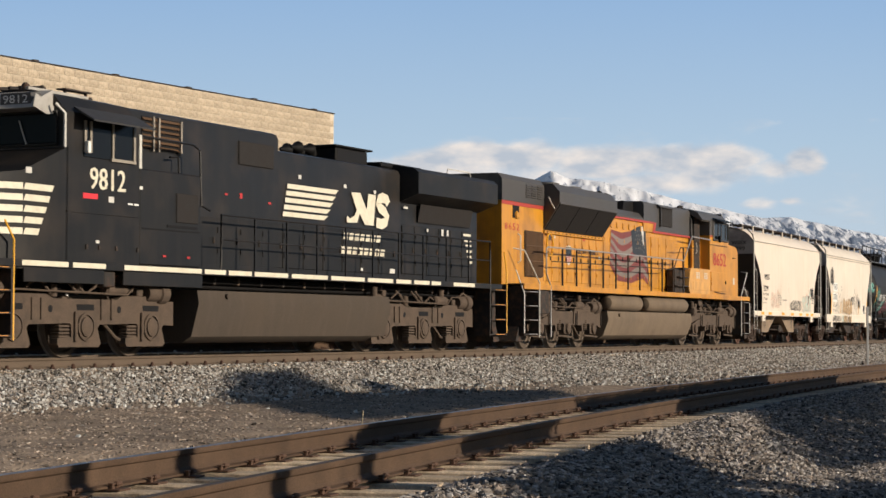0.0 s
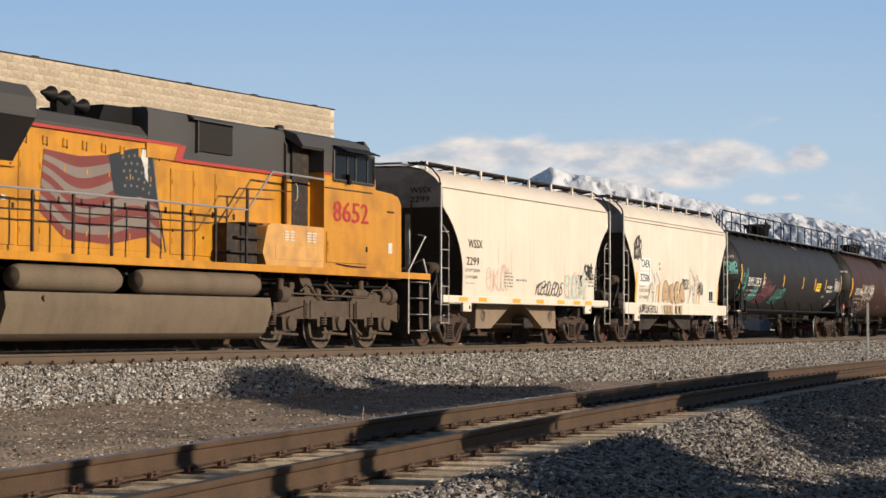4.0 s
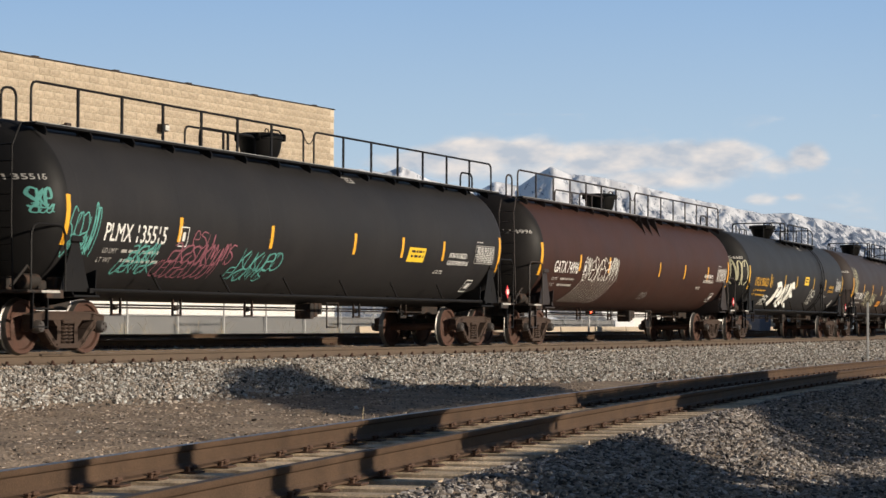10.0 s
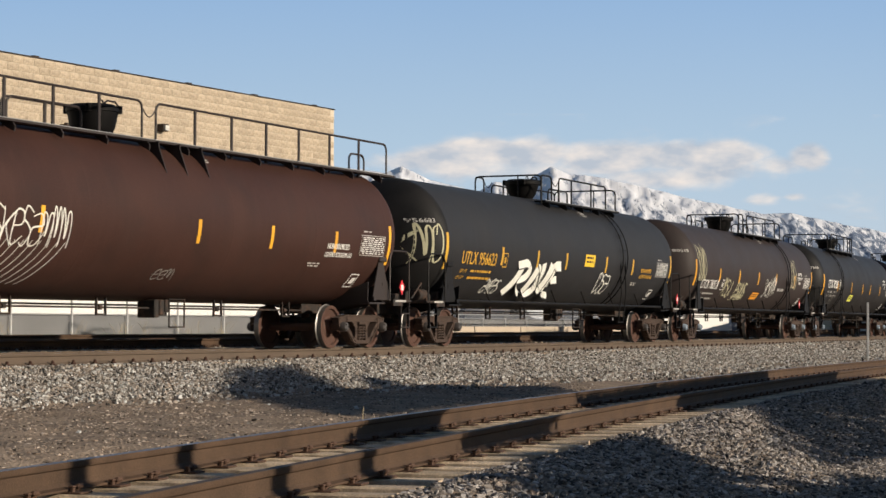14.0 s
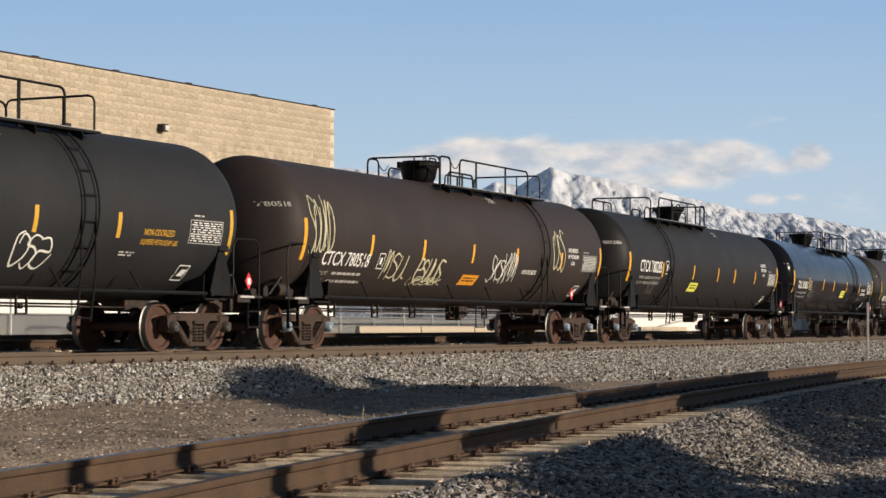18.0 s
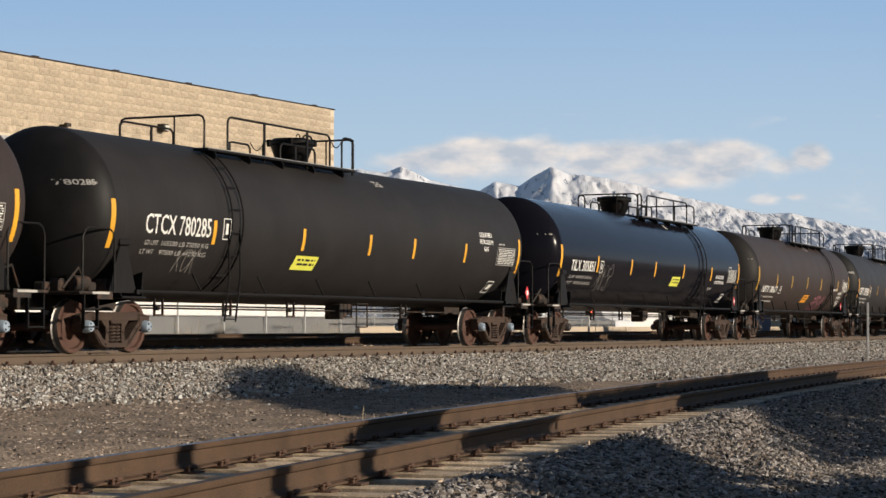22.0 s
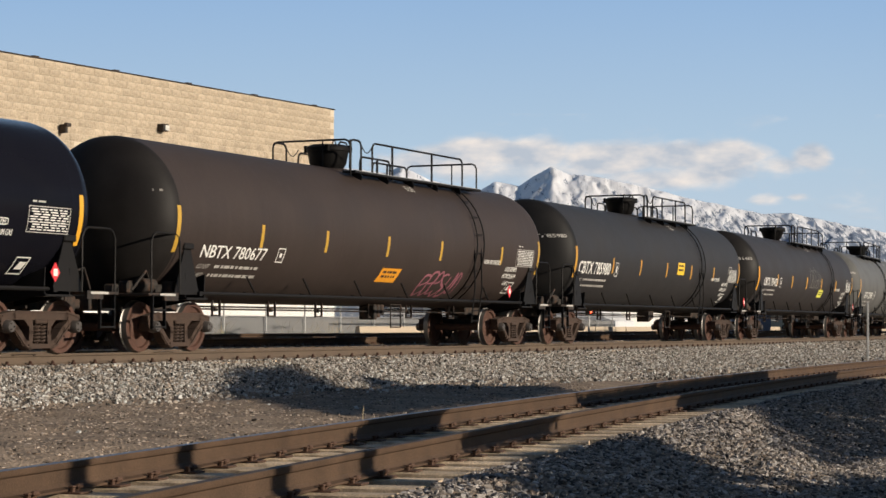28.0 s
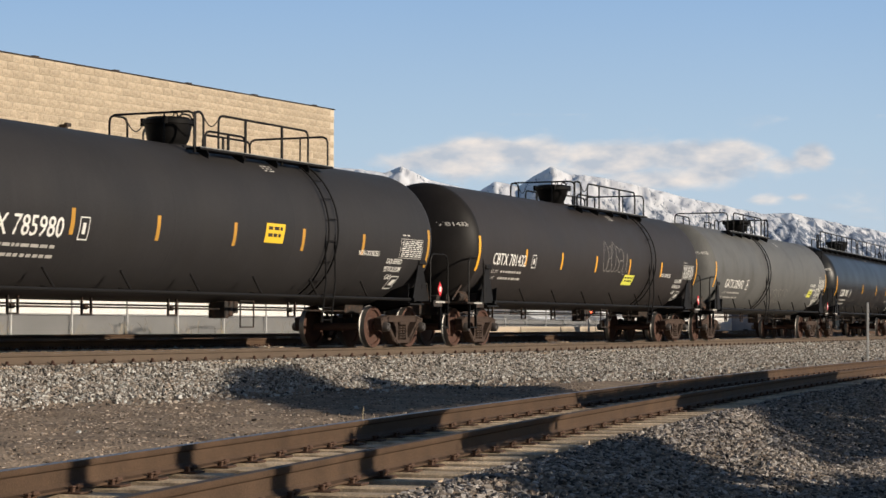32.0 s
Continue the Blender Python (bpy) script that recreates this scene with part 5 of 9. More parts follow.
        pipe = Shape().tube([(e * (L + 0.05), -0.35, 1.1), (e * (L - 0.1), -0.4, 1.75), (e * (L - 0.3), -0.9, 2.0), (e * (L - 0.5), -1.2, 1.7), (e * (L - 0.5), -1.25, 1.1)], 0.022, 6)
        pipe.tube([(e * (L - 0.2), -1.2, 1.08), (e * (L - 0.15), -1.1, 1.5), (e * (L - 0.25), -0.6, 1.62)], 0.018, 6)
        part("brake_pipe", pipe, M_TRUCK, car)
        part("brake_cylinder", Shape().lathe([(-0.28, 0.10), (-0.25, 0.14), (0.2, 0.14), (0.24, 0.08)], "x", (e * (L - 0.55), -1.05, 1.82), 14), M_TRUCK, car)
        coupler(car, e * spec["ends"], e)
        freight_truck(car, e * spec["truck"])
    for sgn in (-1, 1):
        part("side_sill", Shape().box(-L + 0.02, L - 0.02, min(sgn * 1.50, sgn * 1.61), max(sgn * 1.50, sgn * 1.61), sill0, sill1 + 0.01, 0.012), white, car)
    for e in (-1, 1):
        x = e * spec["truck"] - 0.1
        tab = part("bolster_tab", Shape().box(x - 0.24, x + 0.24, -1.60, -1.52, sill0 - 0.20, sill0 + 0.01, 0.012), white, car)
        part("tab_hole", Shape().lathe([(-1.605, 0.045), (-1.60, 0.045)], "y", (x + 0.12, 0, sill0 - 0.10), 12), M_BLACK, tab)
        part("sill_bracket", Shape().box(e * (L - 0.75) - 0.35, e * (L - 0.75) + 0.35, -1.58, -1.40, 1.0, 1.05, 0.01), white, car)
    for words, y, z, h, w in spec["end_marks"]:
        me, co = font_mesh(words, h, M_BLACK, 0.02)
        co[:, 0] *= w / max(co[:, 0].max(), 1e-6)
        me.vertices.foreach_set("co", np.stack([np.full(len(co), -L + 0.024), y - co[:, 0], z + co[:, 1]], -1).reshape(-1).astype(np.float32))
        part("lettering", me, None, car)
    # running board on posts
    zw = spec["board"]
    for y0, y1 in ((-1.14, -0.64), (0.64, 1.14)):
        bd = Shape()
        for k in range(5):
            bd.box(-L + 0.02, L - 0.02, y0 + 0.1 * k, y0 + 0.1 * k + 0.055, zw - 0.03, zw)
        for k in range(12):
            q = -L + 0.1 + (2 * L - 0.2) * k / 11
            bd.box(q - 0.02, q + 0.02, y0, y1 - 0.04, zw - 0.06, zw - 0.028)
        part("running_board", bd, M_STEELDARK, car)
    part("cross_board", Shape().box(-L, -L + 0.3, -0.55, 0.55, zw - 0.03, zw), M_GALV, car)
    part("cross_board", Shape().box(L - 0.3, L, -0.55, 0.55, zw - 0.03, zw), M_GALV, car)
    npost = spec["posts"]
    for i in range(npost):
        x = -L + 0.08 + (2 * L - 0.16) * i / (npost - 1)
        part("board_post", Shape().box(x - 0.045, x + 0.045, -1.16, -1.12, zr - 0.14, zw), white, car)
        part("board_bracket", Shape().tube([(x, -1.1, zw - 0.03), (x - 0.2, -0.75, zr + 0.0)], 0.015, 5), M_STEELDARK, car)
    part("hatch_trough", Shape().box(-L + 0.5, L - 0.5, -0.32, 0.32, zr, zr + 0.09, 0.02), white, car)
    for i in range(4):
        x = -L + 1.6 + (2 * L - 3.2) * i / 3
        part("hatch_cover", Shape().lathe([(zr + 0.1, 0.30), (zr + 0.15, 0.30), (zr + 0.19, 0.2)], "z", (x, 0, 0), 20), M_GALV, car)
    # discharge bays
    for c in spec["bays"]:
        g, zt, zb = (1 if c > 0 else -1), sill0 + 0.06, spec["bay_z"] - 0.03
        face_ = [(g * 2.66, zt), (g * 0.3, zt), (g * 1.75, zb), (g * 2.72, zb)]
        bay = Shape().prism(face_ if g > 0 else face_[::-1], -1.15, 1.15, "y")
        part("discharge_bay", bay, spec["bay_paint"], car)
        c = g * 2.25
        scrawl = [(c - g * 0.12, zt - 0.42), (c + g * 0.05, zt - 0.2), (c + g * 0.14, zt - 0.36), (c - g * 0.02, zt - 0.48), (c + g * 0.02, zt - 0.24), (c - g * 0.14, zt - 0.30)]
        stroke_on(car, "graffiti_stroke", smooth_line(scrawl, 5), 0.025, lambda x, z: 1.15, M_INK, 0.008)
        gate = Shape().box(c - 0.5, c + 0.5, -0.7, 0.7, zb - 0.10, zb, 0.01)
        gate.tube([(c, -1.0, zb - 0.06), (c, 1.0, zb - 0.06)], 0.04, 8)
        gate.lathe([(-1.05, 0.09), (-0.95, 0.09)], "y", (c, 0, zb - 0.06), 10)
        part("outlet_gate", gate, M_TRUCK, car)
    gear = Shape().tube([(-3, -0.9, 0.55), (3, -0.9, 0.5)], 0.025, 6)
    gear.box(0.9, 1.5, -1.0, -0.6, 0.42, 0.7, 0.04)
    part("outlet_rod", gear, M_STEELDARK, car)
    rs_ = random.Random(spec["seed"])
    for k in range(1, 6):
        x = -L + 2 * L * k / 6
        flat_on(car, "weld_bead", [(x - 0.008, x + 0.008, sill1 + 0.02, zs - 0.02)], face, M_WELD, lift=0.003)
    for k in range(9):   # thin runs of dirty water, longer near the seams
        x, z0 = rs_.uniform(-L + 1.3, L - 1.3), sill1 + rs_.choice((0.02, 0.02, 0.6))
        h = rs_.uniform(0.15, 0.9)
        shape_on(car, "water_stain", [(x - 0.006, z0), (x + rs_.uniform(0.006, 0.022), z0), (x + 0.007, z0 + h * 0.6), (x + 0.003, z0 + h), (x - 0.003, z0 + h)], face, M_STAIN, 0.004)
    for q in spec.get("repaint", ()):
        flat_on(car, "repaint_patch", [q], face, M_WHITE, lift=0.004)
    for x, z, h, w, words in spec["marks"]:
        text_on(car, words, x, z, h, w, face, M_BLACK, 0.02 if h > 0.15 else 0.0)
    for q in spec.get("reflectors", ()):
        flat_on(car, "reflector", [q], lambda x, z: 1.612, M_TAPE, lift=0.004)
    for q in spec.get("tapes", ()):
        flat_on(car, "reflective_tape", [q], face, M_TAPE)
    for k, q in enumerate(spec["print"]):
        small_print(car, *q, face, M_DULL, spec["seed"] + k)
    if "panel" in spec:
        a, z = spec["panel"]
        flat_on(car, "data_panel", [(a, a + 0.18, z, z + 0.3), (a + 0.22, a + 0.42, z, z + 0.3)], face, M_BLACK, lift=0.009)
        flat_on(car, "panel_backing", [(a - 0.05, a + 0.47, z - 0.10, z + 0.05 + 0.3)], face, M_WHITE)
        flat_on(car, "panel_note", [(a, a + 0.06, z - 0.06, z - 0.03), (a + 0.1, a + 0.3, z - 0.06, z - 0.03)], face, M_BLACK, lift=0.009)
    for k, line in enumerate(spec.get("pieces", ())):
        f2 = sill_face if line[0][1] < sill1 else face
        stroke_on(car, "graffiti_edge", smooth_line(line, 6), 0.26, f2, M_INK, 0.007 + 0.0024 * k)
        stroke_on(car, "graffiti_stroke", smooth_line(line, 6), 0.215, f2, M_SAND, 0.0082 + 0.0024 * k)
    for line in spec.get("outline", ()):
        stroke_on(car, "graffiti_stroke", line, 0.026, face, M_INK, 0.008)
    for g in spec["graffiti"]:
        f2 = g[4] if len(g) > 4 else face
        spray(car, *g[0], f2, g[1], g[2], **g[3])
    return car


sill_face = lambda x, z: 1.612
HOPPERS = [
    dict(S=-58.33, L=5.65, ends=6.15, truck=4.13, paint=M_HOP1, sill=(1.02, 1.18), seam=3.66, roof=4.15, board=4.27, posts=8, scoop=1.15, end_marks=[("WSSX", -0.75, 3.55, 0.13, 0.55), ("2299", -0.75, 3.34, 0.13, 0.5)], bays=(-1.72, 1.72), bay_z=0.45, seed=201,
         bay_paint=mat("tan hopper bay paint", (0.245, 0.176, 0.118), 0.6, 0, 0.12, 1.0, 40, 0.05, (0.14, 0.10, 0.065), 0.5), label="cream white covered hopper with orange sill reflectors and light graffiti",
         marks=[(-4.21, 2.33, 0.21, 0.86, "WSSX"), (-4.30, 1.92, 0.20, 0.75, "2299"), (-4.36, 1.76, 0.075, 0.85, "LD LMT 234000"), (-4.36, 1.60, 0.075, 0.72, "LT WT 52000")], reflectors=[(-4.75 + d, -4.25 + d, 1.06, 1.155) for d in (0, 1.15, 3.3, 4.9, 6.4, 7.6, 8.5)],
         print=[(-4.35, -3.8, 1.46, 1.50, 1), (4.0, 4.7, 1.5, 1.9, 4), (-1.2, -0.5, 1.55, 1.65, 1), (-2.0, -1.4, 1.4, 1.8, 5)], panel=(3.1, 1.55),
         graffiti=[((-3.1, -1.7, 1.35, 1.95), M_SALMON, 211, dict(letters=4, width=0.03)), ((0.1, 2.0, 1.28, 1.62), M_INK, 212, dict(letters=6, width=0.035, lean=0.4)), ((2.3, 3.8, 1.2, 1.85), M_MINT, 213, dict(letters=3, width=0.16)),
                   ((2.2, 3.9, 1.2, 1.9), M_SALMON, 214, dict(letters=4, width=0.03, lift=0.016)), ((3.7, 4.35, 1.75, 2.15), M_INK, 215, dict(letters=5, width=0.045))]),
    dict(S=-45.8, L=5.45, ends=6.2, truck=4.19, paint=M_HOP2, sill=(0.84, 1.16), seam=3.62, seams=(3.62, 3.53), roof=4.14, board=4.27, posts=8, scoop=1.05, curl=1.45, end_marks=[("CAEX", -0.25, 3.62, 0.13, 0.6), ("32506", -0.22, 3.42, 0.13, 0.65)], bays=(-1.6, 1.6), bay_z=0.42, seed=221, bay_paint=M_STEELDARK,
         label="dusty white covered hopper with black and tan graffiti low down", marks=[(-3.89, 2.22, 0.24, 0.8, "CAEX"), (-4.0, 1.80, 0.24, 0.9, "32506"), (-4.08, 1.50, 0.09, 0.9, "LD LMT 229500"), (-4.08, 1.30, 0.09, 0.8, "LT WT 56500")],
         pieces=[[(-1.7, 1.22), (-1.66, 1.5), (-1.55, 1.72), (-1.38, 1.74), (-1.28, 1.55), (-1.22, 1.22)], [(-1.6, 1.42), (-1.3, 1.40)], [(-1.02, 1.76), (-0.98, 1.5), (-1.0, 1.22)], [(-0.66, 1.74), (-0.9, 1.5), (-0.64, 1.22)],
                 [(-0.14, 1.70), (-0.36, 1.74), (-0.46, 1.5), (-0.36, 1.26), (-0.16, 1.30), (-0.14, 1.5)], [(0.02, 1.22), (0.1, 1.55), (0.22, 1.72), (0.34, 1.58), (0.42, 1.22)], [(0.1, 1.42), (0.34, 1.40)]] + [[(q, 1.12), (q + 0.02, 0.98), (q + 0.0, 0.87)] for q in (-1.6, -1.3, -1.0, -0.4, 0.0)],
         outline=[[(d + a * k, b) for a, b in q] for d, k in ((0, 1), (-4.15, 0.9)) for q in ([(0.95, 1.2), (1.3, 1.78), (1.12, 1.4), (1.15, 2.35), (1.68, 1.9), (1.72, 2.05), (1.66, 1.7)], [(1.5, 1.2), (1.42, 1.8), (1.66, 1.62), (1.6, 1.2)], [(1.43, 1.5), (1.66, 1.48)],
                                                               [(1.86, 1.2), (1.95, 1.68), (2.36, 1.76), (1.9, 2.1), (1.84, 1.75)], [(2.3, 1.74), (2.16, 1.2)])],
         repaint=[(-4.02, -2.98, 2.14, 2.50), (-4.08, -2.98, 1.70, 2.08)], tapes=[(-4.5, -4.36, 1.2, 2.05, 0.1), (-2.3, -2.2, 1.22, 1.7, 0.05), (-0.4, -0.28, 1.25, 1.7, 0.03), (2.1, 2.22, 1.2, 1.65, 0.08), (4.25, 4.38, 1.2, 1.85, 0.1)],
         print=[(-4.1, -3.5, 1.62, 1.67, 1), (3.4, 4.1, 1.2, 1.3, 1), (-2.2, -2.0, 2.1, 2.4, 2)], panel=(3.35, 1.32),
         graffiti=[((-4.6, -3.9, 2.45, 3.1), M_INK, 231, dict(letters=5, width=0.04)), 
                   ((0.3, 1.0, 1.65, 1.95), M_INK, 235, dict(letters=3, width=0.03)), 
                   ((2.0, 2.6, 1.5, 1.9), M_INK, 237, dict(letters=3, width=0.03)), ((-4.2, -2.4, 0.9, 1.12), M_INK, 238, dict(letters=6, width=0.03), sill_face), ((-2.0, -0.9, 0.9, 1.12), M_MINT, 239, dict(letters=4, width=0.05), sill_face)]),
]

# ---- locomotives ----
M_NSB = mat("black locomotive paint", (0.0125, 0.0122, 0.0126), 0.5, 0, 0.2, 0.9, 40, 0.04, (0.046, 0.034, 0.026), 0.6, streak=(0.024, 0.0205, 0.018), spec=0.3)
M_CREAM = mat("cream stripe paint", (0.72, 0.66, 0.52), 0.5, 0, 0.08, 4, 60, 0, (0.35, 0.28, 0.2), 0.3)
M_DUST = mat("dust coated fuel tank", (0.060, 0.044, 0.031), 0.85, 0, 0.18, 1.2, 30, 0.1, (0.06, 0.045, 0.034), 0.5, streak=(0.08, 0.06, 0.045))
M_DUST2 = mat("tan dust on fuel tank", (0.150, 0.110, 0.074), 0.85, 0, 0.18, 1.2, 30, 0.1, (0.10, 0.072, 0.05), 0.6, streak=(0.175, 0.13, 0.092))
M_LTRUCK = mat("dust coated truck frame", (0.088, 0.061, 0.043), 0.9, 0, 0.22, 3, 40, 0.3, (0.045, 0.032, 0.024), 0.6)
M_UPY = mat("yellow locomotive paint", (0.575, 0.252, 0.018), 0.40, 0, 0.10, 0.9, 40, 0.03, (0.27, 0.115, 0.02), 0.75, streak=(0.34, 0.145, 0.022))
M_UPG = mat("grey locomotive paint", (0.066, 0.060, 0.056), 0.5, 0, 0.12, 0.8, 40, 0.03, (0.06, 0.055, 0.05), 0.5)
M_UPR = mat("red stripe paint", (0.40, 0.05, 0.035), 0.5, 0, 0.08, 3, 60, 0)
M_NUMR = mat("dark red number paint", (0.42, 0.03, 0.03), 0.5, 0, 0.08, 3, 60, 0)
M_AWN = mat("sun bleached awning", (0.030, 0.027, 0.025), 0.6, 0, 0.25, 3, 60, 0.05)
M_SCREEN = mat("dark wire screen", (0.020, 0.0185, 0.0185), 0.8, 0, 0.2, 4, 90, 0.2, spec=0.15)
M_BROW = mat("pale grey brow paint", (0.40, 0.38, 0.35), 0.55, 0, 0.12, 3, 60, 0.03, (0.2, 0.17, 0.14), 0.4)
M_GLASS = mat("dark window glass", (0.010, 0.011, 0.012), 0.15, 0, 0.05, 3, 60, 0, spec=0.12)
M_GRILL = mat("rusty louvre", (0.0125, 0.009, 0.0075), 0.8, 0, 0.3, 6, 60, 0.2)
M_WFRAME = mat("tan window frame paint", (0.30, 0.26, 0.21), 0.6, 0, 0.15, 5, 60, 0)
M_STEPOR = mat("worn orange step edge", (0.42, 0.19, 0.05), 0.7, 0, 0.2, 6, 60, 0.05)
M_SLAT = mat("brown screen slats", (0.095, 0.048, 0.020), 0.75, 0, 0.25, 5, 60, 0.1)
M_BOX = mat("faded orange box paint", (0.62, 0.33, 0.10), 0.6, 0, 0.12, 1.5, 40, 0.03, (0.30, 0.16, 0.07), 0.6, streak=(0.42, 0.24, 0.09))
M_RAILING = mat("worn steel hand rail", (0.34, 0.33, 0.33), 0.5, 0.3, 0.15, 6, 60, 0.1)
M_INK2 = mat("dark slogan paint", (0.035, 0.026, 0.02), 0.6, 0, 0.1, 6, 60, 0)
M_FLAGR = mat("faded flag red", (0.18, 0.042, 0.036), 0.55, 0, 0.15, 2, 60, 0)
M_FLAGW = mat("faded flag grey", (0.21, 0.17, 0.148), 0.55, 0, 0.15, 2, 60, 0)
M_FLAGB = mat("faded flag blue", (0.022, 0.028, 0.034), 0.55, 0, 0.15, 2, 60, 0)
plane = lambda y: (lambda x, z: y)


def loco_truck(loco, x, gap, open_=False):
    f = Shape()
    f.box(-1.2, 1.2, -0.7, 0.7, 0.55, 0.85, 0.05)
    f.lathe([(0.8, 0.3), (1.15, 0.3)], "z", n=20)
    t = part("truck", f, M_STEELDARK, loco, at=pose(x, 0, 0))
    for side in (-1, 1):
        y0, y1 = (-1.26, -1.10) if side < 0 else (1.10, 1.26)
        low = []
        for k in (-1, 0, 1):
            c = k * gap
            a = c - (0.78 if k > -1 else 0.62)
            b = c - (0.40 if k > -1 else 0.50)   # the rubber spring stack stands on the pedestal's ledge
            low += [(b - 0.04, 0.58), (b, 0.54), (b, 0.35), (a, 0.33), (a, 0.23), (a + 0.04, 0.18), (c + 0.40, 0.18), (c + 0.46, 0.24), (c + 0.36, 0.50), (c + 0.42, 0.56)]
        if open_:   # a shallow frame with narrow pedestal legs, the wheels in view
            low = []
            for k in (-1, 0, 1):
                c = k * gap
                low += [(c - 0.95, 0.62), (c - 0.93, 0.46), (c - 0.84, 0.46), (c - 0.82, 0.66), (c - 0.30, 0.66), (c - 0.27, 0.40), (c - 0.18, 0.38), (c + 0.20, 0.38), (c + 0.27, 0.44), (c + 0.30, 0.62)]
        low = [(-2.72, 0.62)] + low + [(2.72, 0.55)]
        top = [(2.72, 0.98), (2.3, 0.98), (2.15, 1.06), (1.1, 1.06), (0.95, 0.99), (-0.9, 0.99), (-1.1, 1.06), (-2.2, 1.06), (-2.5, 0.94), (-2.72, 0.94)]
        fr = part("truck_frame", Shape().prism(low + top, y0, y1), M_LTRUCK, t)
        out = side * 1.26
        for k in (-1, 0, 1):
            c = k * gap
            if open_:
                box = Shape().box(c - 0.21, c + 0.21, min(side * 1.12, out), max(side * 1.12, out), 0.38, 0.70, 0.03)
                part("axle_box", box.lathe([(0, 0.15), (side * 0.05, 0.145), (side * 0.065, 0.11), (side * 0.07, 0.02)], "y", (c, out, 0.53), 18), M_LTRUCK, t)
                part("axle_spring", Shape().lathe([(0.62 + 0.05 * (q // 2) + 0.025 * (q % 2), 0.07 if q % 2 else 0.095) for q in range(12)], "z", (c - 0.6, side * 1.2, -0.12), 12), M_LTRUCK, t)
                part("brake_rod", Shape().tube([(c - 0.75, side * 1.24, 0.34), (c + 0.35, side * 1.24, 0.30)], 0.03, 6), M_LTRUCK, t)
                part("side_bar", Shape().box(c + 0.62, c + 0.66, min(out, out + side * 0.03), max(out, out + side * 0.03), 0.62, 0.95), M_STEELDARK, fr)
                continue
            ring = Shape().lathe([(0, 0.24), (side * 0.035, 0.235), (side * 0.045, 0.20), (side * 0.012, 0.195)], "y", (c, out, 0.52), 22)
            part("axle_box", ring.lathe([(0, 0.17), (side * 0.05, 0.165), (side * 0.065, 0.11), (side * 0.07, 0.02)], "y", (c, out, 0.52), 18), M_LTRUCK, t)
            part("frame_slot", Shape().box(c - 0.25, c + 0.25, min(out, out + side * 0.004), max(out, out + side * 0.004), 0.80, 0.90), M_BLACK, fr)
            part("pedestal_strap", Shape().box(c - 0.34, c - 0.27, min(out, out + side * 0.05), max(out, out + side * 0.05), 0.27, 0.78, 0.012), M_LTRUCK, fr)
            if k < 1:
                part("frame_hole", Shape().lathe([(0, 0.06), (side * 0.004, 0.06)], "y", (c + 1.0, out, 0.82), 14), M_BLACK, fr)
            if k > -1:
                for q in range(4):
                    part("rubber_spring_pad", Shape().box(c - 0.72, c - 0.42, min(side * 1.06, out - side * 0.01), max(side * 1.06, out - side * 0.01), 0.335 + q * 0.058, 0.378 + q * 0.058, 0.015), M_LTRUCK, t)
        if open_:
            duct = Shape().prism([(-1.05, 1.02), (-1.05, 1.18), (-1.20, 1.42), (-1.34, 1.50), (-1.70, 1.50), (-1.62, 1.36), (-1.46, 1.24), (-1.42, 1.02)], min(side * 1.0, side * 1.24), max(side * 1.0, side * 1.24), "y")
            part("motor_duct", duct, M_LTRUCK, t)
            for c in (-0.25, 1.55):
                part("bolster_spring", Shape().lathe([(1.02 + 0.028 * q, 0.12 if q % 2 else 0.15) for q in range(9)], "z", (c, side * 1.14, 0), 14), M_LTRUCK, t)
            part("brake_tray", Shape().box(-2.55, -1.95, min(side * 1.02, side * 1.28), max(side * 1.02, side * 1.28), 1.12, 1.24, 0.02), M_LTRUCK, t)
            part("journal_plate", Shape().prism([(0.5, 0.98), (0.62, 1.14), (1.95, 1.14), (2.05, 0.98)], min(side * 1.20, side * 1.27), max(side * 1.20, side * 1.27), "y"), M_LTRUCK, t)
        cyl = Shape().lathe([(-0.34, 0.06), (-0.30, 0.10), (0.25, 0.10), (0.28, 0.05), (0.5, 0.04)], "x", (0.9, side * 1.24, 1.16), 14)
        part("damper", cyl, M_LTRUCK, t)
        cyl = Shape().lathe([(-0.36, 0.13), (-0.32, 0.15), (-0.02, 0.15), (0.0, 0.19), (0.22, 0.19), (0.27, 0.12)], "x", (2.2, side * 1.22, 1.12), 18)
        part("brake_cylinder", cyl, M_LTRUCK, t)
        cyl = Shape().lathe([(-0.2, 0.10), (-0.18, 0.17), (0.15, 0.17), (0.2, 0.08)], "x", (-2.35, side * 1.2, 1.1), 16)
        part("brake_cylinder", cyl, M_LTRUCK, t)
        pipe = Shape().tube([(-2.2, side * 1.3, 1.13), (-1.0, side * 1.3, 1.11), (1.2, side * 1.3, 1.08), (1.4, side * 1.32, 1.24), (2.3, side * 1.32, 1.26), (2.4, side * 1.3, 1.15)], 0.018, 6)
        part("sand_pipe", pipe, M_LTRUCK, t)
        for c in (-1.3, -0.55, -0.35):
            part("sand_hose", Shape().tube([(c, side * 1.2, 1.35), (c + 0.12, side * 1.28, 1.2), (c + 0.32, side * 1.26, 1.08)], 0.025, 6), M_LTRUCK, t)
        r = random.Random(17)
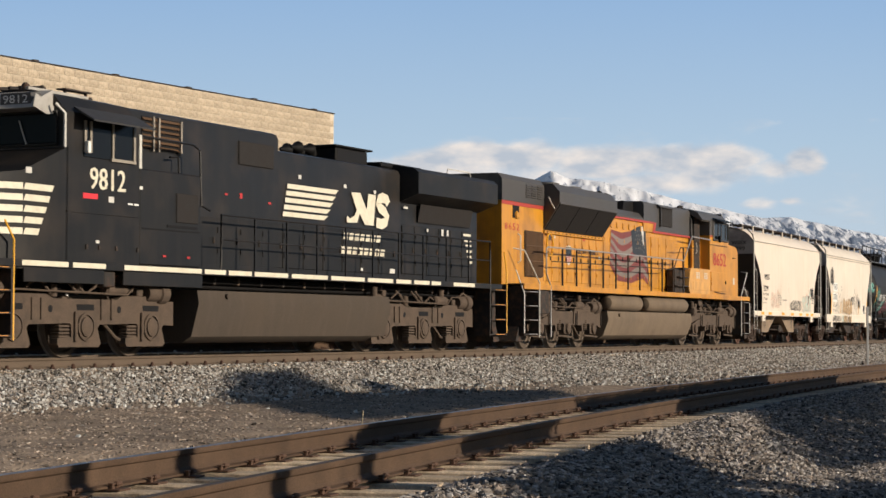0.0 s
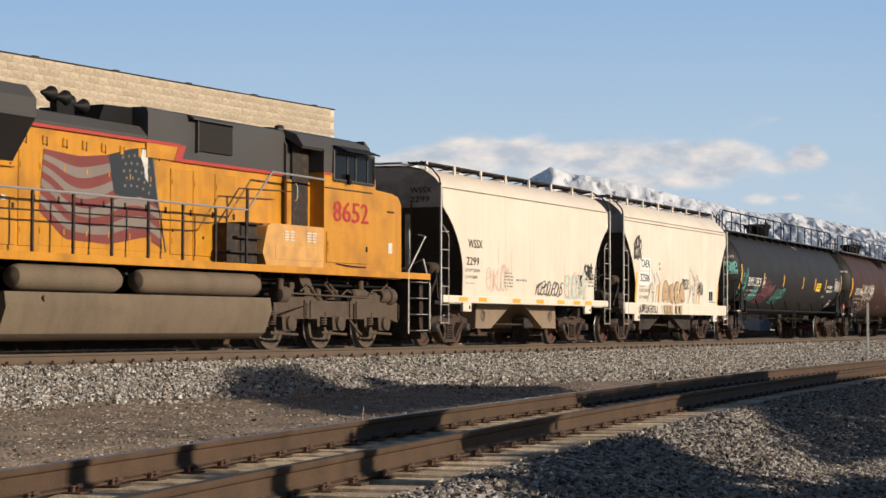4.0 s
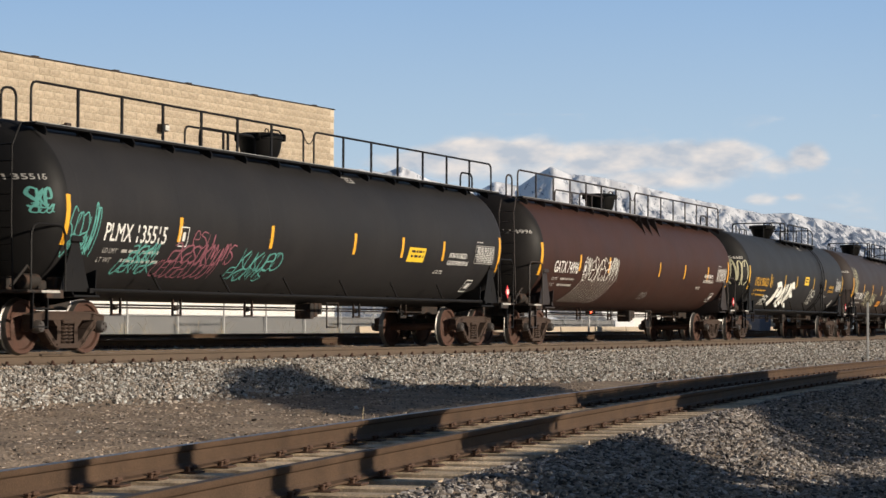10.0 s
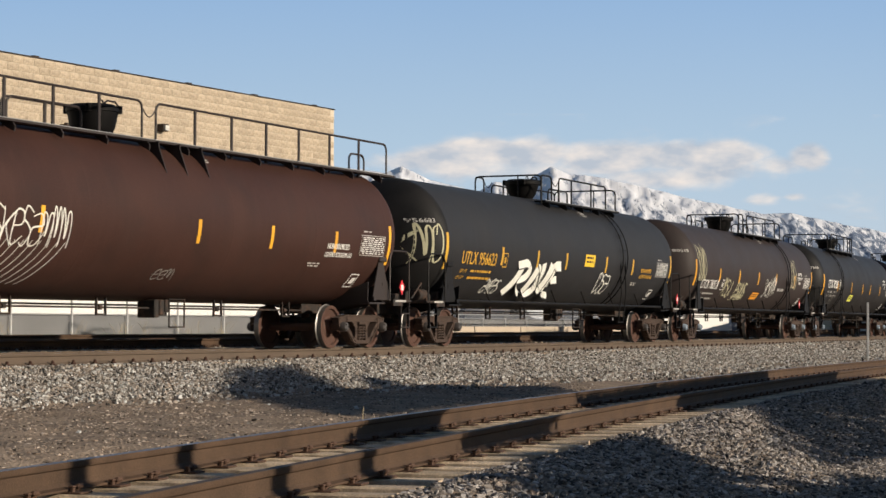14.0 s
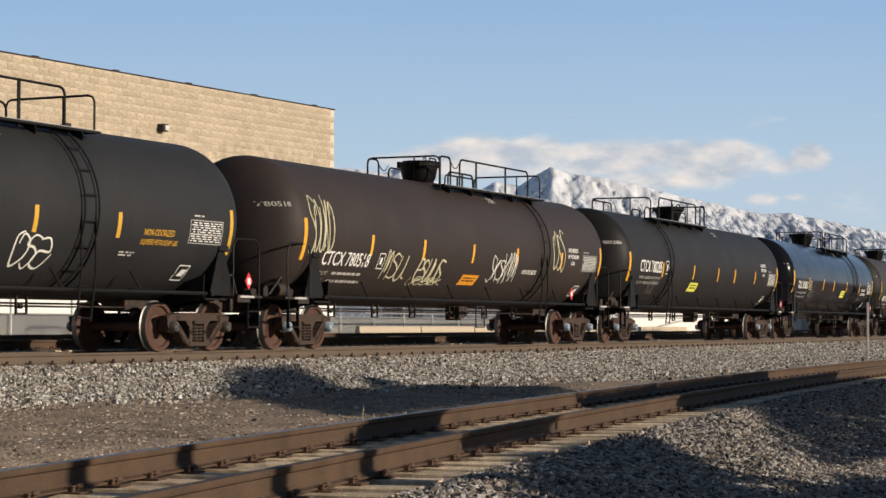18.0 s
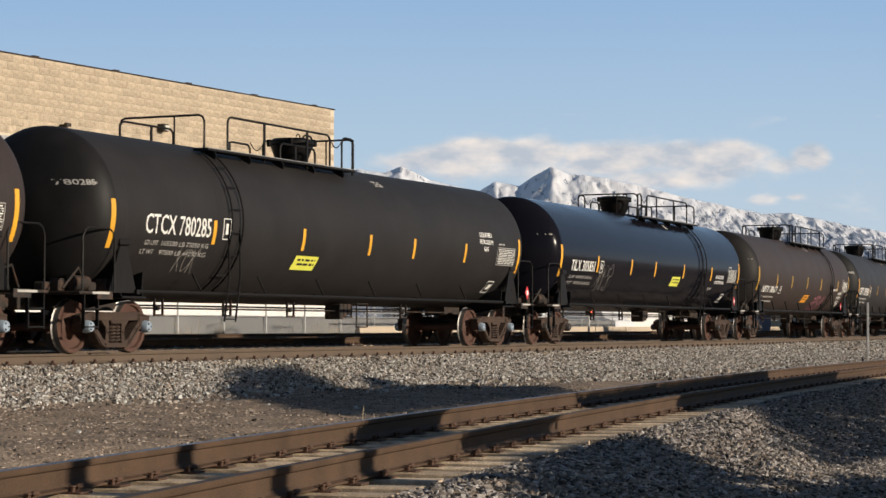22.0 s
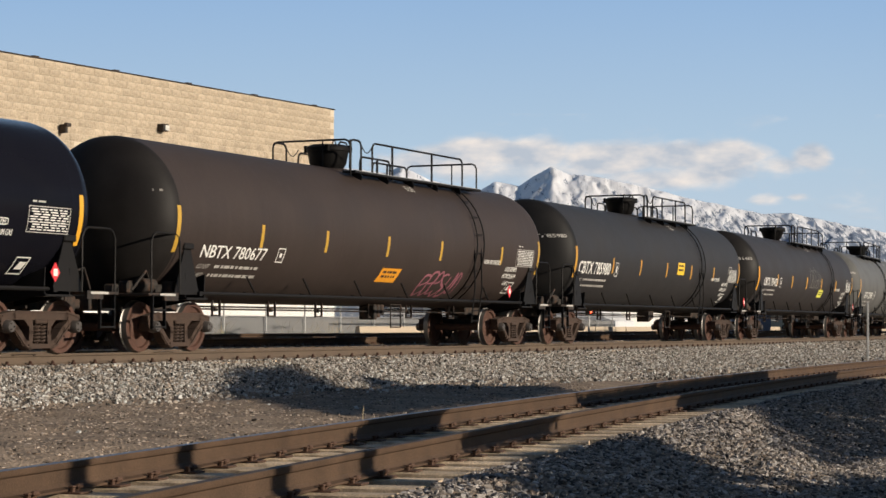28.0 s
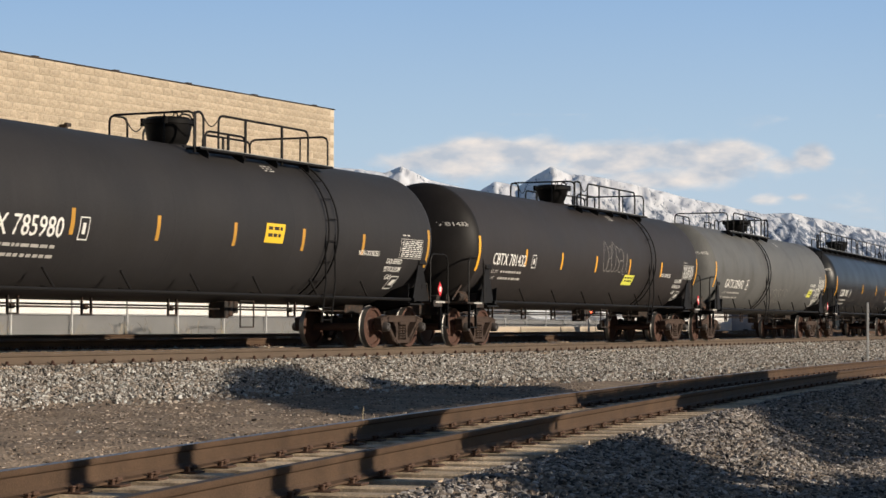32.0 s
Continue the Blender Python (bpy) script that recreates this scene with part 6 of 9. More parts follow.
        for q in range(9):
            c, z = -2.5 + 0.58 * q + r.uniform(-0.1, 0.1), r.uniform(1.12, 1.34)
            if q % 3 == 0:
                eq = Shape().lathe([(-0.12, 0.05), (-0.10, 0.075), (0.10, 0.075), (0.12, 0.04)], "z", (c, side * r.uniform(1.15, 1.27), z), 12)
            elif q % 3 == 1:
                eq = Shape().box(c - 0.09, c + 0.09, side * 1.2 - 0.06, side * 1.2 + 0.06, z - 0.08, z + 0.06, 0.02)
            else:
                eq = Shape().tube([(c - 0.35, side * 1.25, z - 0.1), (c - 0.1, side * 1.28, z + 0.04), (c + 0.2, side * 1.24, z - 0.02), (c + 0.35, side * 1.2, z - 0.2)], 0.022, 6)
            part(("air_filter", "valve_block", "brake_hose")[q % 3], eq, M_LTRUCK, t)
        for c in (-1.5, -1.25, 0.45, 0.75):
            part("frame_rib", Shape().box(c - 0.018, c + 0.018, min(out, out + side * 0.03), max(out, out + side * 0.03), 0.64, 1.0, 0.006), M_LTRUCK, fr)
        part("brake_rod", Shape().tube([(0.55, side * 1.2, 0.62), (0.95, side * 1.22, 0.34), (1.1, side * 1.2, 0.30)], 0.03, 6), M_LTRUCK, t)
    for k in (-1, 0, 1):
        w = part("wheelset", LOCO_WHEELSET, None, t, at=pose(k * gap, 0, LOCO_R))
        ROLLING.setdefault((k * gap, LOCO_R), []).append(w)


def steps(loco, x, rails, rail_paint, z_deck=1.6, edge=M_PALE):
    """A stepwell at each side of an end, with treads and bent grab rails."""
    for y in (-1, 1):
        lo, hi = min(y * 1.10, y * 1.5), max(y * 1.10, y * 1.5)
        sh = Shape()
        sh.box(x - 0.52, x - 0.48, lo, hi, 0.34, z_deck)
        well = part("stepwell", sh, M_STEELDARK, loco)
        part("stepwell_side", Shape().box(x + 0.48, x + 0.52, lo, hi, 0.34, z_deck), M_STEELDARK, well)
        part("stepwell_back", Shape().box(x - 0.47, x + 0.47, min(y * 1.06, y * 1.095), max(y * 1.06, y * 1.095), 0.34, z_deck), M_STEELDARK, well)
        for k in range(4):
            z = 0.36 + 0.36 * k
            tr = part("step_tread", Shape().box(x - 0.475, x + 0.475, lo, hi, z, z + 0.03), M_STEELDARK, well)
            part("step_edge", Shape().box(x - 0.18, x + 0.40, min(y * 1.503, y * 1.515), max(y * 1.503, y * 1.515), z + 0.012, z + 0.028), edge, loco)
        for line in rails:
            part("grab_rail", Shape().tube([(a, y * w, c) for a, w, c in line], 0.018, 6), rail_paint, loco)


def deck_rail(loco, x0, x1, z0, z1, gap, material, dips=()):
    for y in (-1.47, 1.47):
        part("hand_rail", Shape().tube([(x0, y, z0), (x0, y, z1), (x1, y, z1), (x1, y, z0)], 0.021, 6), material, loco)
        part("mid_rail", Shape().tube([(x0, y, (z0 + z1) / 2 + 0.05), (x1, y, (z0 + z1) / 2 + 0.05)], 0.016, 6), material, loco)
        n = round((x1 - x0) / gap)
        for i in range(1, n):
            x = x0 + (x1 - x0) * i / n
            part("stanchion", Shape().box(x - 0.022, x + 0.022, y - 0.015, y + 0.015, z0 - 0.1, z1), material, loco)


def hood(loco, name, x0, x1, half, z0, z1, round_, material, label=""):
    c = round_
    outline = [(-half, z0), (-half, z1 - c), (-half + c * 0.3, z1 - c * 0.3), (-half + c, z1), (half - c, z1), (half - c * 0.3, z1 - c * 0.3), (half, z1 - c), (half, z0)]
    return part(name, Shape().prism(outline, x0, x1, "x"), material, loco, label)


def doors(loco, x0, x1, z0, z1, y, n, material, name="hood_door"):
    w = (x1 - x0) / n
    for i in range(n):
        a, b = x0 + i * w + 0.02, x0 + (i + 1) * w - 0.02
        d = part(name, Shape().box(a, b, -y - 0.022, -y + 0.01, z0, z1, 0.008), material, loco)
        part("door_latch", Shape().box(b - 0.10, b - 0.05, -y - 0.05, -y - 0.02, (z0 + z1) / 2 - 0.06, (z0 + z1) / 2 + 0.06, 0.01), M_STEELDARK, d)
        for z in (z1 - 0.3, z0 + 0.2):
            part("hinge", Shape().box(a + 0.02, a + 0.05, -y - 0.04, -y - 0.02, z, z + 0.1), material, d)


def louvre(loco, x0, x1, z0, z1, y, material, name="louvre", n=7):
    p = part(name, Shape().box(x0, x1, -y - 0.012, -y + 0.01, z0, z1), M_BLACK, loco)
    for i in range(n):
        z = z0 + (z1 - z0) * (i + 0.3) / n
        part("slat", Shape().prism([(-y - 0.05, z), (-y - 0.012, z + 0.05), (-y - 0.012, z)], x0 + 0.02, x1 - 0.02, "x"), material, p)


def patches(loco, name, rects, face, material):
    for q in rects:
        flat_on(loco, name, [q], face, material)


def underbody(loco, x0, x1, zb, zt, trucks, gap, ends, sill0, sill1, sill_mat, open_=False):
    dust = M_DUST2 if open_ else M_DUST
    tank = Shape()
    tank.prism([(-1.42, zt), (-1.46, zt - 0.25), (-1.30, zb + 0.12), (-1.1, zb), (1.1, zb), (1.30, zb + 0.12), (1.46, zt - 0.25), (1.42, zt)], x0, x1, "x")
    part("fuel_tank", tank, dust, loco, "brown dust coated fuel tank")
    part("filler_cap", Shape().lathe([(-1.49, 0.05), (-1.4, 0.05)], "y", (x0 + 1.0, 0, zt - 0.1), 12), dust, loco)
    # the beam's black stands in for the shade under the deck
    part("frame_beam", Shape().box(-ends + 0.5, ends - 0.5, -0.55, 0.55, min(1.1, zt - 0.03), sill0 + 0.02, 0.03), M_BLACK, loco)
    part("deck", Shape().box(-ends + 0.55, ends - 0.55, -1.5, 1.5, sill1 - 0.03, sill1, 0.005), M_STEELDARK, loco)
    for y in (-1, 1):
        part("side_sill", Shape().box(-ends + 0.6, ends - 0.6, min(y * 1.46, y * 1.51), max(y * 1.46, y * 1.51), sill0, sill1, 0.006), sill_mat, loco)
        for k in range(22):
            q = -ends + 2.0 + (2 * ends - 4) * k / 21
            part("cable_clamp", Shape().box(q - 0.04, q + 0.04, min(y * 1.00, y * 1.12), max(y * 1.00, y * 1.12), sill0 - 0.16, sill0 - 0.01, 0.015), M_STEELDARK if k % 3 else M_LTRUCK, loco)
        # pipes are coloured black for the shade they hang in
        for dy, dz, r in ((1.08, 0.09, 0.035), (1.02, 0.19, 0.03)):
            part("deck_pipe", Shape().tube([(-ends + 1.2, y * dy, sill0 - dz), (0, y * dy, sill0 - dz - 0.02), (ends - 1.2, y * dy, sill0 - dz)], r, 6), M_BLACK, loco)
    for e, x in zip((-1, 1), trucks):
        loco_truck(loco, x, gap, open_)
        pl = Shape().prism([(0.35, 0.22), (0.0, 0.18), (-0.1, 0.55), (-0.1, 1.55), (0.08, 1.55), (0.12, 0.6)], -1.35, 1.35, "y")
        part("pilot_plate", pl, M_STEELDARK, loco, at=pose(e * (ends - 0.75), 0, 0, 0, 0, 0 if e > 0 else 180))
        coupler(loco, e * ends, e, 0.87)


def black_locomotive():
    b = thing("locomotive", "black diesel locomotive with cream stripes and a wide cab", "locomotive", "locomotives of the train")
    underbody(b, -3.3, 4.55, 0.23, 1.20, (-6.57, 6.62), 1.985, 11.15, 1.48, 1.60, M_NSB)
    for x, w in ((-8.67, 1.25), (-7.3, 0.95), (-5.8, 2.5), (-3.2, 0.75), (-2.35, 0.85), (-1.4, 1.3), (0.05, 1.5), (1.7, 1.5), (3.35, 1.2), (4.7, 0.75), (5.6, 0.8), (6.5, 0.5), (7.7, 1.2)):
        flat_on(b, "sill_stripe", [(x, x + w, 1.50, 1.585)], plane(1.515), M_CREAM)
    for x0, x1 in ((-8.6, -6.38), (-5.8, -3.25)):
        part("side_skirt", Shape().box(x0, x1, -1.505, -1.46, 1.24, 1.475, 0.006), M_NSB, b)
    part("skirt_bracket", Shape().box(-6.28, -5.95, -1.44, -1.3, 1.2, 1.47, 0.02), M_STEELDARK, b)
    # wide nose with cut-away front corners, and the cab behind it
    plan = [(-7.4, -1.48), (-8.62, -1.48), (-9.75, -0.95), (-9.95, -0.6), (-9.95, 0.6), (-9.75, 0.95), (-8.62, 1.48), (-7.4, 1.48)]
    top = [3.50, 3.02, 2.86, 2.84, 2.84, 2.86, 3.02, 3.50]
    nose = Shape()
    for (x, y), z in zip(plan, top):
        nose.v += [(x, y, 1.45), (x, y, z)]
    n = len(plan)
    for i in range(n):
        j = (i + 1) % n
        nose.f.append((2 * i, 2 * i + 1, 2 * j + 1, 2 * j))
        nose.m.append(0)
    nose.f += [(1, 15, 13, 3), (3, 13, 11, 5), (5, 11, 9, 7)]
    nose.m += [0, 0, 0]
    part("nose", nose, M_NSB, b)
    cab = Shape().prism([(-1.48, 1.6), (-1.48, 4.08), (-1.22, 4.36), (-0.8, 4.46), (0.8, 4.46), (1.22, 4.36), (1.48, 4.08), (1.48, 1.6)], -7.46, -5.30, "x")
    part("cab", cab, M_NSB, b)
    part("cab_roof_front", Shape().prism([(-8.0, 4.10), (-7.9, 4.24), (-7.46, 4.44), (-7.46, 4.10)], -1.2, 1.2, "y"), M_BROW, b, "pale sloping brow over the windshield")
    part("brow_side", Shape().prism([(-8.02, 4.12), (-7.96, 4.34), (-7.44, 4.16), (-7.46, 4.04), (-7.66, 4.02)], -1.225, -1.205, "y"), M_BROW, b)
    part("roof_gutter", Shape().box(-7.75, -6.05, -0.92, -0.86, 4.44, 4.485), M_BROW, b)
    for x in (-7.6, -7.15):
        part("roof_beacon", Shape().lathe([(4.44, 0.07), (4.53, 0.07), (4.57, 0.03)], "z", (x, -0.75, 0), 12), M_STEELDARK, b)
    part("roof_rack", Shape().box(-6.75, -6.0, -0.95, -0.75, 4.54, 4.565).box(-6.7, -6.66, -0.9, -0.86, 4.44, 4.55).box(-6.1, -6.06, -0.9, -0.86, 4.44, 4.55), M_STEELDARK, b)
    for k in range(5):
        z0, e = 2.715 - 0.18 * k, -7.82 - 0.093 * k
        flat_on(b, "nose_stripe", [(-8.61, e - 0.03, z0, z0 + 0.105, 0.05)], plane(1.484), M_CREAM)
        sh = Shape()
        for f in (0.0, 0.97):
            x, y = -8.62 + f * -1.13 - 0.003, -1.488 + f * 0.53
            sh.v += [(x, y, z0), (x, y, z0 + 0.105)]
        sh.f.append((0, 1, 3, 2))
        sh.m.append(0)
        part("nose_stripe", sh, M_CREAM, b, fix=False)
    patches(b, "white_notice", [(-8.56, -8.40, 2.98, 3.08)], plane(1.484), M_PALE)
    for y0, y1 in ((-1.30, -0.1), (0.1, 1.30)):
        ws = part("windshield", Shape().box(-7.485, -7.455, y0, y1, 3.56, 4.06, 0.012), M_GLASS, b)
        part("windshield_frame", Shape().tube([(-7.485, y0, 3.54), (-7.485, y0, 4.08), (-7.485, y1, 4.08), (-7.485, y1, 3.54), (-7.485, y0, 3.54)], 0.022, 6), M_NSB, ws)
        part("wiper", Shape().tube([(-7.50, (y0 + y1) / 2, 3.55), (-7.52, (y0 + y1) / 2 + 0.14, 3.95)], 0.012, 5), M_PALE, ws)
    part("corner_post", Shape().tube([(-7.49, -1.47, 3.48), (-7.49, -1.47, 4.04), (-7.6, -1.36, 4.2)], 0.028, 6), M_PALE, b)
    part("number_board", Shape().box(-7.95, -7.62, -1.12, -0.5, 4.16, 4.36, 0.01), M_UPG, b)
    me, co = font_mesh("9812", 0.14, M_WHITE, 0.0)
    co[:, 0] *= 0.5 / max(co[:, 0].max(), 1e-6)
    out = np.stack([np.full(len(co), -7.954), -0.56 - co[:, 0], 4.19 + co[:, 1]], -1)
    me.vertices.foreach_set("co", out.reshape(-1).astype(np.float32))
    part("lettering", me, None, b)
    wf = part("side_window", Shape().box(-6.98, -5.48, -1.495, -1.47, 3.36, 4.0, 0.01), M_GLASS, b)
    part("window_sill", Shape().box(-6.2, -5.46, -1.52, -1.49, 3.34, 3.39), M_WFRAME, wf)
    for x, w in ((-6.96, 0.03), (-6.80, 0.03), (-6.15, 0.025), (-5.50, 0.03)):
        part("window_bar", Shape().box(x - w, x + w, -1.515, -1.49, 3.36 if x > -6.5 else 3.44, 3.97), M_WFRAME, wf)
    part("sun_shade", Shape().prism([(-1.47, 4.18), (-1.88, 3.95), (-1.88, 3.92), (-1.47, 4.13)], -7.25, -5.42, "x"), M_AWN, b, "weathered dark awning")
    part("window_mirror", Shape().box(-7.0, -6.92, -1.60, -1.52, 3.42, 3.62, 0.01), M_WHITE, b)
    part("cab_post", Shape().box(-5.33, -5.25, -1.50, -1.44, 3.28, 3.88, 0.01), M_PALE, b)
    hz = Shape().box(-7.1, -6.3, -0.4, 0.4, 4.44, 4.52, 0.02)
    for k in range(3):
        hz.lathe([(-0.3, 0.03), (0.0, 0.055), (0.28, 0.09)], "x", (-6.8, -0.25 + 0.22 * k, 4.57), 14)
    part("air_horn", hz, M_STEELDARK, b)
    part("roof_antenna", Shape().box(-6.1, -5.6, -0.7, -0.2, 4.44, 4.53, 0.02), M_STEELDARK, b)
    text_on(b, "9812", -6.80, 2.84, 0.38, 1.07, plane(1.48), M_CREAM, 0.035)
    patches(b, "red_notice", [(-6.98, -6.56, 2.67, 2.76)], plane(1.48), M_RED)
    patches(b, "white_notice", [(-6.24, -6.08, 2.64, 2.74), (-5.3, -5.2, 2.92, 2.98), (-6.6, -6.5, 1.93, 1.98)], plane(1.48), M_PALE)
    small_print(b, -5.68, -5.32, 2.60, 2.66, 1, plane(1.48), M_WHITE, 3)
    part("drip_strip", Shape().box(-7.45, -5.32, -1.495, -1.475, 2.42, 2.445), M_NSB, b)
    part("handle_row", Shape().box(-6.9, -6.84, -1.50, -1.475, 1.82, 1.9), M_STEELDARK, b)
    for x in (-6.5, -6.0, -5.35):
        part("latch", Shape().box(x - 0.03, x + 0.03, -1.50, -1.475, 1.82, 1.9), M_STEELDARK, b)
    # equipment cabinet behind the cab, then the long hood
    hood(b, "aux_cabinet", -5.29, 0.30, 1.05, 1.6, 4.42, 0.14, M_NSB)
    part("left_cabinet", Shape().box(-5.28, -3.26, -1.47, -1.0, 1.6, 3.30, 0.03), M_NSB, b)
    louvre(b, -4.62, -3.36, 3.70, 4.30, 1.05, M_SLAT, "blower_grille", 6)
    for x in (-4.30, -4.12, -3.38):
        part("grille_frame", Shape().box(x - 0.022, x + 0.022, -1.12, -1.05, 3.68, 4.3), M_WFRAME, b)
    part("side_grille", Shape().box(-1.25, 0.08, -1.08, -1.04, 3.68, 4.14, 0.01), M_GRILL, b)
    part("lower_grille", Shape().box(-4.1, -3.38, -1.49, -1.46, 2.40, 2.93, 0.01), M_GRILL, b)
    part("vent_slot", Shape().box(-4.4, -3.4, -1.482, -1.465, 2.30, 2.345), M_BLACK, b)
    part("cabinet_seam", Shape().box(-5.2, -3.3, -1.482, -1.468, 2.24, 2.26), M_BLACK, b)
    part("roof_rail", Shape().tube([(-5.25, -1.47, 3.86), (-3.5, -1.45, 3.85), (-3.28, -1.45, 3.76), (-3.22, -1.45, 2.75), (-2.95, -1.47, 2.68)], 0.022, 6), M_NSB, b)
    part("grab_iron", Shape().tube([(-3.9, -1.2, 3.6), (-3.62, -1.2, 3.62), (-3.6, -1.2, 3.3)], 0.02, 6), M_BLACK, b)
    hood(b, "engine_hood", 0.30, 5.9, 1.03, 1.6, 4.10, 0.14, M_NSB)
    doors(b, -2.9, 5.6, 1.72, 2.62, 1.03, 10, M_NSB)
    for k in range(5):
        part("horn_bell", Shape().lathe([(-0.22, 0.03), (-0.1, 0.06), (0.02, 0.11), (0.08, 0.15), (0.10, 0.15), (0.10, 0.03)], "x", (2.42 + 0.26 * k, -0.12 * (k % 2), 4.30 + 0.06 * (k % 2)), 14), M_DOME, b)
    part("horn_manifold", Shape().box(2.15, 3.5, -0.1, 0.1, 4.10, 4.22, 0.03), M_DOME, b)
    part("exhaust_box", Shape().box(3.72, 5.2, -0.55, 0.55, 4.08, 4.46, 0.04), M_BLACK, b)
    part("exhaust_lid", Shape().box(3.60, 5.35, -0.6, 0.6, 4.46, 4.50, 0.01), M_BLACK, b)
    part("roof_hatch", Shape().box(5.3, 7.4, -0.85, 0.85, 4.12, 4.24, 0.03), M_BLACK, b)
    wing = Shape().prism([(-0.95, 3.34), (-1.06, 3.38), (-1.50, 3.55), (-1.50, 4.02), (-1.40, 4.12), (-0.9, 4.2), (0.9, 4.2), (1.40, 4.12), (1.50, 4.02), (1.50, 3.55), (1.06, 3.38), (0.95, 3.34)], 5.85, 10.3, "x")
    part("radiator_wing", wing, M_NSB, b)
    part("wing_rail", Shape().tube([(8.0, -1.2, 4.16), (8.05, -1.2, 4.26), (9.3, -1.2, 4.26), (9.35, -1.2, 4.16)], 0.014, 5), M_PALE, b)
    hood(b, "radiator_hood", 5.9, 10.2, 0.98, 1.6, 3.8, 0.05, M_NSB)
    part("radiator_screen", Shape().prism([(-0.99, 2.95), (-1.02, 2.95), (-1.10, 3.36), (-1.06, 3.37)], 6.8, 9.7, "x"), M_GRILL, b)
    doors(b, 6.0, 9.9, 1.75, 2.85, 0.99, 6, M_NSB)
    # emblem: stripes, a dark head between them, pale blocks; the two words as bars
    f = plane(1.055)
    for k in range(5):
        q = k / 4
        z = 2.765 + 0.143 * k
        shape_on(b, "emblem_stripe", [(0.48 + 0.17 * q, z), (2.22 + 0.50 * q, z), (2.40 + 0.45 * q, z + 0.095), (0.50 + 0.17 * q, z + 0.095)], f, M_CREAM)
    shape_on(b, "emblem_block", [(3.44, 3.43), (3.86, 3.44), (4.16, 3.10), (4.24, 3.44), (4.60, 3.44), (4.50, 2.76), (4.08, 2.76), (3.80, 3.02), (3.66, 3.10)], f, M_CREAM, 0.008)
    shape_on(b, "emblem_block", [(3.72, 3.10), (3.86, 3.05), (3.72, 2.79), (3.23, 2.77), (3.25, 2.92), (3.38, 2.86), (3.58, 2.93)], f, M_CREAM, 0.009)
    stroke_on(b, "emblem_curl", [(5.20, 3.27), (5.12, 3.37), (4.95, 3.40), (4.76, 3.36), (4.70, 3.26), (4.80, 3.17), (5.02, 3.09), (5.14, 2.99), (5.08, 2.87), (4.88, 2.81), (4.62, 2.84)], 0.225, f, M_CREAM, 0.012)
    for z, h, x0, x1, n in ((2.40, 0.15, 3.08, 4.88, 7), (2.10, 0.155, 2.98, 5.08, 8)):
        w = (x1 - x0) / n
        for k in range(n):
            flat_on(b, "word_bar", [(x0 + k * w, x0 + k * w + 0.74 * w, z, z + h, 0.04)], f, M_CREAM)
    patches(b, "white_notice", [(1.12, 1.24, 3.56, 3.64), (3.1, 3.22, 3.50, 3.58), (4.5, 4.62, 3.46, 3.54), (6.0, 6.2, 3.22, 3.27), (7.2, 7.3, 2.75, 2.82), (8.0, 8.12, 2.66, 2.84), (8.3, 8.4, 2.70, 2.84), (3.9, 4.0, 1.76, 1.82), (5.3, 5.55, 1.74, 1.84)], f, M_PALE)
    patches(b, "red_notice", [(-1.75, -1.65, 3.05, 3.09), (-1.2, -1.1, 3.02, 3.12), (-0.1, 0.02, 2.97, 3.01)], f, M_NUMR)
    patches(b, "red_notice", [(-4.55, -4.45, 1.76, 1.80), (-3.75, -3.65, 1.76, 1.80)], plane(1.48), M_NUMR)
    for k in range(6):
        flat_on(b, "end_stripe", [(9.32 + 0.06 * k, 9.75 + 0.02 * k, 2.74 - 0.13 * k, 2.80 - 0.13 * k)], plane(1.02), M_CREAM)
    deck_rail(b, -2.55, 9.9, 1.6, 2.62, 1.28, M_NSB)
    steps(b, 10.35, [[(10.86, 1.5, 0.4), (10.86, 1.5, 1.9), (10.7, 1.5, 2.4)]], M_TAPE, edge=M_STEPOR)
    part("end_hand_rail", Shape().tube([(9.85, -1.5, 0.5), (9.85, -1.5, 2.4)], 0.02, 6), M_NSB, b)
    steps(b, -9.4, [[(-8.86, 1.5, 0.3), (-8.86, 1.5, 1.9), (-9.1, 1.5, 2.2)]], M_TAPE, edge=M_STEPOR)
    return b


def mural_point(u, v):
    """A point of the flag on the hood side: u from its hoist, v from its lower hem."""
    foot = np.interp(u, (0, 0.2, 0.55, 0.85, 1), (2.37, 1.93, 1.89, 2.06, 1.86))
    head = np.interp(u, (0, 0.3, 0.55, 0.8, 1), (3.41, 3.36, 3.44, 3.62, 3.68))
    x0, x1 = -2.87 + 0.12 * v, 0.80 - 0.32 * v
    wave = 0.09 * math.sin(u * 9.5 + 0.8 + v) * math.sin(math.pi * min(max(v, 0), 1))
    return x0 + (x1 - x0) * u, float(foot + (head - foot) * v + wave)


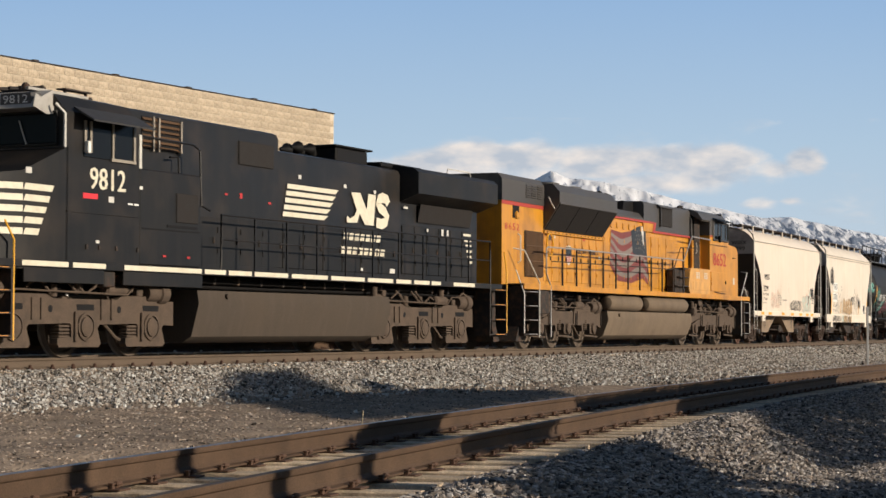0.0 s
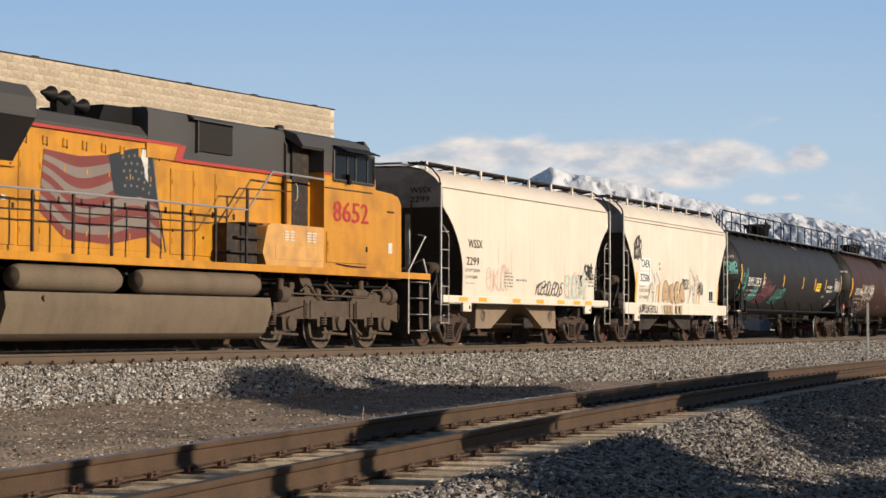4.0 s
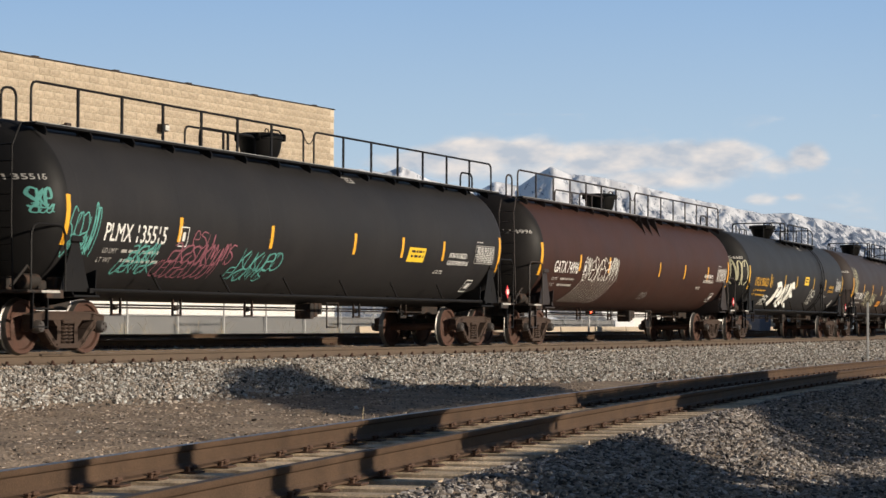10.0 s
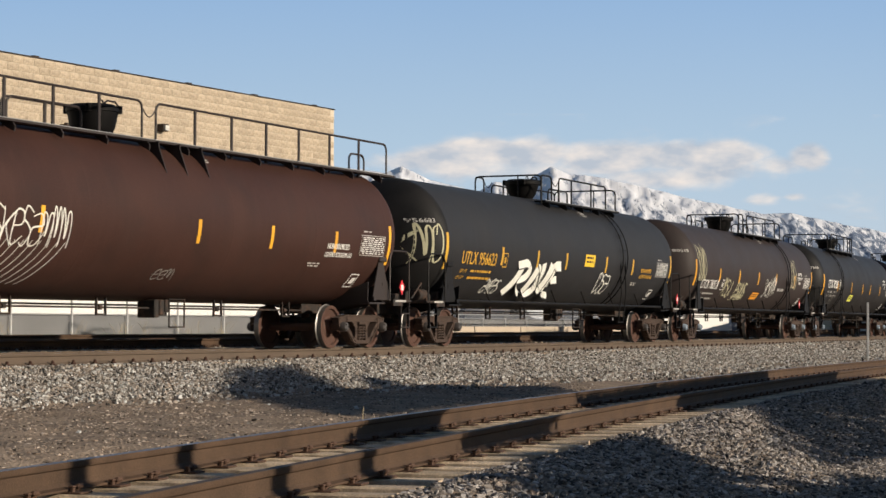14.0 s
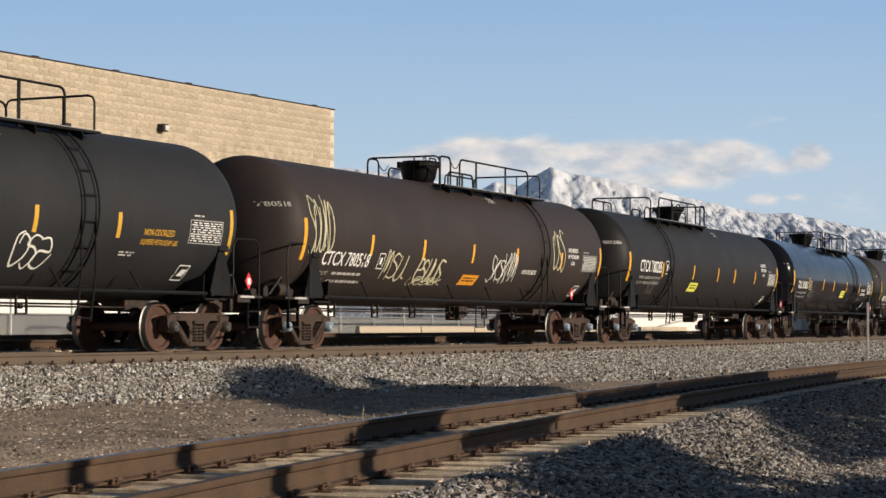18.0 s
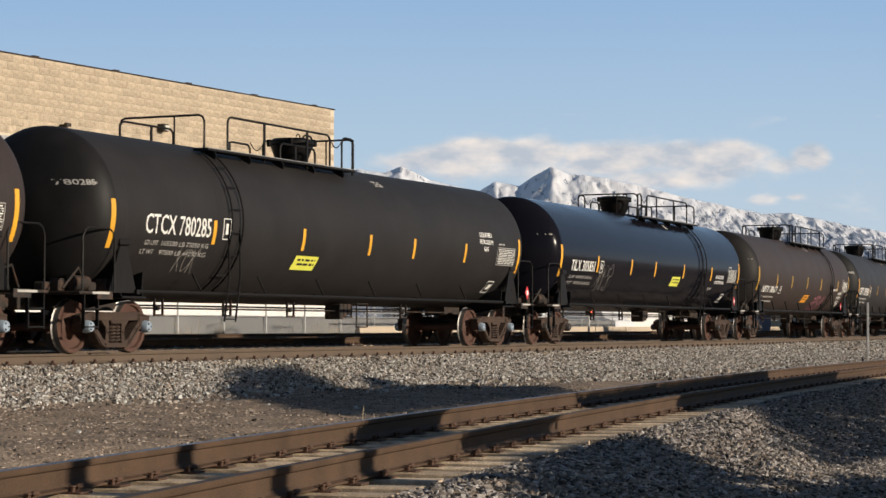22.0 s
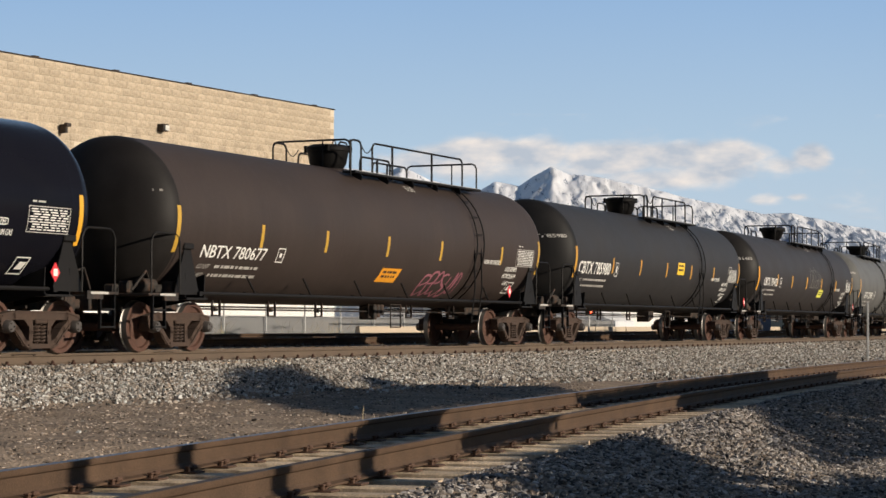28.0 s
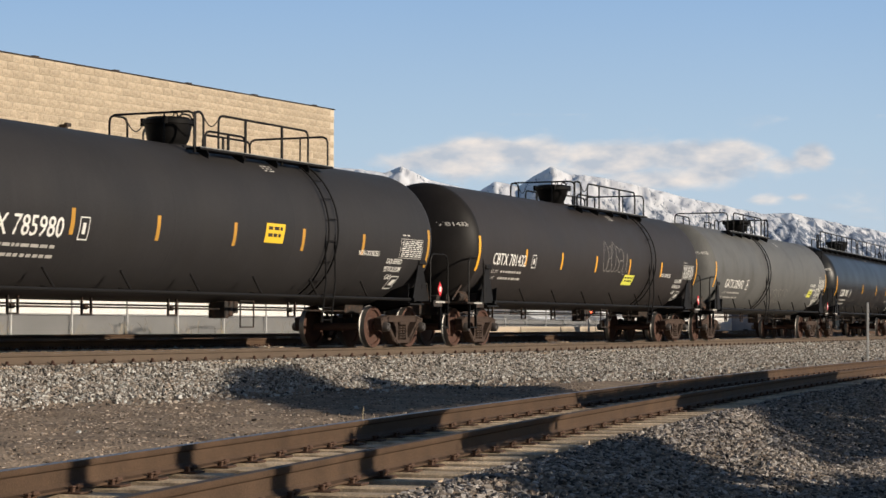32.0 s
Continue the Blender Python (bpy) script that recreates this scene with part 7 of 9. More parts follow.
def mural(loco):
    n = 28
    for k in range(9):
        sh = Shape()
        for i in range(n + 1):
            for v in (k / 9, (k + 1) / 9):
                x, z = mural_point(i / n, v)
                sh.v.append((x, -(1.016 + 0.0004 * k), z))
        for i in range(n):
            sh.f.append((2 * i, 2 * i + 2, 2 * i + 3, 2 * i + 1))
            sh.m.append(0)
        part("mural_stripe", sh, M_FLAGW if k % 2 else M_FLAGR, loco, fix=False)
    sh = Shape()
    for i in range(9):
        u = 0.57 + 0.43 * i / 8
        for v in (0.56 - 0.08 * math.sin(i * 0.6) - 0.16 * i / 8, 1.0):
            x, z = mural_point(u, v)
            sh.v.append((x + (0.25 * (1 - v) if i == 0 else 0), -1.022, z))
    for i in range(8):
        sh.f.append((2 * i, 2 * i + 2, 2 * i + 3, 2 * i + 1))
        sh.m.append(0)
    part("mural_corner", sh, M_FLAGB, loco, fix=False)
    r = random.Random(21)
    for i in range(5):
        for j in range(5):
            x, z = mural_point(0.70 + 0.055 * i + 0.02 * (j % 2), 0.56 + 0.09 * j)
            sh = Shape()
            for q in range(10):
                a, d = q * math.pi / 5 + 0.3, 0.045 if q % 2 else 0.02
                sh.v.append((x + d * math.sin(a), -1.025, z + d * math.cos(a)))
            sh.f.append(tuple(range(10)))
            sh.m.append(0)
            part("mural_star", sh, M_FLAGW, loco, fix=False)
    sh = Shape()
    for dx, dz in ((0, 0.40), (0.14, 0.38), (0.19, 0.22), (0.17, 0.05), (0.20, -0.2), (0.10, -0.12), (0.06, 0.08), (-0.04, 0.24)):
        sh.v.append((0.12 + dx, -1.028, 3.24 + dz))
    sh.f.append(tuple(range(8)))
    sh.m.append(0)
    part("mural_highlight", sh, M_PALE, loco, fix=False)
    part("mural_staff", Shape().tube([(0.44, -1.02, 3.68), (0.62, -1.02, 2.8), (0.92, -1.02, 1.82)], 0.016, 5), M_FLAGW, loco)


def yellow_locomotive():
    b = thing("locomotive", "yellow and grey diesel locomotive with a faded flag mural", "locomotive", "locomotives of the train")
    underbody(b, -4.3, 4.0, 0.22, 1.02, (-7.13, 7.12), 2.08, 11.60, 1.52, 1.66, M_UPY, True)
    # rear hood with its end grille
    hood(b, "rear_hood", -11.40, -8.45, 1.05, 1.64, 4.30, 0.06, [M_UPY])
    part("rear_top", Shape().prism([(-1.07, 3.76), (-1.07, 4.30), (-0.95, 4.44), (0.95, 4.44), (1.07, 4.30), (1.07, 3.76)], -11.43, -8.42, "x"), M_UPG, b)
    flat_on(b, "red_stripe", [(-11.41, -8.45, 3.66, 3.755)], plane(1.056), M_UPR)
    lv = part("side_louvre", Shape().box(-9.84, -8.56, -1.062, -1.03, 1.86, 3.06), M_BLACK, b)
    for k in range(13):
        x = -9.78 + 0.098 * k
        part("slat", Shape().prism([(x, -1.062), (x + 0.02, -1.10), (x + 0.05, -1.10), (x + 0.07, -1.062)], 1.88, 3.04, "z"), M_SLAT, lv)
    for z in (2.26, 2.66):
        part("cross_bar", Shape().box(-9.84, -8.56, -1.115, -1.10, z, z + 0.03), M_SLAT, lv)
    part("rear_vent", Shape().box(-10.66, -10.22, -1.062, -1.03, 3.34, 3.66), M_BLACK, b)
    part("lamp_bracket", Shape().lathe([(-1.10, 0.09), (-1.05, 0.11)], "y", (-10.4, 0, 3.42), 14), M_UPY, b)
    for i in range(6):
        for j in range(3):
            x, z = -9.78 + 0.42 * j, 3.92 + 0.06 * i
            part("louvre_slot", Shape().prism([(-1.072, z), (-1.10, z), (-1.072, z + 0.035)], x, x + 0.3, "x"), M_UPG, b)
    for q, x in zip("8652", (-11.30, -11.03, -10.76, -10.49)):
        text_on(b, q, x + 0.1, 3.03, 0.18, 0.18, plane(1.05), M_NUMR, 0.0)
    part("grab_iron", Shape().tube([(-10.3, -1.05, 2.2), (-10.3, -1.13, 2.25), (-10.3, -1.13, 2.9), (-10.3, -1.05, 2.95)], 0.018, 6), M_PALE, b)
    # flared radiators
    wing = Shape().prism([(-0.95, 3.10), (-1.04, 3.14), (-1.50, 3.84), (-1.50, 4.14), (-1.30, 4.36), (1.30, 4.36), (1.50, 4.14), (1.50, 3.84), (1.04, 3.14), (0.95, 3.10)], -8.40, -3.62, "x")
    wg = part("radiator_wing", wing, M_UPG, b)
    part("wing_trough", Shape().box(-8.4, -3.6, -1.09, -1.01, 3.04, 3.13, 0.015), M_UPY, b)
    for k in range(16):
        x = -8.25 + 0.3 * k
        part("trough_bolt", Shape().lathe([(-1.105, 0.018), (-1.085, 0.02)], "y", (x, 0, 3.09), 8), M_STEELDARK, b)
    for k in range(3):
        x0 = -8.36 + 1.58 * k
        scr = part("radiator_screen", Shape().prism([(-1.055, 3.16), (-1.075, 3.15), (-1.515, 3.82), (-1.495, 3.83)], x0, x0 + 1.54, "x"), M_SCREEN, wg, "dark wire radiator screen")
    part("wing_lip", Shape().box(-8.4, -3.62, -1.53, -1.50, 3.81, 3.86, 0.008), M_UPG, wg)
    part("grab_iron", Shape().tube([(-8.42, -1.2, 4.0), (-8.5, -1.25, 3.95), (-8.5, -1.35, 3.75), (-8.42, -1.36, 3.7)], 0.016, 6), M_PALE, b)
    for k in range(5):
        x = -7.9 + 0.9 * k
        part("radiator_fan", Shape().lathe([(4.38, 0.40), (4.47, 0.40), (4.49, 0.34), (4.45, 0.3)], "z", (x, -0.55 if k % 2 else 0.2, 0), 20), M_UPG, b)
    hood(b, "long_hood", -8.45, 5.2, 1.0, 1.66, 3.84, 0.08, [M_UPY])
    doors(b, -8.35, -3.5, 1.78, 3.04, 1.0, 8, M_UPY)
    for x0, x1, n in ((-3.45, -2.95, 1), (1.05, 3.35, 3)):
        doors(b, x0, x1, 1.78, 3.36, 1.0, n, M_UPY)
    doors(b, -2.9, 1.0, 1.80, 3.36, 0.985, 6, M_UPY)
    for k in range(8):
        x = -3.35 + 0.56 * k
        part("lifting_lug", Shape().box(x, x + 0.09, -1.035, -0.99, 3.48, 3.64, 0.02), M_UPY, b)
        part("lug_hole", Shape().box(x + 0.11, x + 0.14, -1.01, -0.995, 3.46, 3.62), M_BLACK, b)
    top = Shape().prism([(-1.03, 3.83), (-1.03, 3.88), (-0.86, 4.06), (-0.5, 4.14), (0.5, 4.14), (0.86, 4.06), (1.03, 3.88), (1.03, 3.83)], -3.62, 0.3, "x")
    part("hood_top", top, M_UPG, b)
    hood(b, "blower_cabinet", 0.28, 5.2, 1.04, 3.56, 4.42, 0.10, [M_UPG])
    part("cabinet_step", Shape().box(0.24, 1.30, -1.046, -1.0, 3.50, 3.80), M_UPY, b)
    gr = part("inertial_grille", Shape().box(1.88, 3.12, -1.085, -1.03, 3.74, 4.32, 0.01), M_GRILL, b)
    part("grille_hood", Shape().prism([(-1.04, 4.40), (-1.16, 4.33), (-1.16, 4.30), (-1.04, 4.33)], 1.6, 3.2, "x"), M_UPG, gr)
    part("side_bar", Shape().box(1.84, 1.88, -1.11, -1.04, 3.70, 4.36), M_UPG, gr)
    flat_on(b, "red_stripe", [(-3.55, 1.30, 3.76, 3.82)], plane(1.05), M_UPR)
    flat_on(b, "red_stripe", [(1.12, 1.36, 3.50, 3.80, 0.16)], plane(1.05), M_UPR, lift=0.007)
    flat_on(b, "red_stripe", [(1.14, 5.2, 3.49, 3.555)], plane(1.05), M_UPR)
    for k in range(4):
        part("horn_bell", Shape().lathe([(-0.2, 0.03), (-0.1, 0.06), (0.02, 0.11), (0.07, 0.14), (0.09, 0.14), (0.09, 0.03)], "x", (-1.55 + 0.27 * k, -0.2 - 0.1 * (k % 2), 4.50 - 0.05 * k), 14), M_BLACK, b)
    part("horn_bracket", Shape().box(-1.4, -0.9, -0.3, -0.1, 4.1, 4.42, 0.03), M_BLACK, b)
    part("exhaust_hatch", Shape().prism([(-0.75, 4.1), (-0.6, 4.38), (2.0, 4.46), (2.0, 4.1)], -0.7, 0.7, "y"), M_BLACK, b)
    # cab and nose
    roof = [(-1.46, 4.10), (-1.30, 4.34), (-0.9, 4.47), (0.9, 4.47), (1.30, 4.34), (1.46, 4.10)]
    part("cab", Shape().prism([(-1.46, 1.66)] + [(-1.46, 3.62), (1.46, 3.62)] + [(1.46, 1.66)], 6.08, 8.37, "x"), [M_UPY], b)
    part("cab_upper", Shape().prism([(-1.455, 3.62)] + roof + [(1.455, 3.62)], 6.07, 8.25, "x"), M_UPG, b, "grey upper cab with a rounded roof")
    part("cab_brow", Shape().prism([(8.24, 4.44), (8.50, 4.30), (8.52, 4.16), (8.24, 4.10)], -1.25, 1.25, "y"), M_UPG, b)
    part("cab_rear", Shape().prism([(-1.1, 1.66), (-1.1, 4.10), (-0.9, 4.47), (0.9, 4.47), (1.1, 4.10), (1.1, 1.66)], 5.15, 6.08, "x"), M_UPG, b)
    part("rear_panel", Shape().box(5.12, 6.06, -1.14, -1.09, 1.9, 3.42), M_UPY, b)
    part("cab_door", Shape().box(5.3, 5.95, -1.16, -1.13, 2.45, 4.2, 0.02), M_STEELDARK, b, "dark recessed cab door")
    part("door_handle", Shape().tube([(5.4, -1.18, 3.0), (5.4, -1.22, 3.05), (5.4, -1.22, 3.3), (5.4, -1.18, 3.35)], 0.012, 5), M_PALE, b)
    part("recess_roof", Shape().prism([(-1.46, 4.10), (-1.30, 4.34), (-1.0, 4.44), (-1.0, 4.30), (-1.42, 4.05)], 5.2, 6.07, "x"), M_UPG, b)
    wf = part("side_window", Shape().box(6.45, 8.22, -1.475, -1.45, 3.50, 4.10, 0.02), M_GLASS, b)
    part("window_frame", Shape().tube([(6.45, -1.475, 3.49), (6.45, -1.475, 4.08), (8.24, -1.475, 4.08), (8.24, -1.475, 3.49), (6.45, -1.475, 3.49)], 0.035, 6), M_UPG, wf)
    for x in (7.05, 7.42, 7.95):
        part("window_bar", Shape().box(x - 0.02, x + 0.02, -1.49, -1.465, 3.50, 4.08), M_UPG, wf)
    part("sun_shade", Shape().prism([(-1.44, 4.22), (-1.76, 4.10), (-1.76, 4.07), (-1.44, 4.16)], 6.5, 8.0, "x"), M_BLACK, b)
    part("window_mirror", Shape().box(6.98, 7.06, -1.58, -1.50, 3.42, 3.64, 0.01), M_BLACK, b)
    flat_on(b, "red_stripe", [(6.10, 6.38, 3.57, 3.63)], plane(1.462), M_UPR)
    part("nose", Shape().prism([(8.36, 1.50), (8.36, 3.40), (9.2, 3.36), (9.5, 3.30), (9.64, 3.14), (9.66, 1.66), (9.66, 1.50)], -1.44, 1.44, "y"), [M_UPY], b)
    part("nose_latch", Shape().box(8.95, 9.25, -1.47, -1.435, 2.94, 2.97), M_STEELDARK, b)
    patches(b, "white_notice", [(9.0, 9.2, 2.05, 2.28)], plane(1.442), M_PALE)
    part("drip_strip", Shape().box(6.1, 8.2, -1.475, -1.455, 3.30, 3.325), M_STEELDARK, b)
    doors(b, 6.15, 8.0, 1.78, 2.42, 1.46, 1, M_UPY, "cab_panel")
    part("hose_clip", Shape().tube([(6.6, -1.48, 1.76), (7.3, -1.5, 1.72), (7.9, -1.48, 1.72)], 0.014, 5), M_STEELDARK, b)
    box = Shape().prism([(3.75, 1.66), (3.62, 1.9), (3.80, 2.42), (3.95, 2.48), (6.06, 2.48), (6.06, 1.66)], -1.47, -1.06, "y")
    part("battery_box", box, M_BOX, b, "pale orange battery box with white vents")
    for x0 in (4.45, 5.35):
        for i in range(2):
            for j in range(4):
                part("box_vent", Shape().box(x0 + 0.22 * i, x0 + 0.22 * i + 0.16, -1.482, -1.468, 2.16 + 0.055 * j, 2.19 + 0.055 * j), M_PALE, b)
    part("box_lid", Shape().box(4.1, 5.95, -1.478, -1.465, 1.78, 2.06, 0.006), M_BOX, b)
    part("step_recess", Shape().box(2.50, 3.62, -1.34, -1.1, 1.68, 2.42), M_STEELDARK, b)
    for z, x0 in ((1.86, 2.45), (2.14, 2.7), (2.42, 3.0)):
        part("step_tread", Shape().box(x0, 3.66, -1.46, -1.06, z, z + 0.04, 0.01), M_STEELDARK, b)
    for q, x in zip("8652", (6.47, 6.88, 7.28, 7.68)):
        text_on(b, q, x, 2.64, 0.44, 0.36, plane(1.462), M_NUMR, 0.025)
    part("roof_antenna", Shape().box(5.4, 6.2, -0.6, 0.6, 4.45, 4.53, 0.03), M_STEELDARK, b)
    part("beacon", Shape().lathe([(4.45, 0.10), (4.58, 0.10), (4.61, 0.06)], "z", (5.9, -0.5, 0), 14), M_STEELDARK, b)
    part("roof_fan", Shape().lathe([(4.44, 0.22), (4.55, 0.20), (4.57, 0.08)], "z", (7.2, -0.3, 0), 14), M_UPG, b)
    r = random.Random(33)
    for k in range(9):
        x, z = r.uniform(-8.2, 3.2), r.uniform(1.9, 2.95)
        if -2.95 < x < 0.95:
            continue
        part("latch", Shape().box(x - 0.015, x + 0.015, -1.05, -1.02, z, z + 0.055, 0.006), M_INK2, b)
    mural(b)
    sh = Shape()
    for x, z in ((-6.62, 2.76), (-6.40, 2.81), (-6.18, 2.76), (-6.17, 2.42), (-6.25, 2.32), (-6.40, 2.25), (-6.55, 2.32), (-6.63, 2.42)):
        sh.v.append((x, -1.03, z))
    sh.f.append(tuple(range(8)))
    sh.m.append(0)
    part("shield_emblem", sh, M_PALE, b, fix=False)
    flat_on(b, "shield_band", [(-6.62, -6.18, 2.54, 2.75)], plane(1.03), M_FLAGB)
    for k in range(4):
        flat_on(b, "shield_stripe", [(-6.58 + 0.105 * k, -6.53 + 0.105 * k, 2.34, 2.53)], plane(1.03), M_NUMR)
    text_on(b, "BUILDING AMERICA", -5.78, 2.60, 0.15, 1.85, plane(1.025), M_INK2, 0.02)
    patches(b, "panel_notice", [(-7.95, -7.72, 2.88, 3.06)], plane(1.025), M_UPG)
    patches(b, "panel_notice", [(-7.55, -7.45, 2.95, 3.02), (-3.9, -3.78, 2.5, 2.58)], plane(1.025), M_PALE)
    patches(b, "red_notice", [(-5.2, -5.08, 2.96, 3.04)], plane(1.025), M_NUMR)
    part("hose_reel", Shape().tube([(-8.15 + 0.24 * math.cos(t * 0.4), -1.12 - 0.01 * (t % 3), 2.75 + 0.3 * math.sin(t * 0.4)) for t in range(50)], 0.022, 5), M_TAPE, b)
    # air tanks above the fuel tank
    for x0, x1 in ((-3.95, -1.0), (-0.45, 3.68)):
        part("air_reservoir", Shape().lathe([(x0, 0.05), (x0 + 0.04, 0.17), (x0 + 0.16, 0.22), (x1 - 0.16, 0.22), (x1 - 0.04, 0.17), (x1, 0.05)], "x", (0, -1.26, 1.26), 20), M_DUST2, b)
    for y in (-1, 1):
        part("hand_rail", Shape().tube([(-9.06, y * 1.5, 0.3), (-9.06, y * 1.5, 1.62), (-9.40, y * 1.5, 1.95), (-9.40, y * 1.5, 2.58), (-9.25, y * 1.48, 2.64), (-7.4, y * 1.47, 2.66), (3.05, y * 1.47, 2.69), (3.95, y * 1.48, 3.48), (6.05, y * 1.5, 3.46)], 0.022, 6), M_RAILING, b)
        part("mid_rail", Shape().tube([(-8.9, y * 1.47, 2.28), (-1.77, y * 1.47, 2.35), (1.63, y * 1.47, 2.37), (1.99, y * 1.47, 2.40), (2.72, y * 1.47, 3.08), (4.82, y * 1.48, 3.14)], 0.016, 6), M_STEELDARK, b)
        for k in range(11):
            x = -8.1 + 1.11 * k
            part("stanchion", Shape().box(x - 0.025, x + 0.025, y * 1.47 - 0.018, y * 1.47 + 0.018, 1.56, 2.66), M_STEELDARK, b)
        part("stanchion", Shape().box(3.0, 3.06, y * 1.47 - 0.018, y * 1.47 + 0.018, 2.45, 3.1), M_STEELDARK, b)
    ends = lambda e: [[(e * 11.0, 1.2, 2.55), (e * 10.85, 1.45, 2.5), (e * 9.9, 1.5, 1.7), (e * 9.9, 1.5, 0.3)], [(e * 11.05, 1.3, 2.0), (e * 10.98, 1.5, 1.4), (e * 10.98, 1.5, 0.4)]]
    steps(b, -10.45, ends(-1), M_PALE, edge=M_RAILING)
    steps(b, 10.45, ends(1), M_PALE, edge=M_RAILING)
    part("end_panel", Shape().box(-9.86, -9.1, -1.46, -1.38, 0.9, 1.52, 0.02), M_STEELDARK, b)
    return b


TRAIN = [(black_locomotive(), -98.5), (yellow_locomotive(), -75.54)]
TRAIN += [(hopper_car(q), q["S"]) for q in HOPPERS]
TRAIN += [(tank_car(q), q["S"]) for q in TANKS]

# ---- background: building, fence, yard, mountains, clouds ----
M_BLOCK = mat("tan split face block", (0.475, 0.39, 0.29), 0.9, 0, 0.30, 2.2, 11, 0.9, (0.33, 0.255, 0.18), 0.5, rand=0.10, spec=0.2, bump_scale=0.03)
M_MORTAR = mat("pale mortar", (0.62, 0.535, 0.42), 0.95, 0, 0.08, 1, 30, 0.2)
M_WALLW = mat("white painted wall", (0.87, 0.85, 0.82), 0.8, 0, 0.03, 0.5, 20, 0.1)
M_CONC = mat("grey concrete", (0.20, 0.20, 0.20), 0.9, 0, 0.12, 0.8, 20, 0.2)
M_SAND2 = mat("sandy concrete", (0.50, 0.41, 0.31), 0.9, 0, 0.12, 0.8, 20, 0.2)

B0, BH = Vector((-16.75, 76.8, 0)), radians(29.5)
BDIR, BNORM = Vector((math.sin(BH), math.cos(BH), 0)), Vector((-math.cos(BH), math.sin(BH), 0))
BM = Matrix.Translation(B0) @ pose(0, 0, 0, 0, 0, 90 - 29.5)
B_LEN, B_TOP = 23.35, 10.90


def building():
    w = thing("warehouse", "tan split face block warehouse with a thin metal roof edge", "building", m=BM)
    part("wall", Shape().box(-60, B_LEN, 0.03, 30, -0.6, B_TOP - 0.02), M_MORTAR, w, "tan mortared block wall")
    part("lower_wall", Shape().box(-60, B_LEN - 0.02, -0.06, 0.03, -0.6, 3.0), M_WALLW, w, "white painted lower wall in full sun")
    part("roof_edge", Shape().box(-60, B_LEN + 0.012, -0.04, 30.06, B_TOP - 0.02, B_TOP + 0.015), M_STEELDARK, w)
    for i in range(6):
        part("roof_clip", Shape().box(-3 + 5 * i, -2.7 + 5 * i, 0.3, 0.5, B_TOP + 0.05, B_TOP + 0.13), M_STEELDARK, w)
    # wall lamp and camera bracket
    lamp = part("wall_lamp", Shape().box(9.45, 9.85, -0.34, 0.0, 8.66, 8.98, 0.03), M_STEELDARK, w)
    part("lens", Shape().box(9.55, 9.82, -0.38, -0.34, 8.70, 8.92), M_PALE, lamp)
    part("bracket_arm", Shape().box(3.15, 3.3, -0.35, 0.0, 8.05, 8.4, 0.02).box(3.1, 3.4, -0.45, -0.3, 8.3, 8.45, 0.02), M_STEELDARK, w)
    # high windows in pale frames
    for x0, x1 in ((-6.5, 1.9), (4.6, 6.9), (14.2, 16.4), (18.6, 20.8)):
        f = part("window", Shape().box(x0, x1, -0.08, 0.02, 4.9, 7.62), M_PALE, w)
        part("pane", Shape().box(x0 + 0.12, x1 - 0.12, -0.10, -0.07, 5.0, 7.45), M_GLASS, f)
        part("shutter_head", Shape().box(x0 - 0.05, x1 + 0.05, -0.2, 0.0, 7.5, 7.68), M_GALV, f)
    # block courses: pieces proud of the mortar
    r = random.Random(12)
    course, length = 0.305, 0.61
    kinds = []
    for k in range(6):
        sh = Shape()
        a, b, d = length - 0.02, course - 0.02, 0.035
        nxx, nzz = 4, 3
        for j in range(nzz + 1):
            for i in range(nxx + 1):
                edge = i in (0, nxx) or j in (0, nzz)
                sh.v.append((a * i / nxx, 0.015 if edge else -d * r.uniform(0.0, 0.55), b * j / nzz))
        for j in range(nzz):
            for i in range(nxx):
                q = j * (nxx + 1) + i
                sh.f.append((q, q + 1, q + nxx + 2, q + nxx + 1))
                sh.m.append(0)
        kinds.append(sh.mesh("block", [M_BLOCK], fix=False))
    rows = int((B_TOP - 6.2) / course)
    rest = Shape()
    made = 0
    for j in range(rows):
        z = B_TOP - 0.04 - (j + 1) * course
        for i in range(44):
            x = B_LEN - (i + 1) * length + (0.3 if j % 2 else 0) - 0.32
            if any(a - 0.5 < x < b and z < 7.7 for a, b in ((-6.5, 1.9), (4.6, 6.9), (14.2, 16.4), (18.6, 20.8))):
                continue
            if x < -3:
                continue
            if j < 8 and made < 300:
                part("block", kinds[r.randrange(6)], None, w, at=pose(x, 0, z))
                made += 1
            else:
                me = kinds[r.randrange(6)]
                rest.add([(v.co.x + x, v.co.y, v.co.z + z) for v in me.vertices], [tuple(p.vertices) for p in me.polygons])
    ob = part("block_course", rest, M_BLOCK2, w, fix=False)
    ob["kind"] = "stuff"
    return w


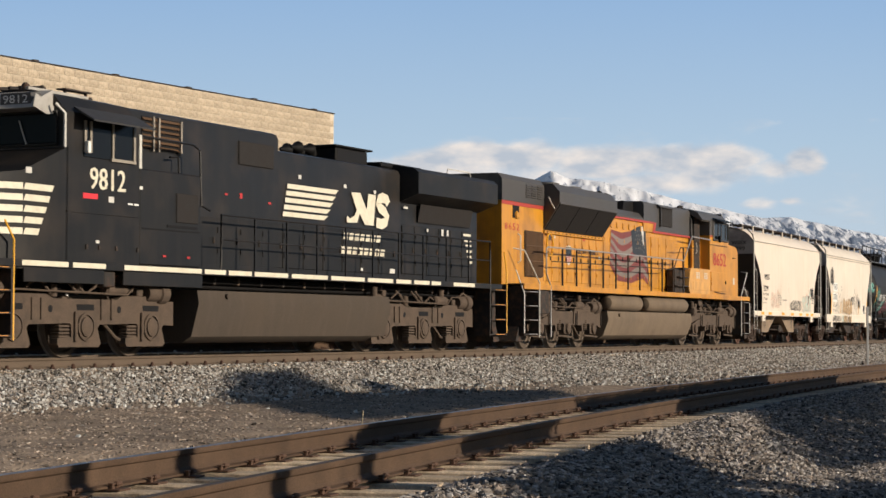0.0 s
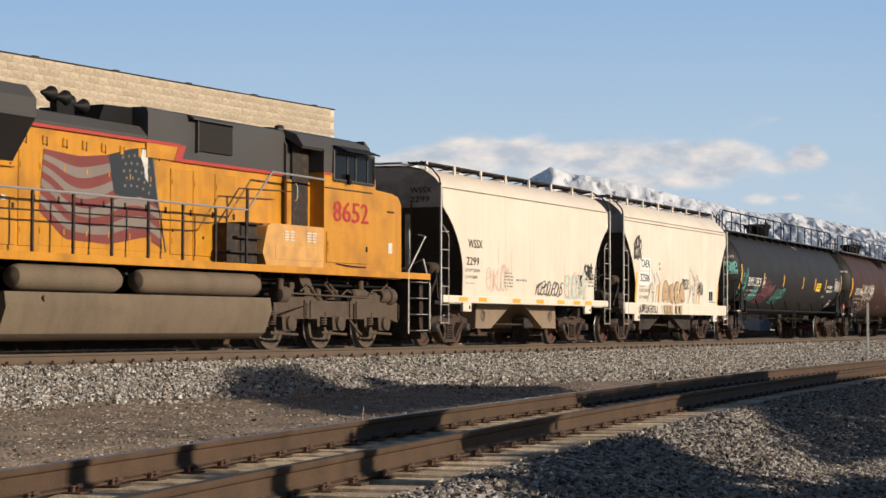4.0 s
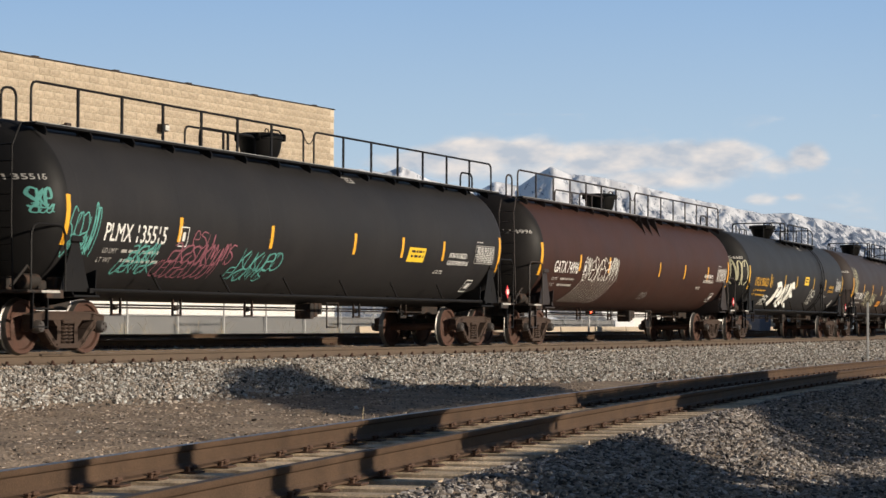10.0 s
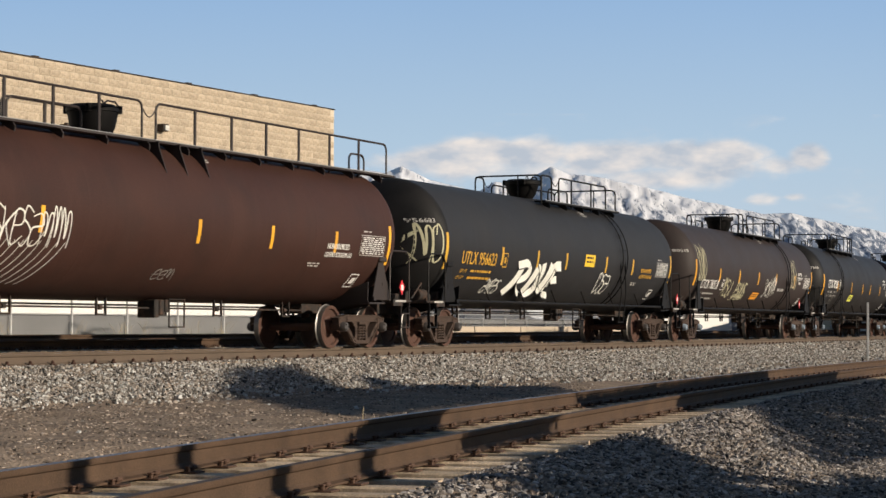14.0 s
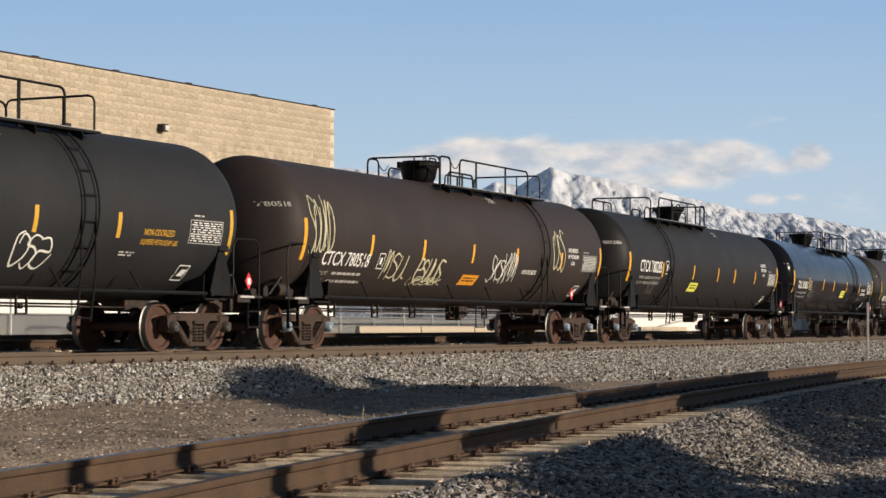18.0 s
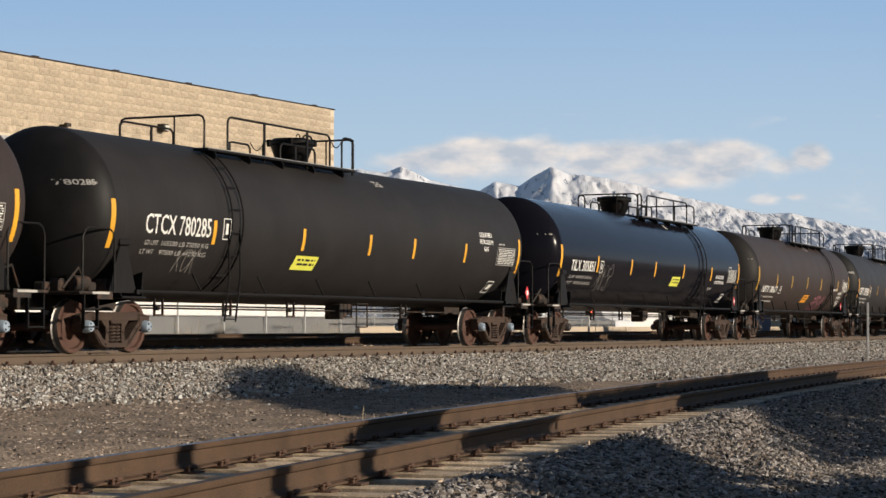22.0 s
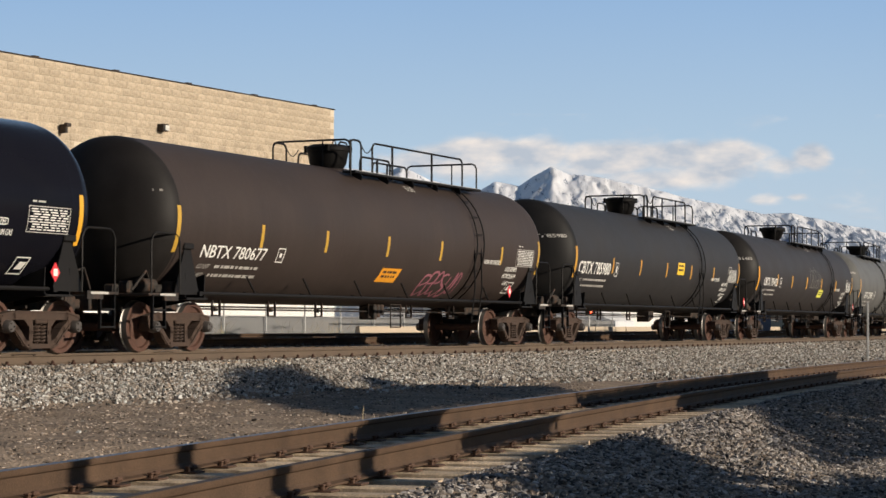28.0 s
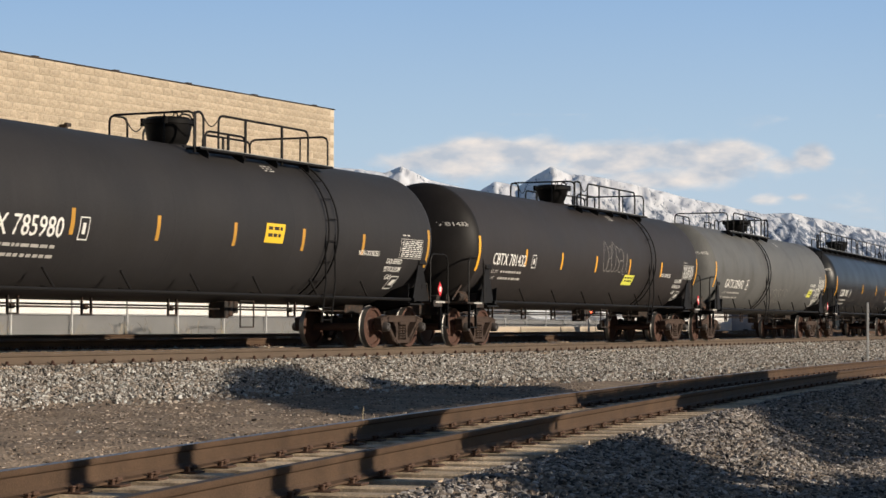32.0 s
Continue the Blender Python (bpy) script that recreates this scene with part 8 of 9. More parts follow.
def island_block():
    m = mat("tan split face courses", (0.475, 0.39, 0.29), 0.9, 0, 0.30, 2.2, 11, 0.9, (0.33, 0.255, 0.18), 0.5, spec=0.2, bump_scale=0.03)
    n, l = m.node_tree.nodes, m.node_tree.links
    g, mr, sc = n.new("ShaderNodeNewGeometry"), n.new("ShaderNodeMapRange"), n.new("ShaderNodeVectorMath")
    mr.inputs["To Min"].default_value, mr.inputs["To Max"].default_value = 0.9, 1.1
    sc.operation = "SCALE"
    b = n["Principled BSDF"]
    src = b.inputs["Base Color"].links[0].from_socket
    l.new(g.outputs["Random Per Island"], mr.inputs["Value"])
    l.new(src, sc.inputs[0])
    l.new(mr.outputs[0], sc.inputs["Scale"])
    l.new(sc.outputs[0], b.inputs["Base Color"])
    return m


M_BLOCK2 = island_block()
building()


def fence(name, label, s0, s1, off, z0, z1, gap, band):
    t = thing(name, label, "fence", kind="structure")
    if band:
        sh = Shape()
        ss = np.linspace(s0, s1, 30)
        for s in ss:
            p = main_line(s, off + 0.1)
            sh.v += [tuple(p @ Vector((0, 0, z0 - 0.3))), tuple(p @ Vector((0, 0, band))), tuple(p @ Vector((0, 0.15, band))), tuple(p @ Vector((0, 0.15, z0 - 0.3)))]
        for i in range(29):
            for j in range(4):
                a, b = 4 * i + j, 4 * i + (j + 1) % 4
                sh.f.append((a, b, b + 4, a + 4))
                sh.m.append(0)
        part("low_wall", sh, M_CONC, t)
    net, cell, top = Shape(), 0.11, z1 - 1.05
    for i in range(int((s1 - s0) / cell)):
        for g in (-1, 1):
            a, b = main_line(s0 + cell * i, off - 0.01).translation, main_line(s0 + cell * i + g * (top - z0), off - 0.01).translation
            k = len(net.v)
            net.v += [(a.x, a.y, z0), (a.x, a.y, z0 + 0.013), (b.x, b.y, top + 0.013), (b.x, b.y, top)]
            net.f.append((k, k + 1, k + 2, k + 3))
            net.m.append(0)
    part("chain_link", net, M_GALV, t, fix=False)["kind"] = "stuff"
    n = int((s1 - s0) / gap)
    for i in range(n + 1):
        s = s0 + gap * i
        part("post", Shape().lathe([(z0 - 0.3, 0.035), (z1, 0.035), (z1 + 0.03, 0.01)], "z", n=8), M_GALV, t, at=main_line(s, off))
    for z in (z1 - 0.03, band + 0.02 if band else z0 + 0.3):
        part("fence_rail", Shape().tube([tuple(main_line(s, off, z).translation) for s in np.linspace(s0, s1, 30)], 0.02, 6), M_GALV, t)


fence("fence_1", "chain link fence posts over a low grey wall behind the tracks", -20, 60, 14.0, 0.1, 2.3, 3.05, 0.78)

# yard beyond the fence
yard = thing("barrier", "long sandy concrete barrier behind the tracks", "barrier")
for i in range(16):
    part("barrier_block", Shape().prism([(-0.3, 0), (-0.3, 0.15), (-0.12, 0.35), (-0.08, 0.8), (0.08, 0.8), (0.12, 0.35), (0.3, 0.15), (0.3, 0)], -2.9, 2.9, "x"), M_SAND2, yard, at=main_line(25 + i * 6.0, 13.0, -0.35))
part("yard_rail", Shape().tube([tuple(main_line(s, 12.7, 0.95).translation) for s in range(22, 118, 8)], 0.03, 6), M_GALV, yard)

M_VAN = mat("white van paint", (0.75, 0.76, 0.78), 0.35, 0, 0.04, 2, 40, 0)
M_BLUE = mat("blue grey cladding", (0.15, 0.18, 0.25), 0.6, 0, 0.1, 1, 30, 0)


def far_shed(x, y, w, d, h, wall, label, turn):
    t = thing("shed", label, "building", "far buildings", m=pose(x, y, -0.4, 0, 0, turn))
    part("wall", Shape().box(-w / 2, w / 2, -d / 2, d / 2, 0, h), wall, t)
    part("roof", Shape().prism([(-d / 2 - 0.2, h), (0, h + 0.5), (d / 2 + 0.2, h)], -w / 2 - 0.2, w / 2 + 0.2, "x"), M_GALV, t)
    n = max(2, int(w / 3.5))
    for i in range(n):
        c = -w / 2 + (i + 0.5) * w / n
        part("door" if i % 2 else "window", Shape().box(c - 0.9, c + 0.9, -d / 2 - 0.05, -d / 2, 0.2 if i % 2 else 1.4, 2.6), M_GLASS if not i % 2 else M_GALV, t)


def van(x, y, turn, colour):
    t = thing("van", "white box van parked beyond the fence", "van", "parked vans", m=pose(x, y, -0.4, 0, 0, turn))
    part("body", Shape().prism([(-2.6, 0.45), (-2.6, 2.3), (1.1, 2.35), (1.9, 1.35), (2.6, 1.15), (2.6, 0.45)], -0.95, 0.95, "y"), colour, t)
    part("window", Shape().box(0.5, 1.2, -0.97, 0.97, 1.4, 2.05), M_GLASS, t)
    for k in (-1.7, 1.7):
        for y_ in (-0.9, 0.9):
            part("wheel", Shape().lathe([(-0.1, 0.2), (-0.1, 0.36), (0.1, 0.36), (0.1, 0.2)], "y", (k, y_, 0.36), 16), M_BLACK, t)


far_shed(11, 128, 14, 10, 3.6, M_WALLW, "low white shed beyond the yard", -60)
far_shed(1.5, 140, 9, 8, 3.2, M_BLUE, "low blue shed beyond the yard", -60)
far_shed(33, 170, 24, 12, 4.2, M_SAND2, "long sandy shed beyond the yard", -60)
van(3.8, 108, -40, M_VAN)
van(8.5, 118, -40, M_VAN)
van(17.5, 125, 150, M_BLUE)
sig = thing("signal_lamp", "lit red signal lamp on a post behind the tracks", "signal", m=main_line(46, 11.5, -0.2))
part("post", Shape().lathe([(0, 0.05), (1.3, 0.05)], "z", n=10), M_GALV, sig)
part("hood", Shape().box(-0.2, 0.2, -0.1, 0.12, 1.2, 1.55, 0.02), M_BLACK, sig)
part("lens", Shape().lathe([(-0.14, 0.02), (-0.13, 0.09), (-0.1, 0.1)], "y", (0, 0, 1.38), 14), glow("lit red lens", (1.0, 0.08, 0.03), 6.0), sig)

# marker post beside the tracks
post = thing("marker_post", "thin grey steel marker post standing in the gravel", "post", m=pose(13.05, 62.0, -0.62))
part("shaft", Shape().box(-0.03, 0.03, -0.02, 0.02, -0.2, 1.85, 0.006), M_GALV, post)
part("flange", Shape().box(-0.035, -0.028, -0.05, 0.05, 0.2, 1.83), M_GALV, post)


# mountains: a ridged height field whose crest follows a few heights
def mountains():
    d = 4300.0
    px = d / 3572.5
    crest = [(-1200, 330), (200, 310), (600, 292), (650, 296), (690, 302), (716, 290), (760, 314), (840, 336), (868, 317), (905, 326), (930, 308), (958, 291), (985, 303), (1030, 308), (1100, 324),
             (1200, 352), (1300, 374), (1345, 374), (1420, 391), (1500, 409), (1568, 420), (2000, 470), (3000, 520)]
    xs = np.arange(-400, 2001, 3.2)
    top = np.interp(xs, [a for a, _ in crest], [577 - b for _, b in crest]) * px
    rows = 70
    X, Y, Z = [], [], []
    for j in range(rows):
        t = j / (rows - 1)
        back = t * 1300
        for x, h in zip(xs, top):
            wx = (x - 784) * px
            p = Vector((wx * 0.016, back * 0.009, 3.7))
            n1 = noise.ridged_multi_fractal(p * 2.0, 0.9, 2.1, 7, 1.0, 2.0)
            n2 = noise.fractal(Vector((wx * 0.02, back * 0.012, 1.2)), 0.8, 2.0, 5)
            shape = min(1.0, t / 0.62) ** 0.85 if t < 0.62 else 1 - 0.15 * (t - 0.62)
            amp = h * 0.20 * (1 - t * 0.75 if t < 0.62 else 0.3)
            z = h * shape + (n1 - 1.25) * amp * 0.22 * min(1, t * 4) + n2 * 2.5
            X.append(wx * (1 + back / d * 0.55))
            Y.append(d - 800 + back)
            Z.append(min(z, h * 0.985 * (1 + (back - 800) / d) + n2 * 2))
    n = len(xs)
    idx = np.arange(n * rows).reshape(rows, n)
    q = np.stack([idx[:-1, :-1], idx[:-1, 1:], idx[1:, 1:], idx[1:, :-1]], -1).reshape(-1, 4)
    me = bpy.data.meshes.new("mountains")
    me.from_pydata(list(zip(X, Y, Z)), [], q.tolist())
    me.polygons.foreach_set("use_smooth", [True] * len(me.polygons))
    m = bpy.data.materials.new("snow and rock with distance blue")
    m.use_nodes = True
    nd, l = m.node_tree.nodes, m.node_tree.links
    g, sp, no, mr, mx, ad = nd.new("ShaderNodeNewGeometry"), nd.new("ShaderNodeSeparateXYZ"), nd.new("ShaderNodeTexNoise"), nd.new("ShaderNodeMapRange"), nd.new("ShaderNodeMix"), nd.new("ShaderNodeMath")
    tc = nd.new("ShaderNodeTexCoord")
    no.inputs["Scale"].default_value, no.inputs["Detail"].default_value, no.inputs["Roughness"].default_value, no.inputs["Distortion"].default_value = 0.085, 13, 0.74, 0.4
    lean = nd.new("ShaderNodeMapping")
    lean.inputs["Rotation"].default_value, lean.inputs["Scale"].default_value = (0, radians(-32), 0), (1.0, 0.12, 0.5)
    l.new(tc.outputs["Object"], lean.inputs["Vector"])
    l.new(lean.outputs[0], no.inputs["Vector"])
    l.new(g.outputs["Normal"], sp.inputs[0])
    hz = nd.new("ShaderNodeSeparateXYZ")
    l.new(g.outputs["Position"], hz.inputs[0])
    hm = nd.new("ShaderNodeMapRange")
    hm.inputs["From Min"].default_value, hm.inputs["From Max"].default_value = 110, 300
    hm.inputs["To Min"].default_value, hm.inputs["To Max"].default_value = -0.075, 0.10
    l.new(hz.outputs["Z"], hm.inputs["Value"])
    ad.operation = "ADD"
    l.new(no.outputs["Fac"], ad.inputs[0])
    l.new(hm.outputs[0], ad.inputs[1])
    mr.inputs["From Min"].default_value, mr.inputs["From Max"].default_value = 0.475, 0.525
    l.new(ad.outputs[0], mr.inputs["Value"])
    mx.data_type = "RGBA"
    # the blue of far air is painted into the rock colour
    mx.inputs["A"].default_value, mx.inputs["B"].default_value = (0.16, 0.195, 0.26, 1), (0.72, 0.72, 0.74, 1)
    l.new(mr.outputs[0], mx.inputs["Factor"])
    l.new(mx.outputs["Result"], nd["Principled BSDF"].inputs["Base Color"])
    bp = nd.new("ShaderNodeBump")
    bp.inputs["Strength"].default_value, bp.inputs["Distance"].default_value = 0.5, 3.5
    l.new(no.outputs["Fac"], bp.inputs["Height"])
    l.new(bp.outputs[0], nd["Principled BSDF"].inputs["Normal"])
    nd["Principled BSDF"].inputs["Roughness"].default_value = 0.95
    nd["Principled BSDF"].inputs["Specular IOR Level"].default_value = 0.1
    me.materials.append(m)
    tagged(new("mountains", me), "snow covered rocky mountain range under thin clouds", "mountains", kind="structure")


mountains()


def cloud_bank():
    """A far glowing sheet of thin cloud with the low sun's tones painted in."""
    sh = Shape()
    d = 4880.0
    k = d / 3572.5
    for x, z in (((-500 - 784) * k, (577 - 430) * k), ((2600 - 784) * k, (577 - 430) * k), ((2600 - 784) * k, (577 - 200) * k), ((-500 - 784) * k, (577 - 200) * k)):
        sh.v.append((x, d, z))
    sh.f.append((0, 1, 2, 3))
    sh.m.append(0)
    m = bpy.data.materials.new("thin cloud")
    m.use_nodes = True
    nd, l = m.node_tree.nodes, m.node_tree.links
    out = nd["Material Output"]
    nd.remove(nd["Principled BSDF"])
    tc, mp, no, ln = nd.new("ShaderNodeTexCoord"), nd.new("ShaderNodeMapping"), nd.new("ShaderNodeTexNoise"), nd.new("ShaderNodeTexNoise")
    mp.inputs["Scale"].default_value = (1.0, 1.0, 2.1)
    l.new(tc.outputs["Object"], mp.inputs["Vector"])
    no.inputs["Scale"].default_value, no.inputs["Detail"].default_value, no.inputs["Roughness"].default_value, no.inputs["Distortion"].default_value = 0.0052, 9, 0.56, 0.3
    l.new(mp.outputs[0], no.inputs["Vector"])
    # soft lobes of the bank: centre, half width, half height (in steps of the far sheet), weight
    total = None
    for cx, cz, rx, rz, wt in ((930, 276, 150, 36, 0.75), (1060, 280, 130, 38, 0.95), (1180, 276, 110, 34, 0.7), (1288, 274, 90, 34, 0.95), (1428, 274, 50, 30, 1.05), (1350, 290, 130, 24, 0.6), (1130, 318, 150, 30, 0.6), (1345, 352, 42, 16, 0.55),
                           (1250, 302, 190, 40, 0.45), (850, 264, 110, 22, 0.75), (770, 286, 150, 36, 0.7), (960, 300, 160, 40, 0.6), (1398, 348, 24, 9, 0.4)):
        mv, ln_, fall = nd.new("ShaderNodeMapping"), nd.new("ShaderNodeVectorMath"), nd.new("ShaderNodeMapRange")
        mv.inputs["Location"].default_value = (-(cx - 784) / rx, 0, -(577 - cz) / rz)
        mv.inputs["Scale"].default_value = (1 / (k * rx), 0, 1 / (k * rz))
        l.new(tc.outputs["Object"], mv.inputs["Vector"])
        ln_.operation = "LENGTH"
        l.new(mv.outputs[0], ln_.inputs[0])
        fall.interpolation_type = "SMOOTHSTEP"
        fall.inputs["From Min"].default_value, fall.inputs["From Max"].default_value = 0.15, 1.25
        fall.inputs["To Min"].default_value, fall.inputs["To Max"].default_value = wt, 0
        l.new(ln_.outputs["Value"], fall.inputs["Value"])
        if total is None:
            total = fall.outputs[0]
        else:
            q = nd.new("ShaderNodeMath")
            q.operation = "MAXIMUM"
            l.new(total, q.inputs[0])
            l.new(fall.outputs[0], q.inputs[1])
            total = q.outputs[0]
    sub, mr = nd.new("ShaderNodeMath"), nd.new("ShaderNodeMapRange")
    sub.operation = "MULTIPLY_ADD"
    sub.inputs[1].default_value, sub.inputs[2].default_value = 0.66, -0.22
    l.new(total, sub.inputs[0])
    ad = nd.new("ShaderNodeMath")
    ad.operation = "ADD"
    l.new(sub.outputs[0], ad.inputs[0])
    l.new(no.outputs["Fac"], ad.inputs[1])
    mr.inputs["From Min"].default_value, mr.inputs["From Max"].default_value = 0.34, 0.74
    mr.interpolation_type = "SMOOTHSTEP"
    mr.inputs["To Max"].default_value = 0.92
    l.new(ad.outputs[0], mr.inputs["Value"])
    # sunlit cream and shaded grey are painted into the cloud's own glow
    ramp_ = nd.new("ShaderNodeValToRGB")
    ramp_.color_ramp.elements[0].color, ramp_.color_ramp.elements[1].color = (0.50, 0.545, 0.615, 1), (0.93, 0.83, 0.75, 1)
    ramp_.color_ramp.elements[0].position, ramp_.color_ramp.elements[1].position = 0.36, 0.70
    ln.inputs["Scale"].default_value, ln.inputs["Detail"].default_value = 0.011, 8
    l.new(mp.outputs[0], ln.inputs["Vector"])
    l.new(ln.outputs["Fac"], ramp_.inputs["Fac"])
    em, tr, mix = nd.new("ShaderNodeEmission"), nd.new("ShaderNodeBsdfTransparent"), nd.new("ShaderNodeMixShader")
    l.new(ramp_.outputs["Color"], em.inputs["Color"])
    l.new(mr.outputs[0], mix.inputs["Fac"])
    l.new(tr.outputs[0], mix.inputs[1])
    l.new(em.outputs[0], mix.inputs[2])
    l.new(mix.outputs[0], out.inputs["Surface"])
    ob = part("clouds", sh, m, None, fix=False)
    ob.visible_shadow = False
    return tagged(ob, "bank of thin clouds above the mountains, sunlight painted in", "clouds", kind="structure")


CLOUDS = cloud_bank()


def sky_glow():
    """A far glowing sheet that gives the sky in view its blue, whiter towards the horizon."""
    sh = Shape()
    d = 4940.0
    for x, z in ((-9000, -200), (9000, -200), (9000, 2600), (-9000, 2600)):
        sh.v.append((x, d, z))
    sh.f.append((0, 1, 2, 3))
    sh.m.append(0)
    m = bpy.data.materials.new("glowing sky")
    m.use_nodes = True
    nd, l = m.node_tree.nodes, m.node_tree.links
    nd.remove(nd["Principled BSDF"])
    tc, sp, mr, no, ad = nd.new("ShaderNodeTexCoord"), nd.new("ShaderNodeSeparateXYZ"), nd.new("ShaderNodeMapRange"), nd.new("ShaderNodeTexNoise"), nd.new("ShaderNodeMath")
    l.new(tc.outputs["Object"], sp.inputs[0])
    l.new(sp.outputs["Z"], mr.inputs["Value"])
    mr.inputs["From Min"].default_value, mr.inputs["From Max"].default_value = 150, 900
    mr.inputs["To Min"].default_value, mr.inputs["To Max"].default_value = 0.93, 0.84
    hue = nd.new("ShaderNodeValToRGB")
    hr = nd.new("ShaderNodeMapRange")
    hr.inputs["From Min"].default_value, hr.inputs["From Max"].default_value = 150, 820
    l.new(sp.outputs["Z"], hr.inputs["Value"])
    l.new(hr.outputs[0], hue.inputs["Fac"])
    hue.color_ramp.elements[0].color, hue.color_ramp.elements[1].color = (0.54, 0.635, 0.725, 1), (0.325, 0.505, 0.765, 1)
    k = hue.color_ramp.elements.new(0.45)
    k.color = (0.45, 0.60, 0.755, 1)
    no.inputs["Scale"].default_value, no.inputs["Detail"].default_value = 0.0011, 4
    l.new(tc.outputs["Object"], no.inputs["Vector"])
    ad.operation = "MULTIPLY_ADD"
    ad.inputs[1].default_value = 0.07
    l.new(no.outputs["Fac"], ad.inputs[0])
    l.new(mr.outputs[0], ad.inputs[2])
    # emission paints the sky in view; the world sky behind is dimmer
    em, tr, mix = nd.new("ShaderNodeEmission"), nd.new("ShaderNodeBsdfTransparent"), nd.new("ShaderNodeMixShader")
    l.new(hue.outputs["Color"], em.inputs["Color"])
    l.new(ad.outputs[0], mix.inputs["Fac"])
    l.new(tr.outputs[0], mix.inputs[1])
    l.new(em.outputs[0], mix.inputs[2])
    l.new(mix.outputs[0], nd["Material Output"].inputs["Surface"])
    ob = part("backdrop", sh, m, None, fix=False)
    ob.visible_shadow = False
    tagged(ob, "glowing sheet of pale blue sky far behind the mountains", "sky", kind="structure")


sky_glow()

# ---- trees beside the camera, out of view, whose shade falls across the siding ----
M_BARK = mat("grey brown bark", (0.10, 0.075, 0.055), 0.9, 0, 0.25, 6, 40, 0.6)
M_LEAF = mat("dull green leaves", (0.055, 0.075, 0.028), 0.7, 0, 0.3, 3, 40, 0.1)


def shade_tree(patches_, reach, seed, label):
    """A tree up-sun of shaded ground. patches_: (height of the ground, its outline, number of leaves)."""
    r = random.Random(seed)
    rise = math.tan(SUN_EL)
    lift = SUN_AZ + Vector((0, 0, rise))
    crowns = []
    for dz, outline, n in patches_:
        xs, ys = [p[0] for p in outline], [p[1] for p in outline]
        pts = []
        while len(pts) < n:
            x, y = r.uniform(min(xs), max(xs)), r.uniform(min(ys), max(ys))
            inside = False
            for (ax, ay), (bx, by) in zip(outline, outline[1:] + outline[:1]):
                if (ay > y) != (by > y) and x < (bx - ax) * (y - ay) / (by - ay) + ax:
                    inside = not inside
            if inside:
                pts.append(Vector((x + r.gauss(0, 0.05), y + r.gauss(0, 0.12), 0)) + lift * (reach + r.uniform(-1.4, 1.4)))
        low = ground_z(np.array([p.x - lift.x * reach for p in pts]), np.array([p.y - lift.y * reach for p in pts]))
        crowns.append([p + Vector((0, 0, float(h) + dz)) for p, h in zip(pts, low)])
    all_ = [p for c in crowns for p in c]
    base = sum(all_, Vector()) / len(all_)
    foot = Vector((base.x, base.y, -0.95))
    top = max(p.z for p in all_)
    t = thing("tree", label, "tree", "trees beside the track", m=Matrix.Translation(foot))
    trunk = Shape()
    axis_ = [Vector((0.06 * math.sin(k * 1.3), 0.05 * math.cos(k), -0.2 + (top + 0.95) * 0.8 * k / 7)) for k in range(8)]
    for k in range(7):
        trunk.tube([axis_[k], axis_[k + 1]], 0.13 * (1 - 0.1 * k), 8)
    part("trunk", trunk, M_BARK, t)
    for pts in crowns:
        limb = Shape()
        for k in range(6):
            e, s_ = r.choice(pts) - foot, axis_[3 + k % 4]
            limb.tube([s_, s_.lerp(e, 0.5) + Vector((0, 0, 0.15)), e], 0.035, 5)
        part("limb", limb, M_BARK, t)
        leaf = Shape()
        for p in pts:
            p = p - foot
            u = Vector((r.uniform(-1, 1), r.uniform(-1, 1), r.uniform(-1, 1))).normalized() * r.uniform(0.06, 0.12)
            w = u.cross(Vector((r.uniform(-1, 1), r.uniform(-1, 1), r.uniform(-1, 1)))).normalized() * r.uniform(0.05, 0.09)
            m = len(leaf.v)
            leaf.v += [tuple(p - u), tuple(p + w), tuple(p + u), tuple(p - w)]
            leaf.f.append((m, m + 1, m + 2, m + 3))
            leaf.m.append(0)
        part("crown", leaf, M_LEAF, t, smooth=False, fix=False)


shade_tree([(0.0, [(-3.38, 31.52), (-3.63, 34.98), (-3.6, 36.68), (-3.34, 38.14), (-3.02, 37.04), (-3.2, 39.2), (-2.9, 38.8), (-2.47, 37.12), (-2.06, 35.33), (-1.79, 33.52), (-1.37, 34.13), (-0.82, 35.25), (-0.24, 36.93), (1.2, 36.77),
                   (2.1, 34.73), (0.54, 29.08), (-0.6, 25.68), (-1.12, 24.5), (-1.57, 25.14), (-2.19, 27.7), (-2.69, 28.92)], 11000),
            (0.0, [(-1.47, 37.86), (-1.2, 37.27), (-0.82, 35.25), (-0.95, 34.9), (-1.25, 36.6)], 300)], 15.0, 3, "leafy roadside tree outside the view")
shade_tree([(0.15, [(1.72, 27.7), (6.3, 41.4), (8.25, 39.3), (3.45, 26.2)], 15000)], 12.0, 4, "leafy roadside tree outside the view")
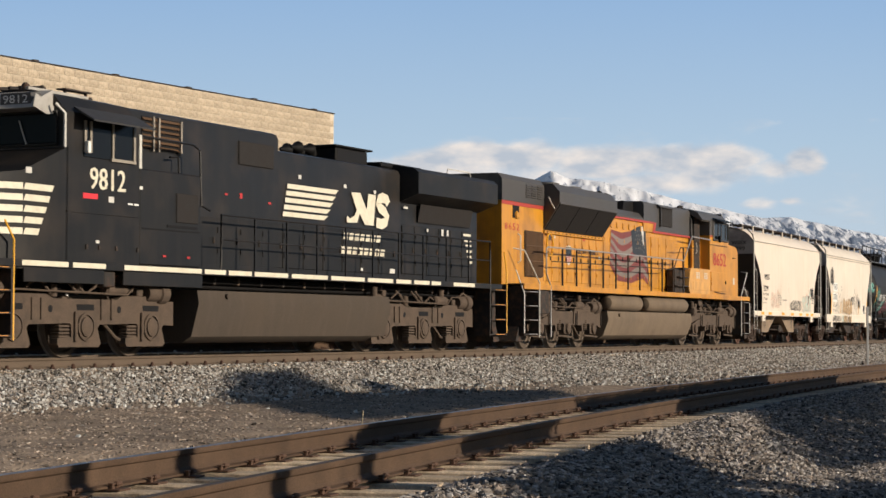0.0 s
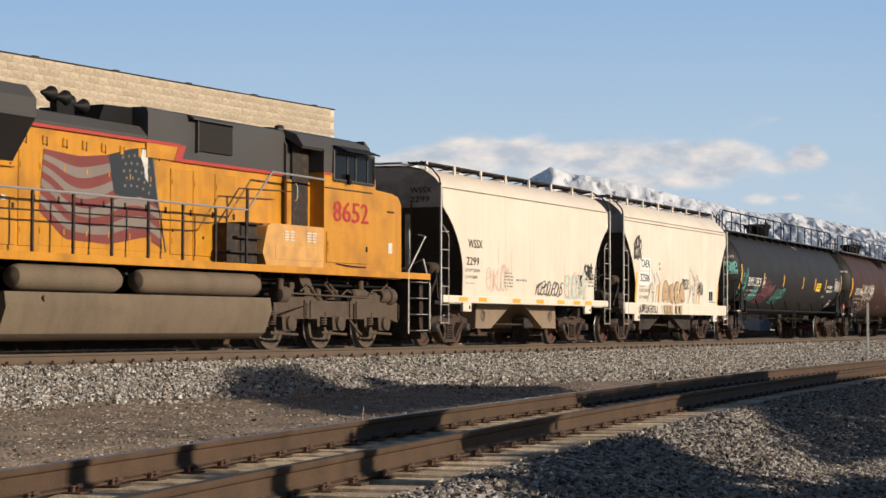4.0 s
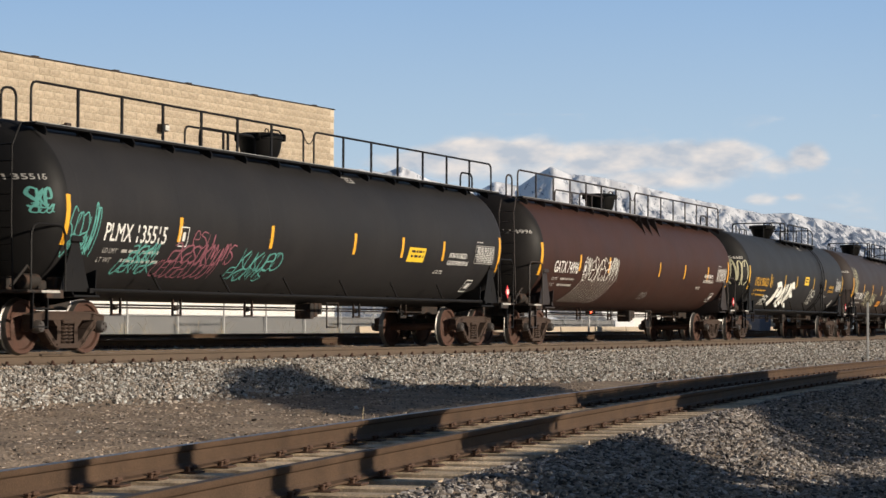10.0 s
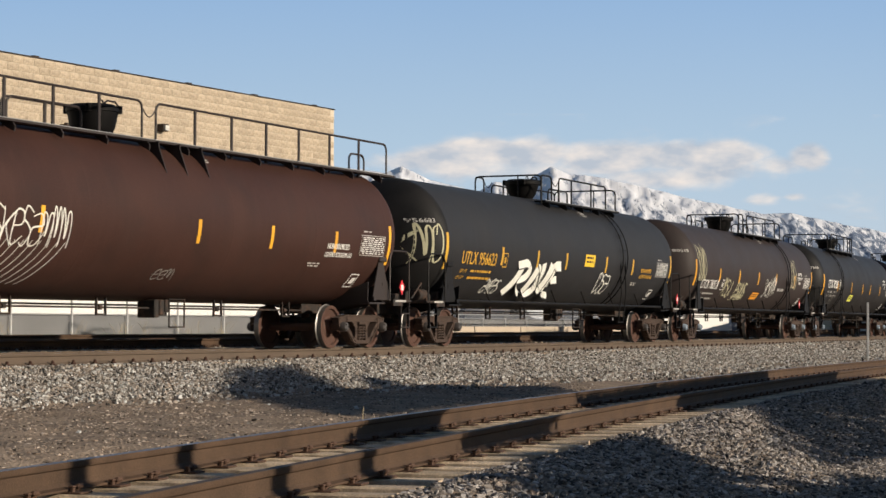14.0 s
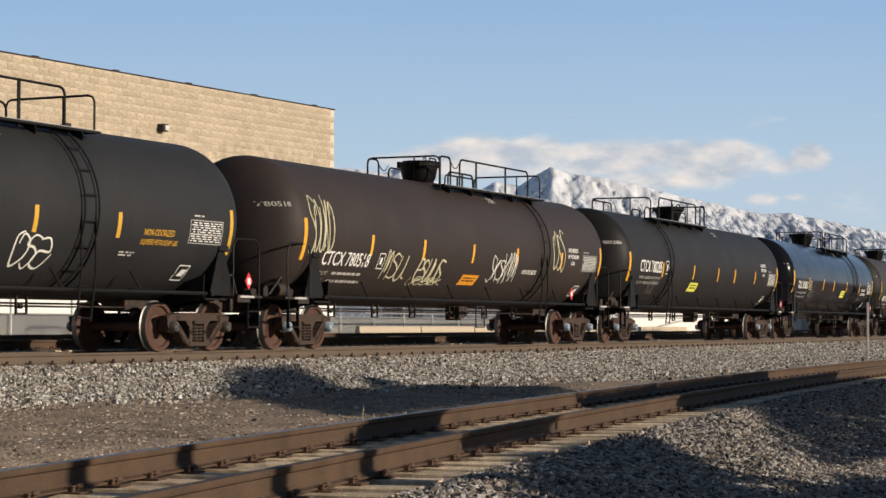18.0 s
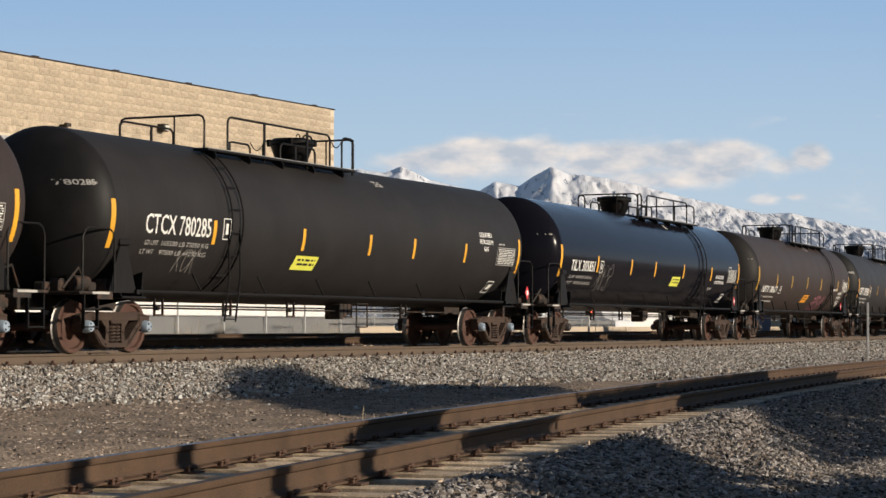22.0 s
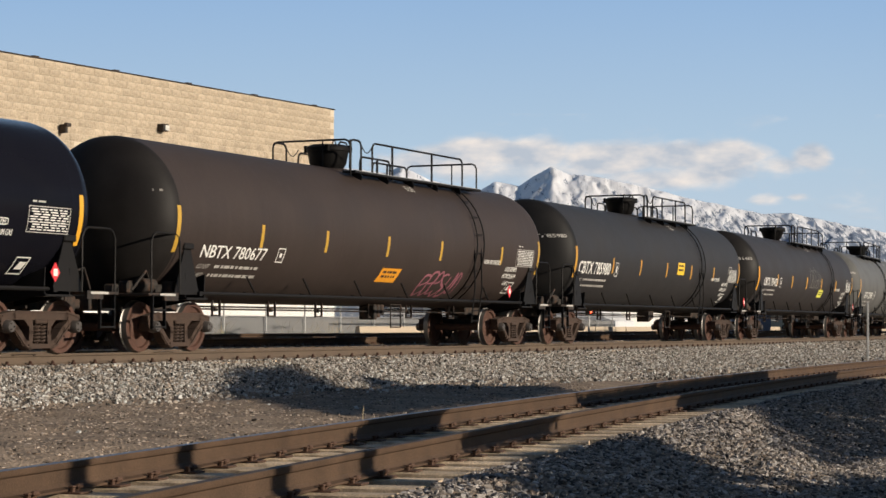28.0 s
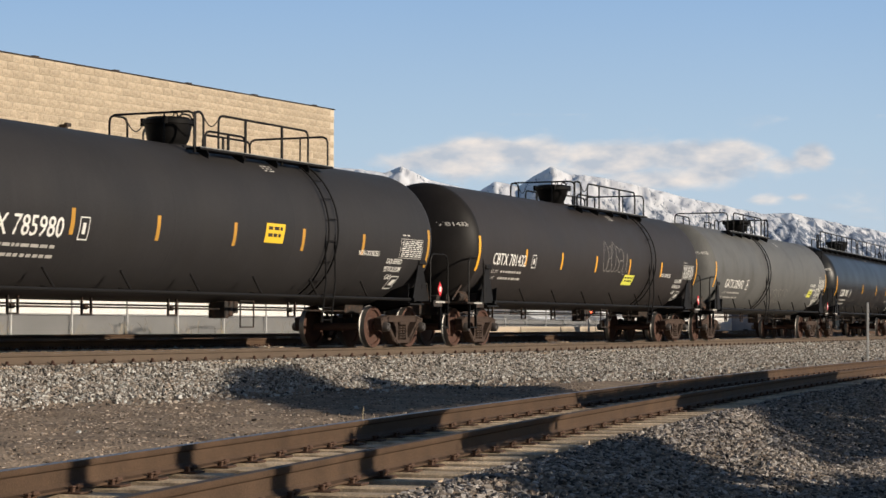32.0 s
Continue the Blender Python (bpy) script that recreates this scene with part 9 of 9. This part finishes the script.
shade_tree([(0.0, [(3.8, 29.0), (3.75, 25.2), (4.0, 23.9), (3.62, 21.3), (3.45, 20.0), (3.85, 20.5), (5.24, 23.27), (9.2, 40.2), (8.9, 43.6), (6.0, 37.0)], 9000)], 10.5, 5, "leafy roadside tree outside the view")
shade_tree([(0.0, [(0.45, 15.5), (0.68, 17.6), (1.08, 18.3), (1.5, 19.6), (1.83, 20.4), (1.94, 19.6), (2.12, 18.6), (2.27, 17.75), (2.39, 16.9), (2.55, 16.35), (2.66, 15.6), (2.6, 15.2), (0.63, 12.69), (0.58, 13.23)], 3600),
            (0.15, [(-1.35, 20.3), (-0.8, 22.3), (1.0, 19.9), (0.1, 17.0)], 4200)], 9.0, 7, "leafy bush outside the view")
shade_tree([(0.0, [(2.7, 15.7), (3.0, 16.35), (3.48, 17.35), (4.4, 19.3), (4.2, 16.0), (2.8, 14.8)], 2200)], 8.0, 9, "leafy bush outside the view")
for x, y, wide in ((-1.25, 12.94, 0.17), (-0.52, 14.55, 0.18)):
    p = Vector((x, y, 0)) + SUN_AZ * 13.0
    pole = thing("pole", "stout wooden pole outside the view", "pole", "poles beside the track", m=Matrix.Translation((p.x, p.y, -1.0)))
    part("shaft", Shape().lathe([(-0.2, wide * 1.1), (5.04, wide * 0.9), (5.08, 0.01)], "z", n=12), M_BARK, pole)


# ---- motion of the train, its wheels and the drifting cloud bank ----
def motions():
    times = [0.0] + [float(t) for t in range(1, 33)]
    for car, S in TRAIN:
        walk(car, [(t, main_line(S - travel(t))) for t in times])
    for (x, r), sets in ROLLING.items():
        lead = sets[0]
        walk(lead, [(t, pose(x, 0, r, 0, -math.degrees(travel(t) / r), 0)) for t in [0.1 * i for i in range(321)]])
        for w in sets[1:]:
            w.rotation_mode = "QUATERNION"
            keys = w.animation_data_create()
            keys.action = lead.animation_data.action
            keys.action_slot = lead.animation_data.action_slot
    walk(CLOUDS, [(0.0, pose(0, 0, 0)), (16.0, pose(9, 0, 0)), (32.0, pose(17, 0, 0))])


motions()
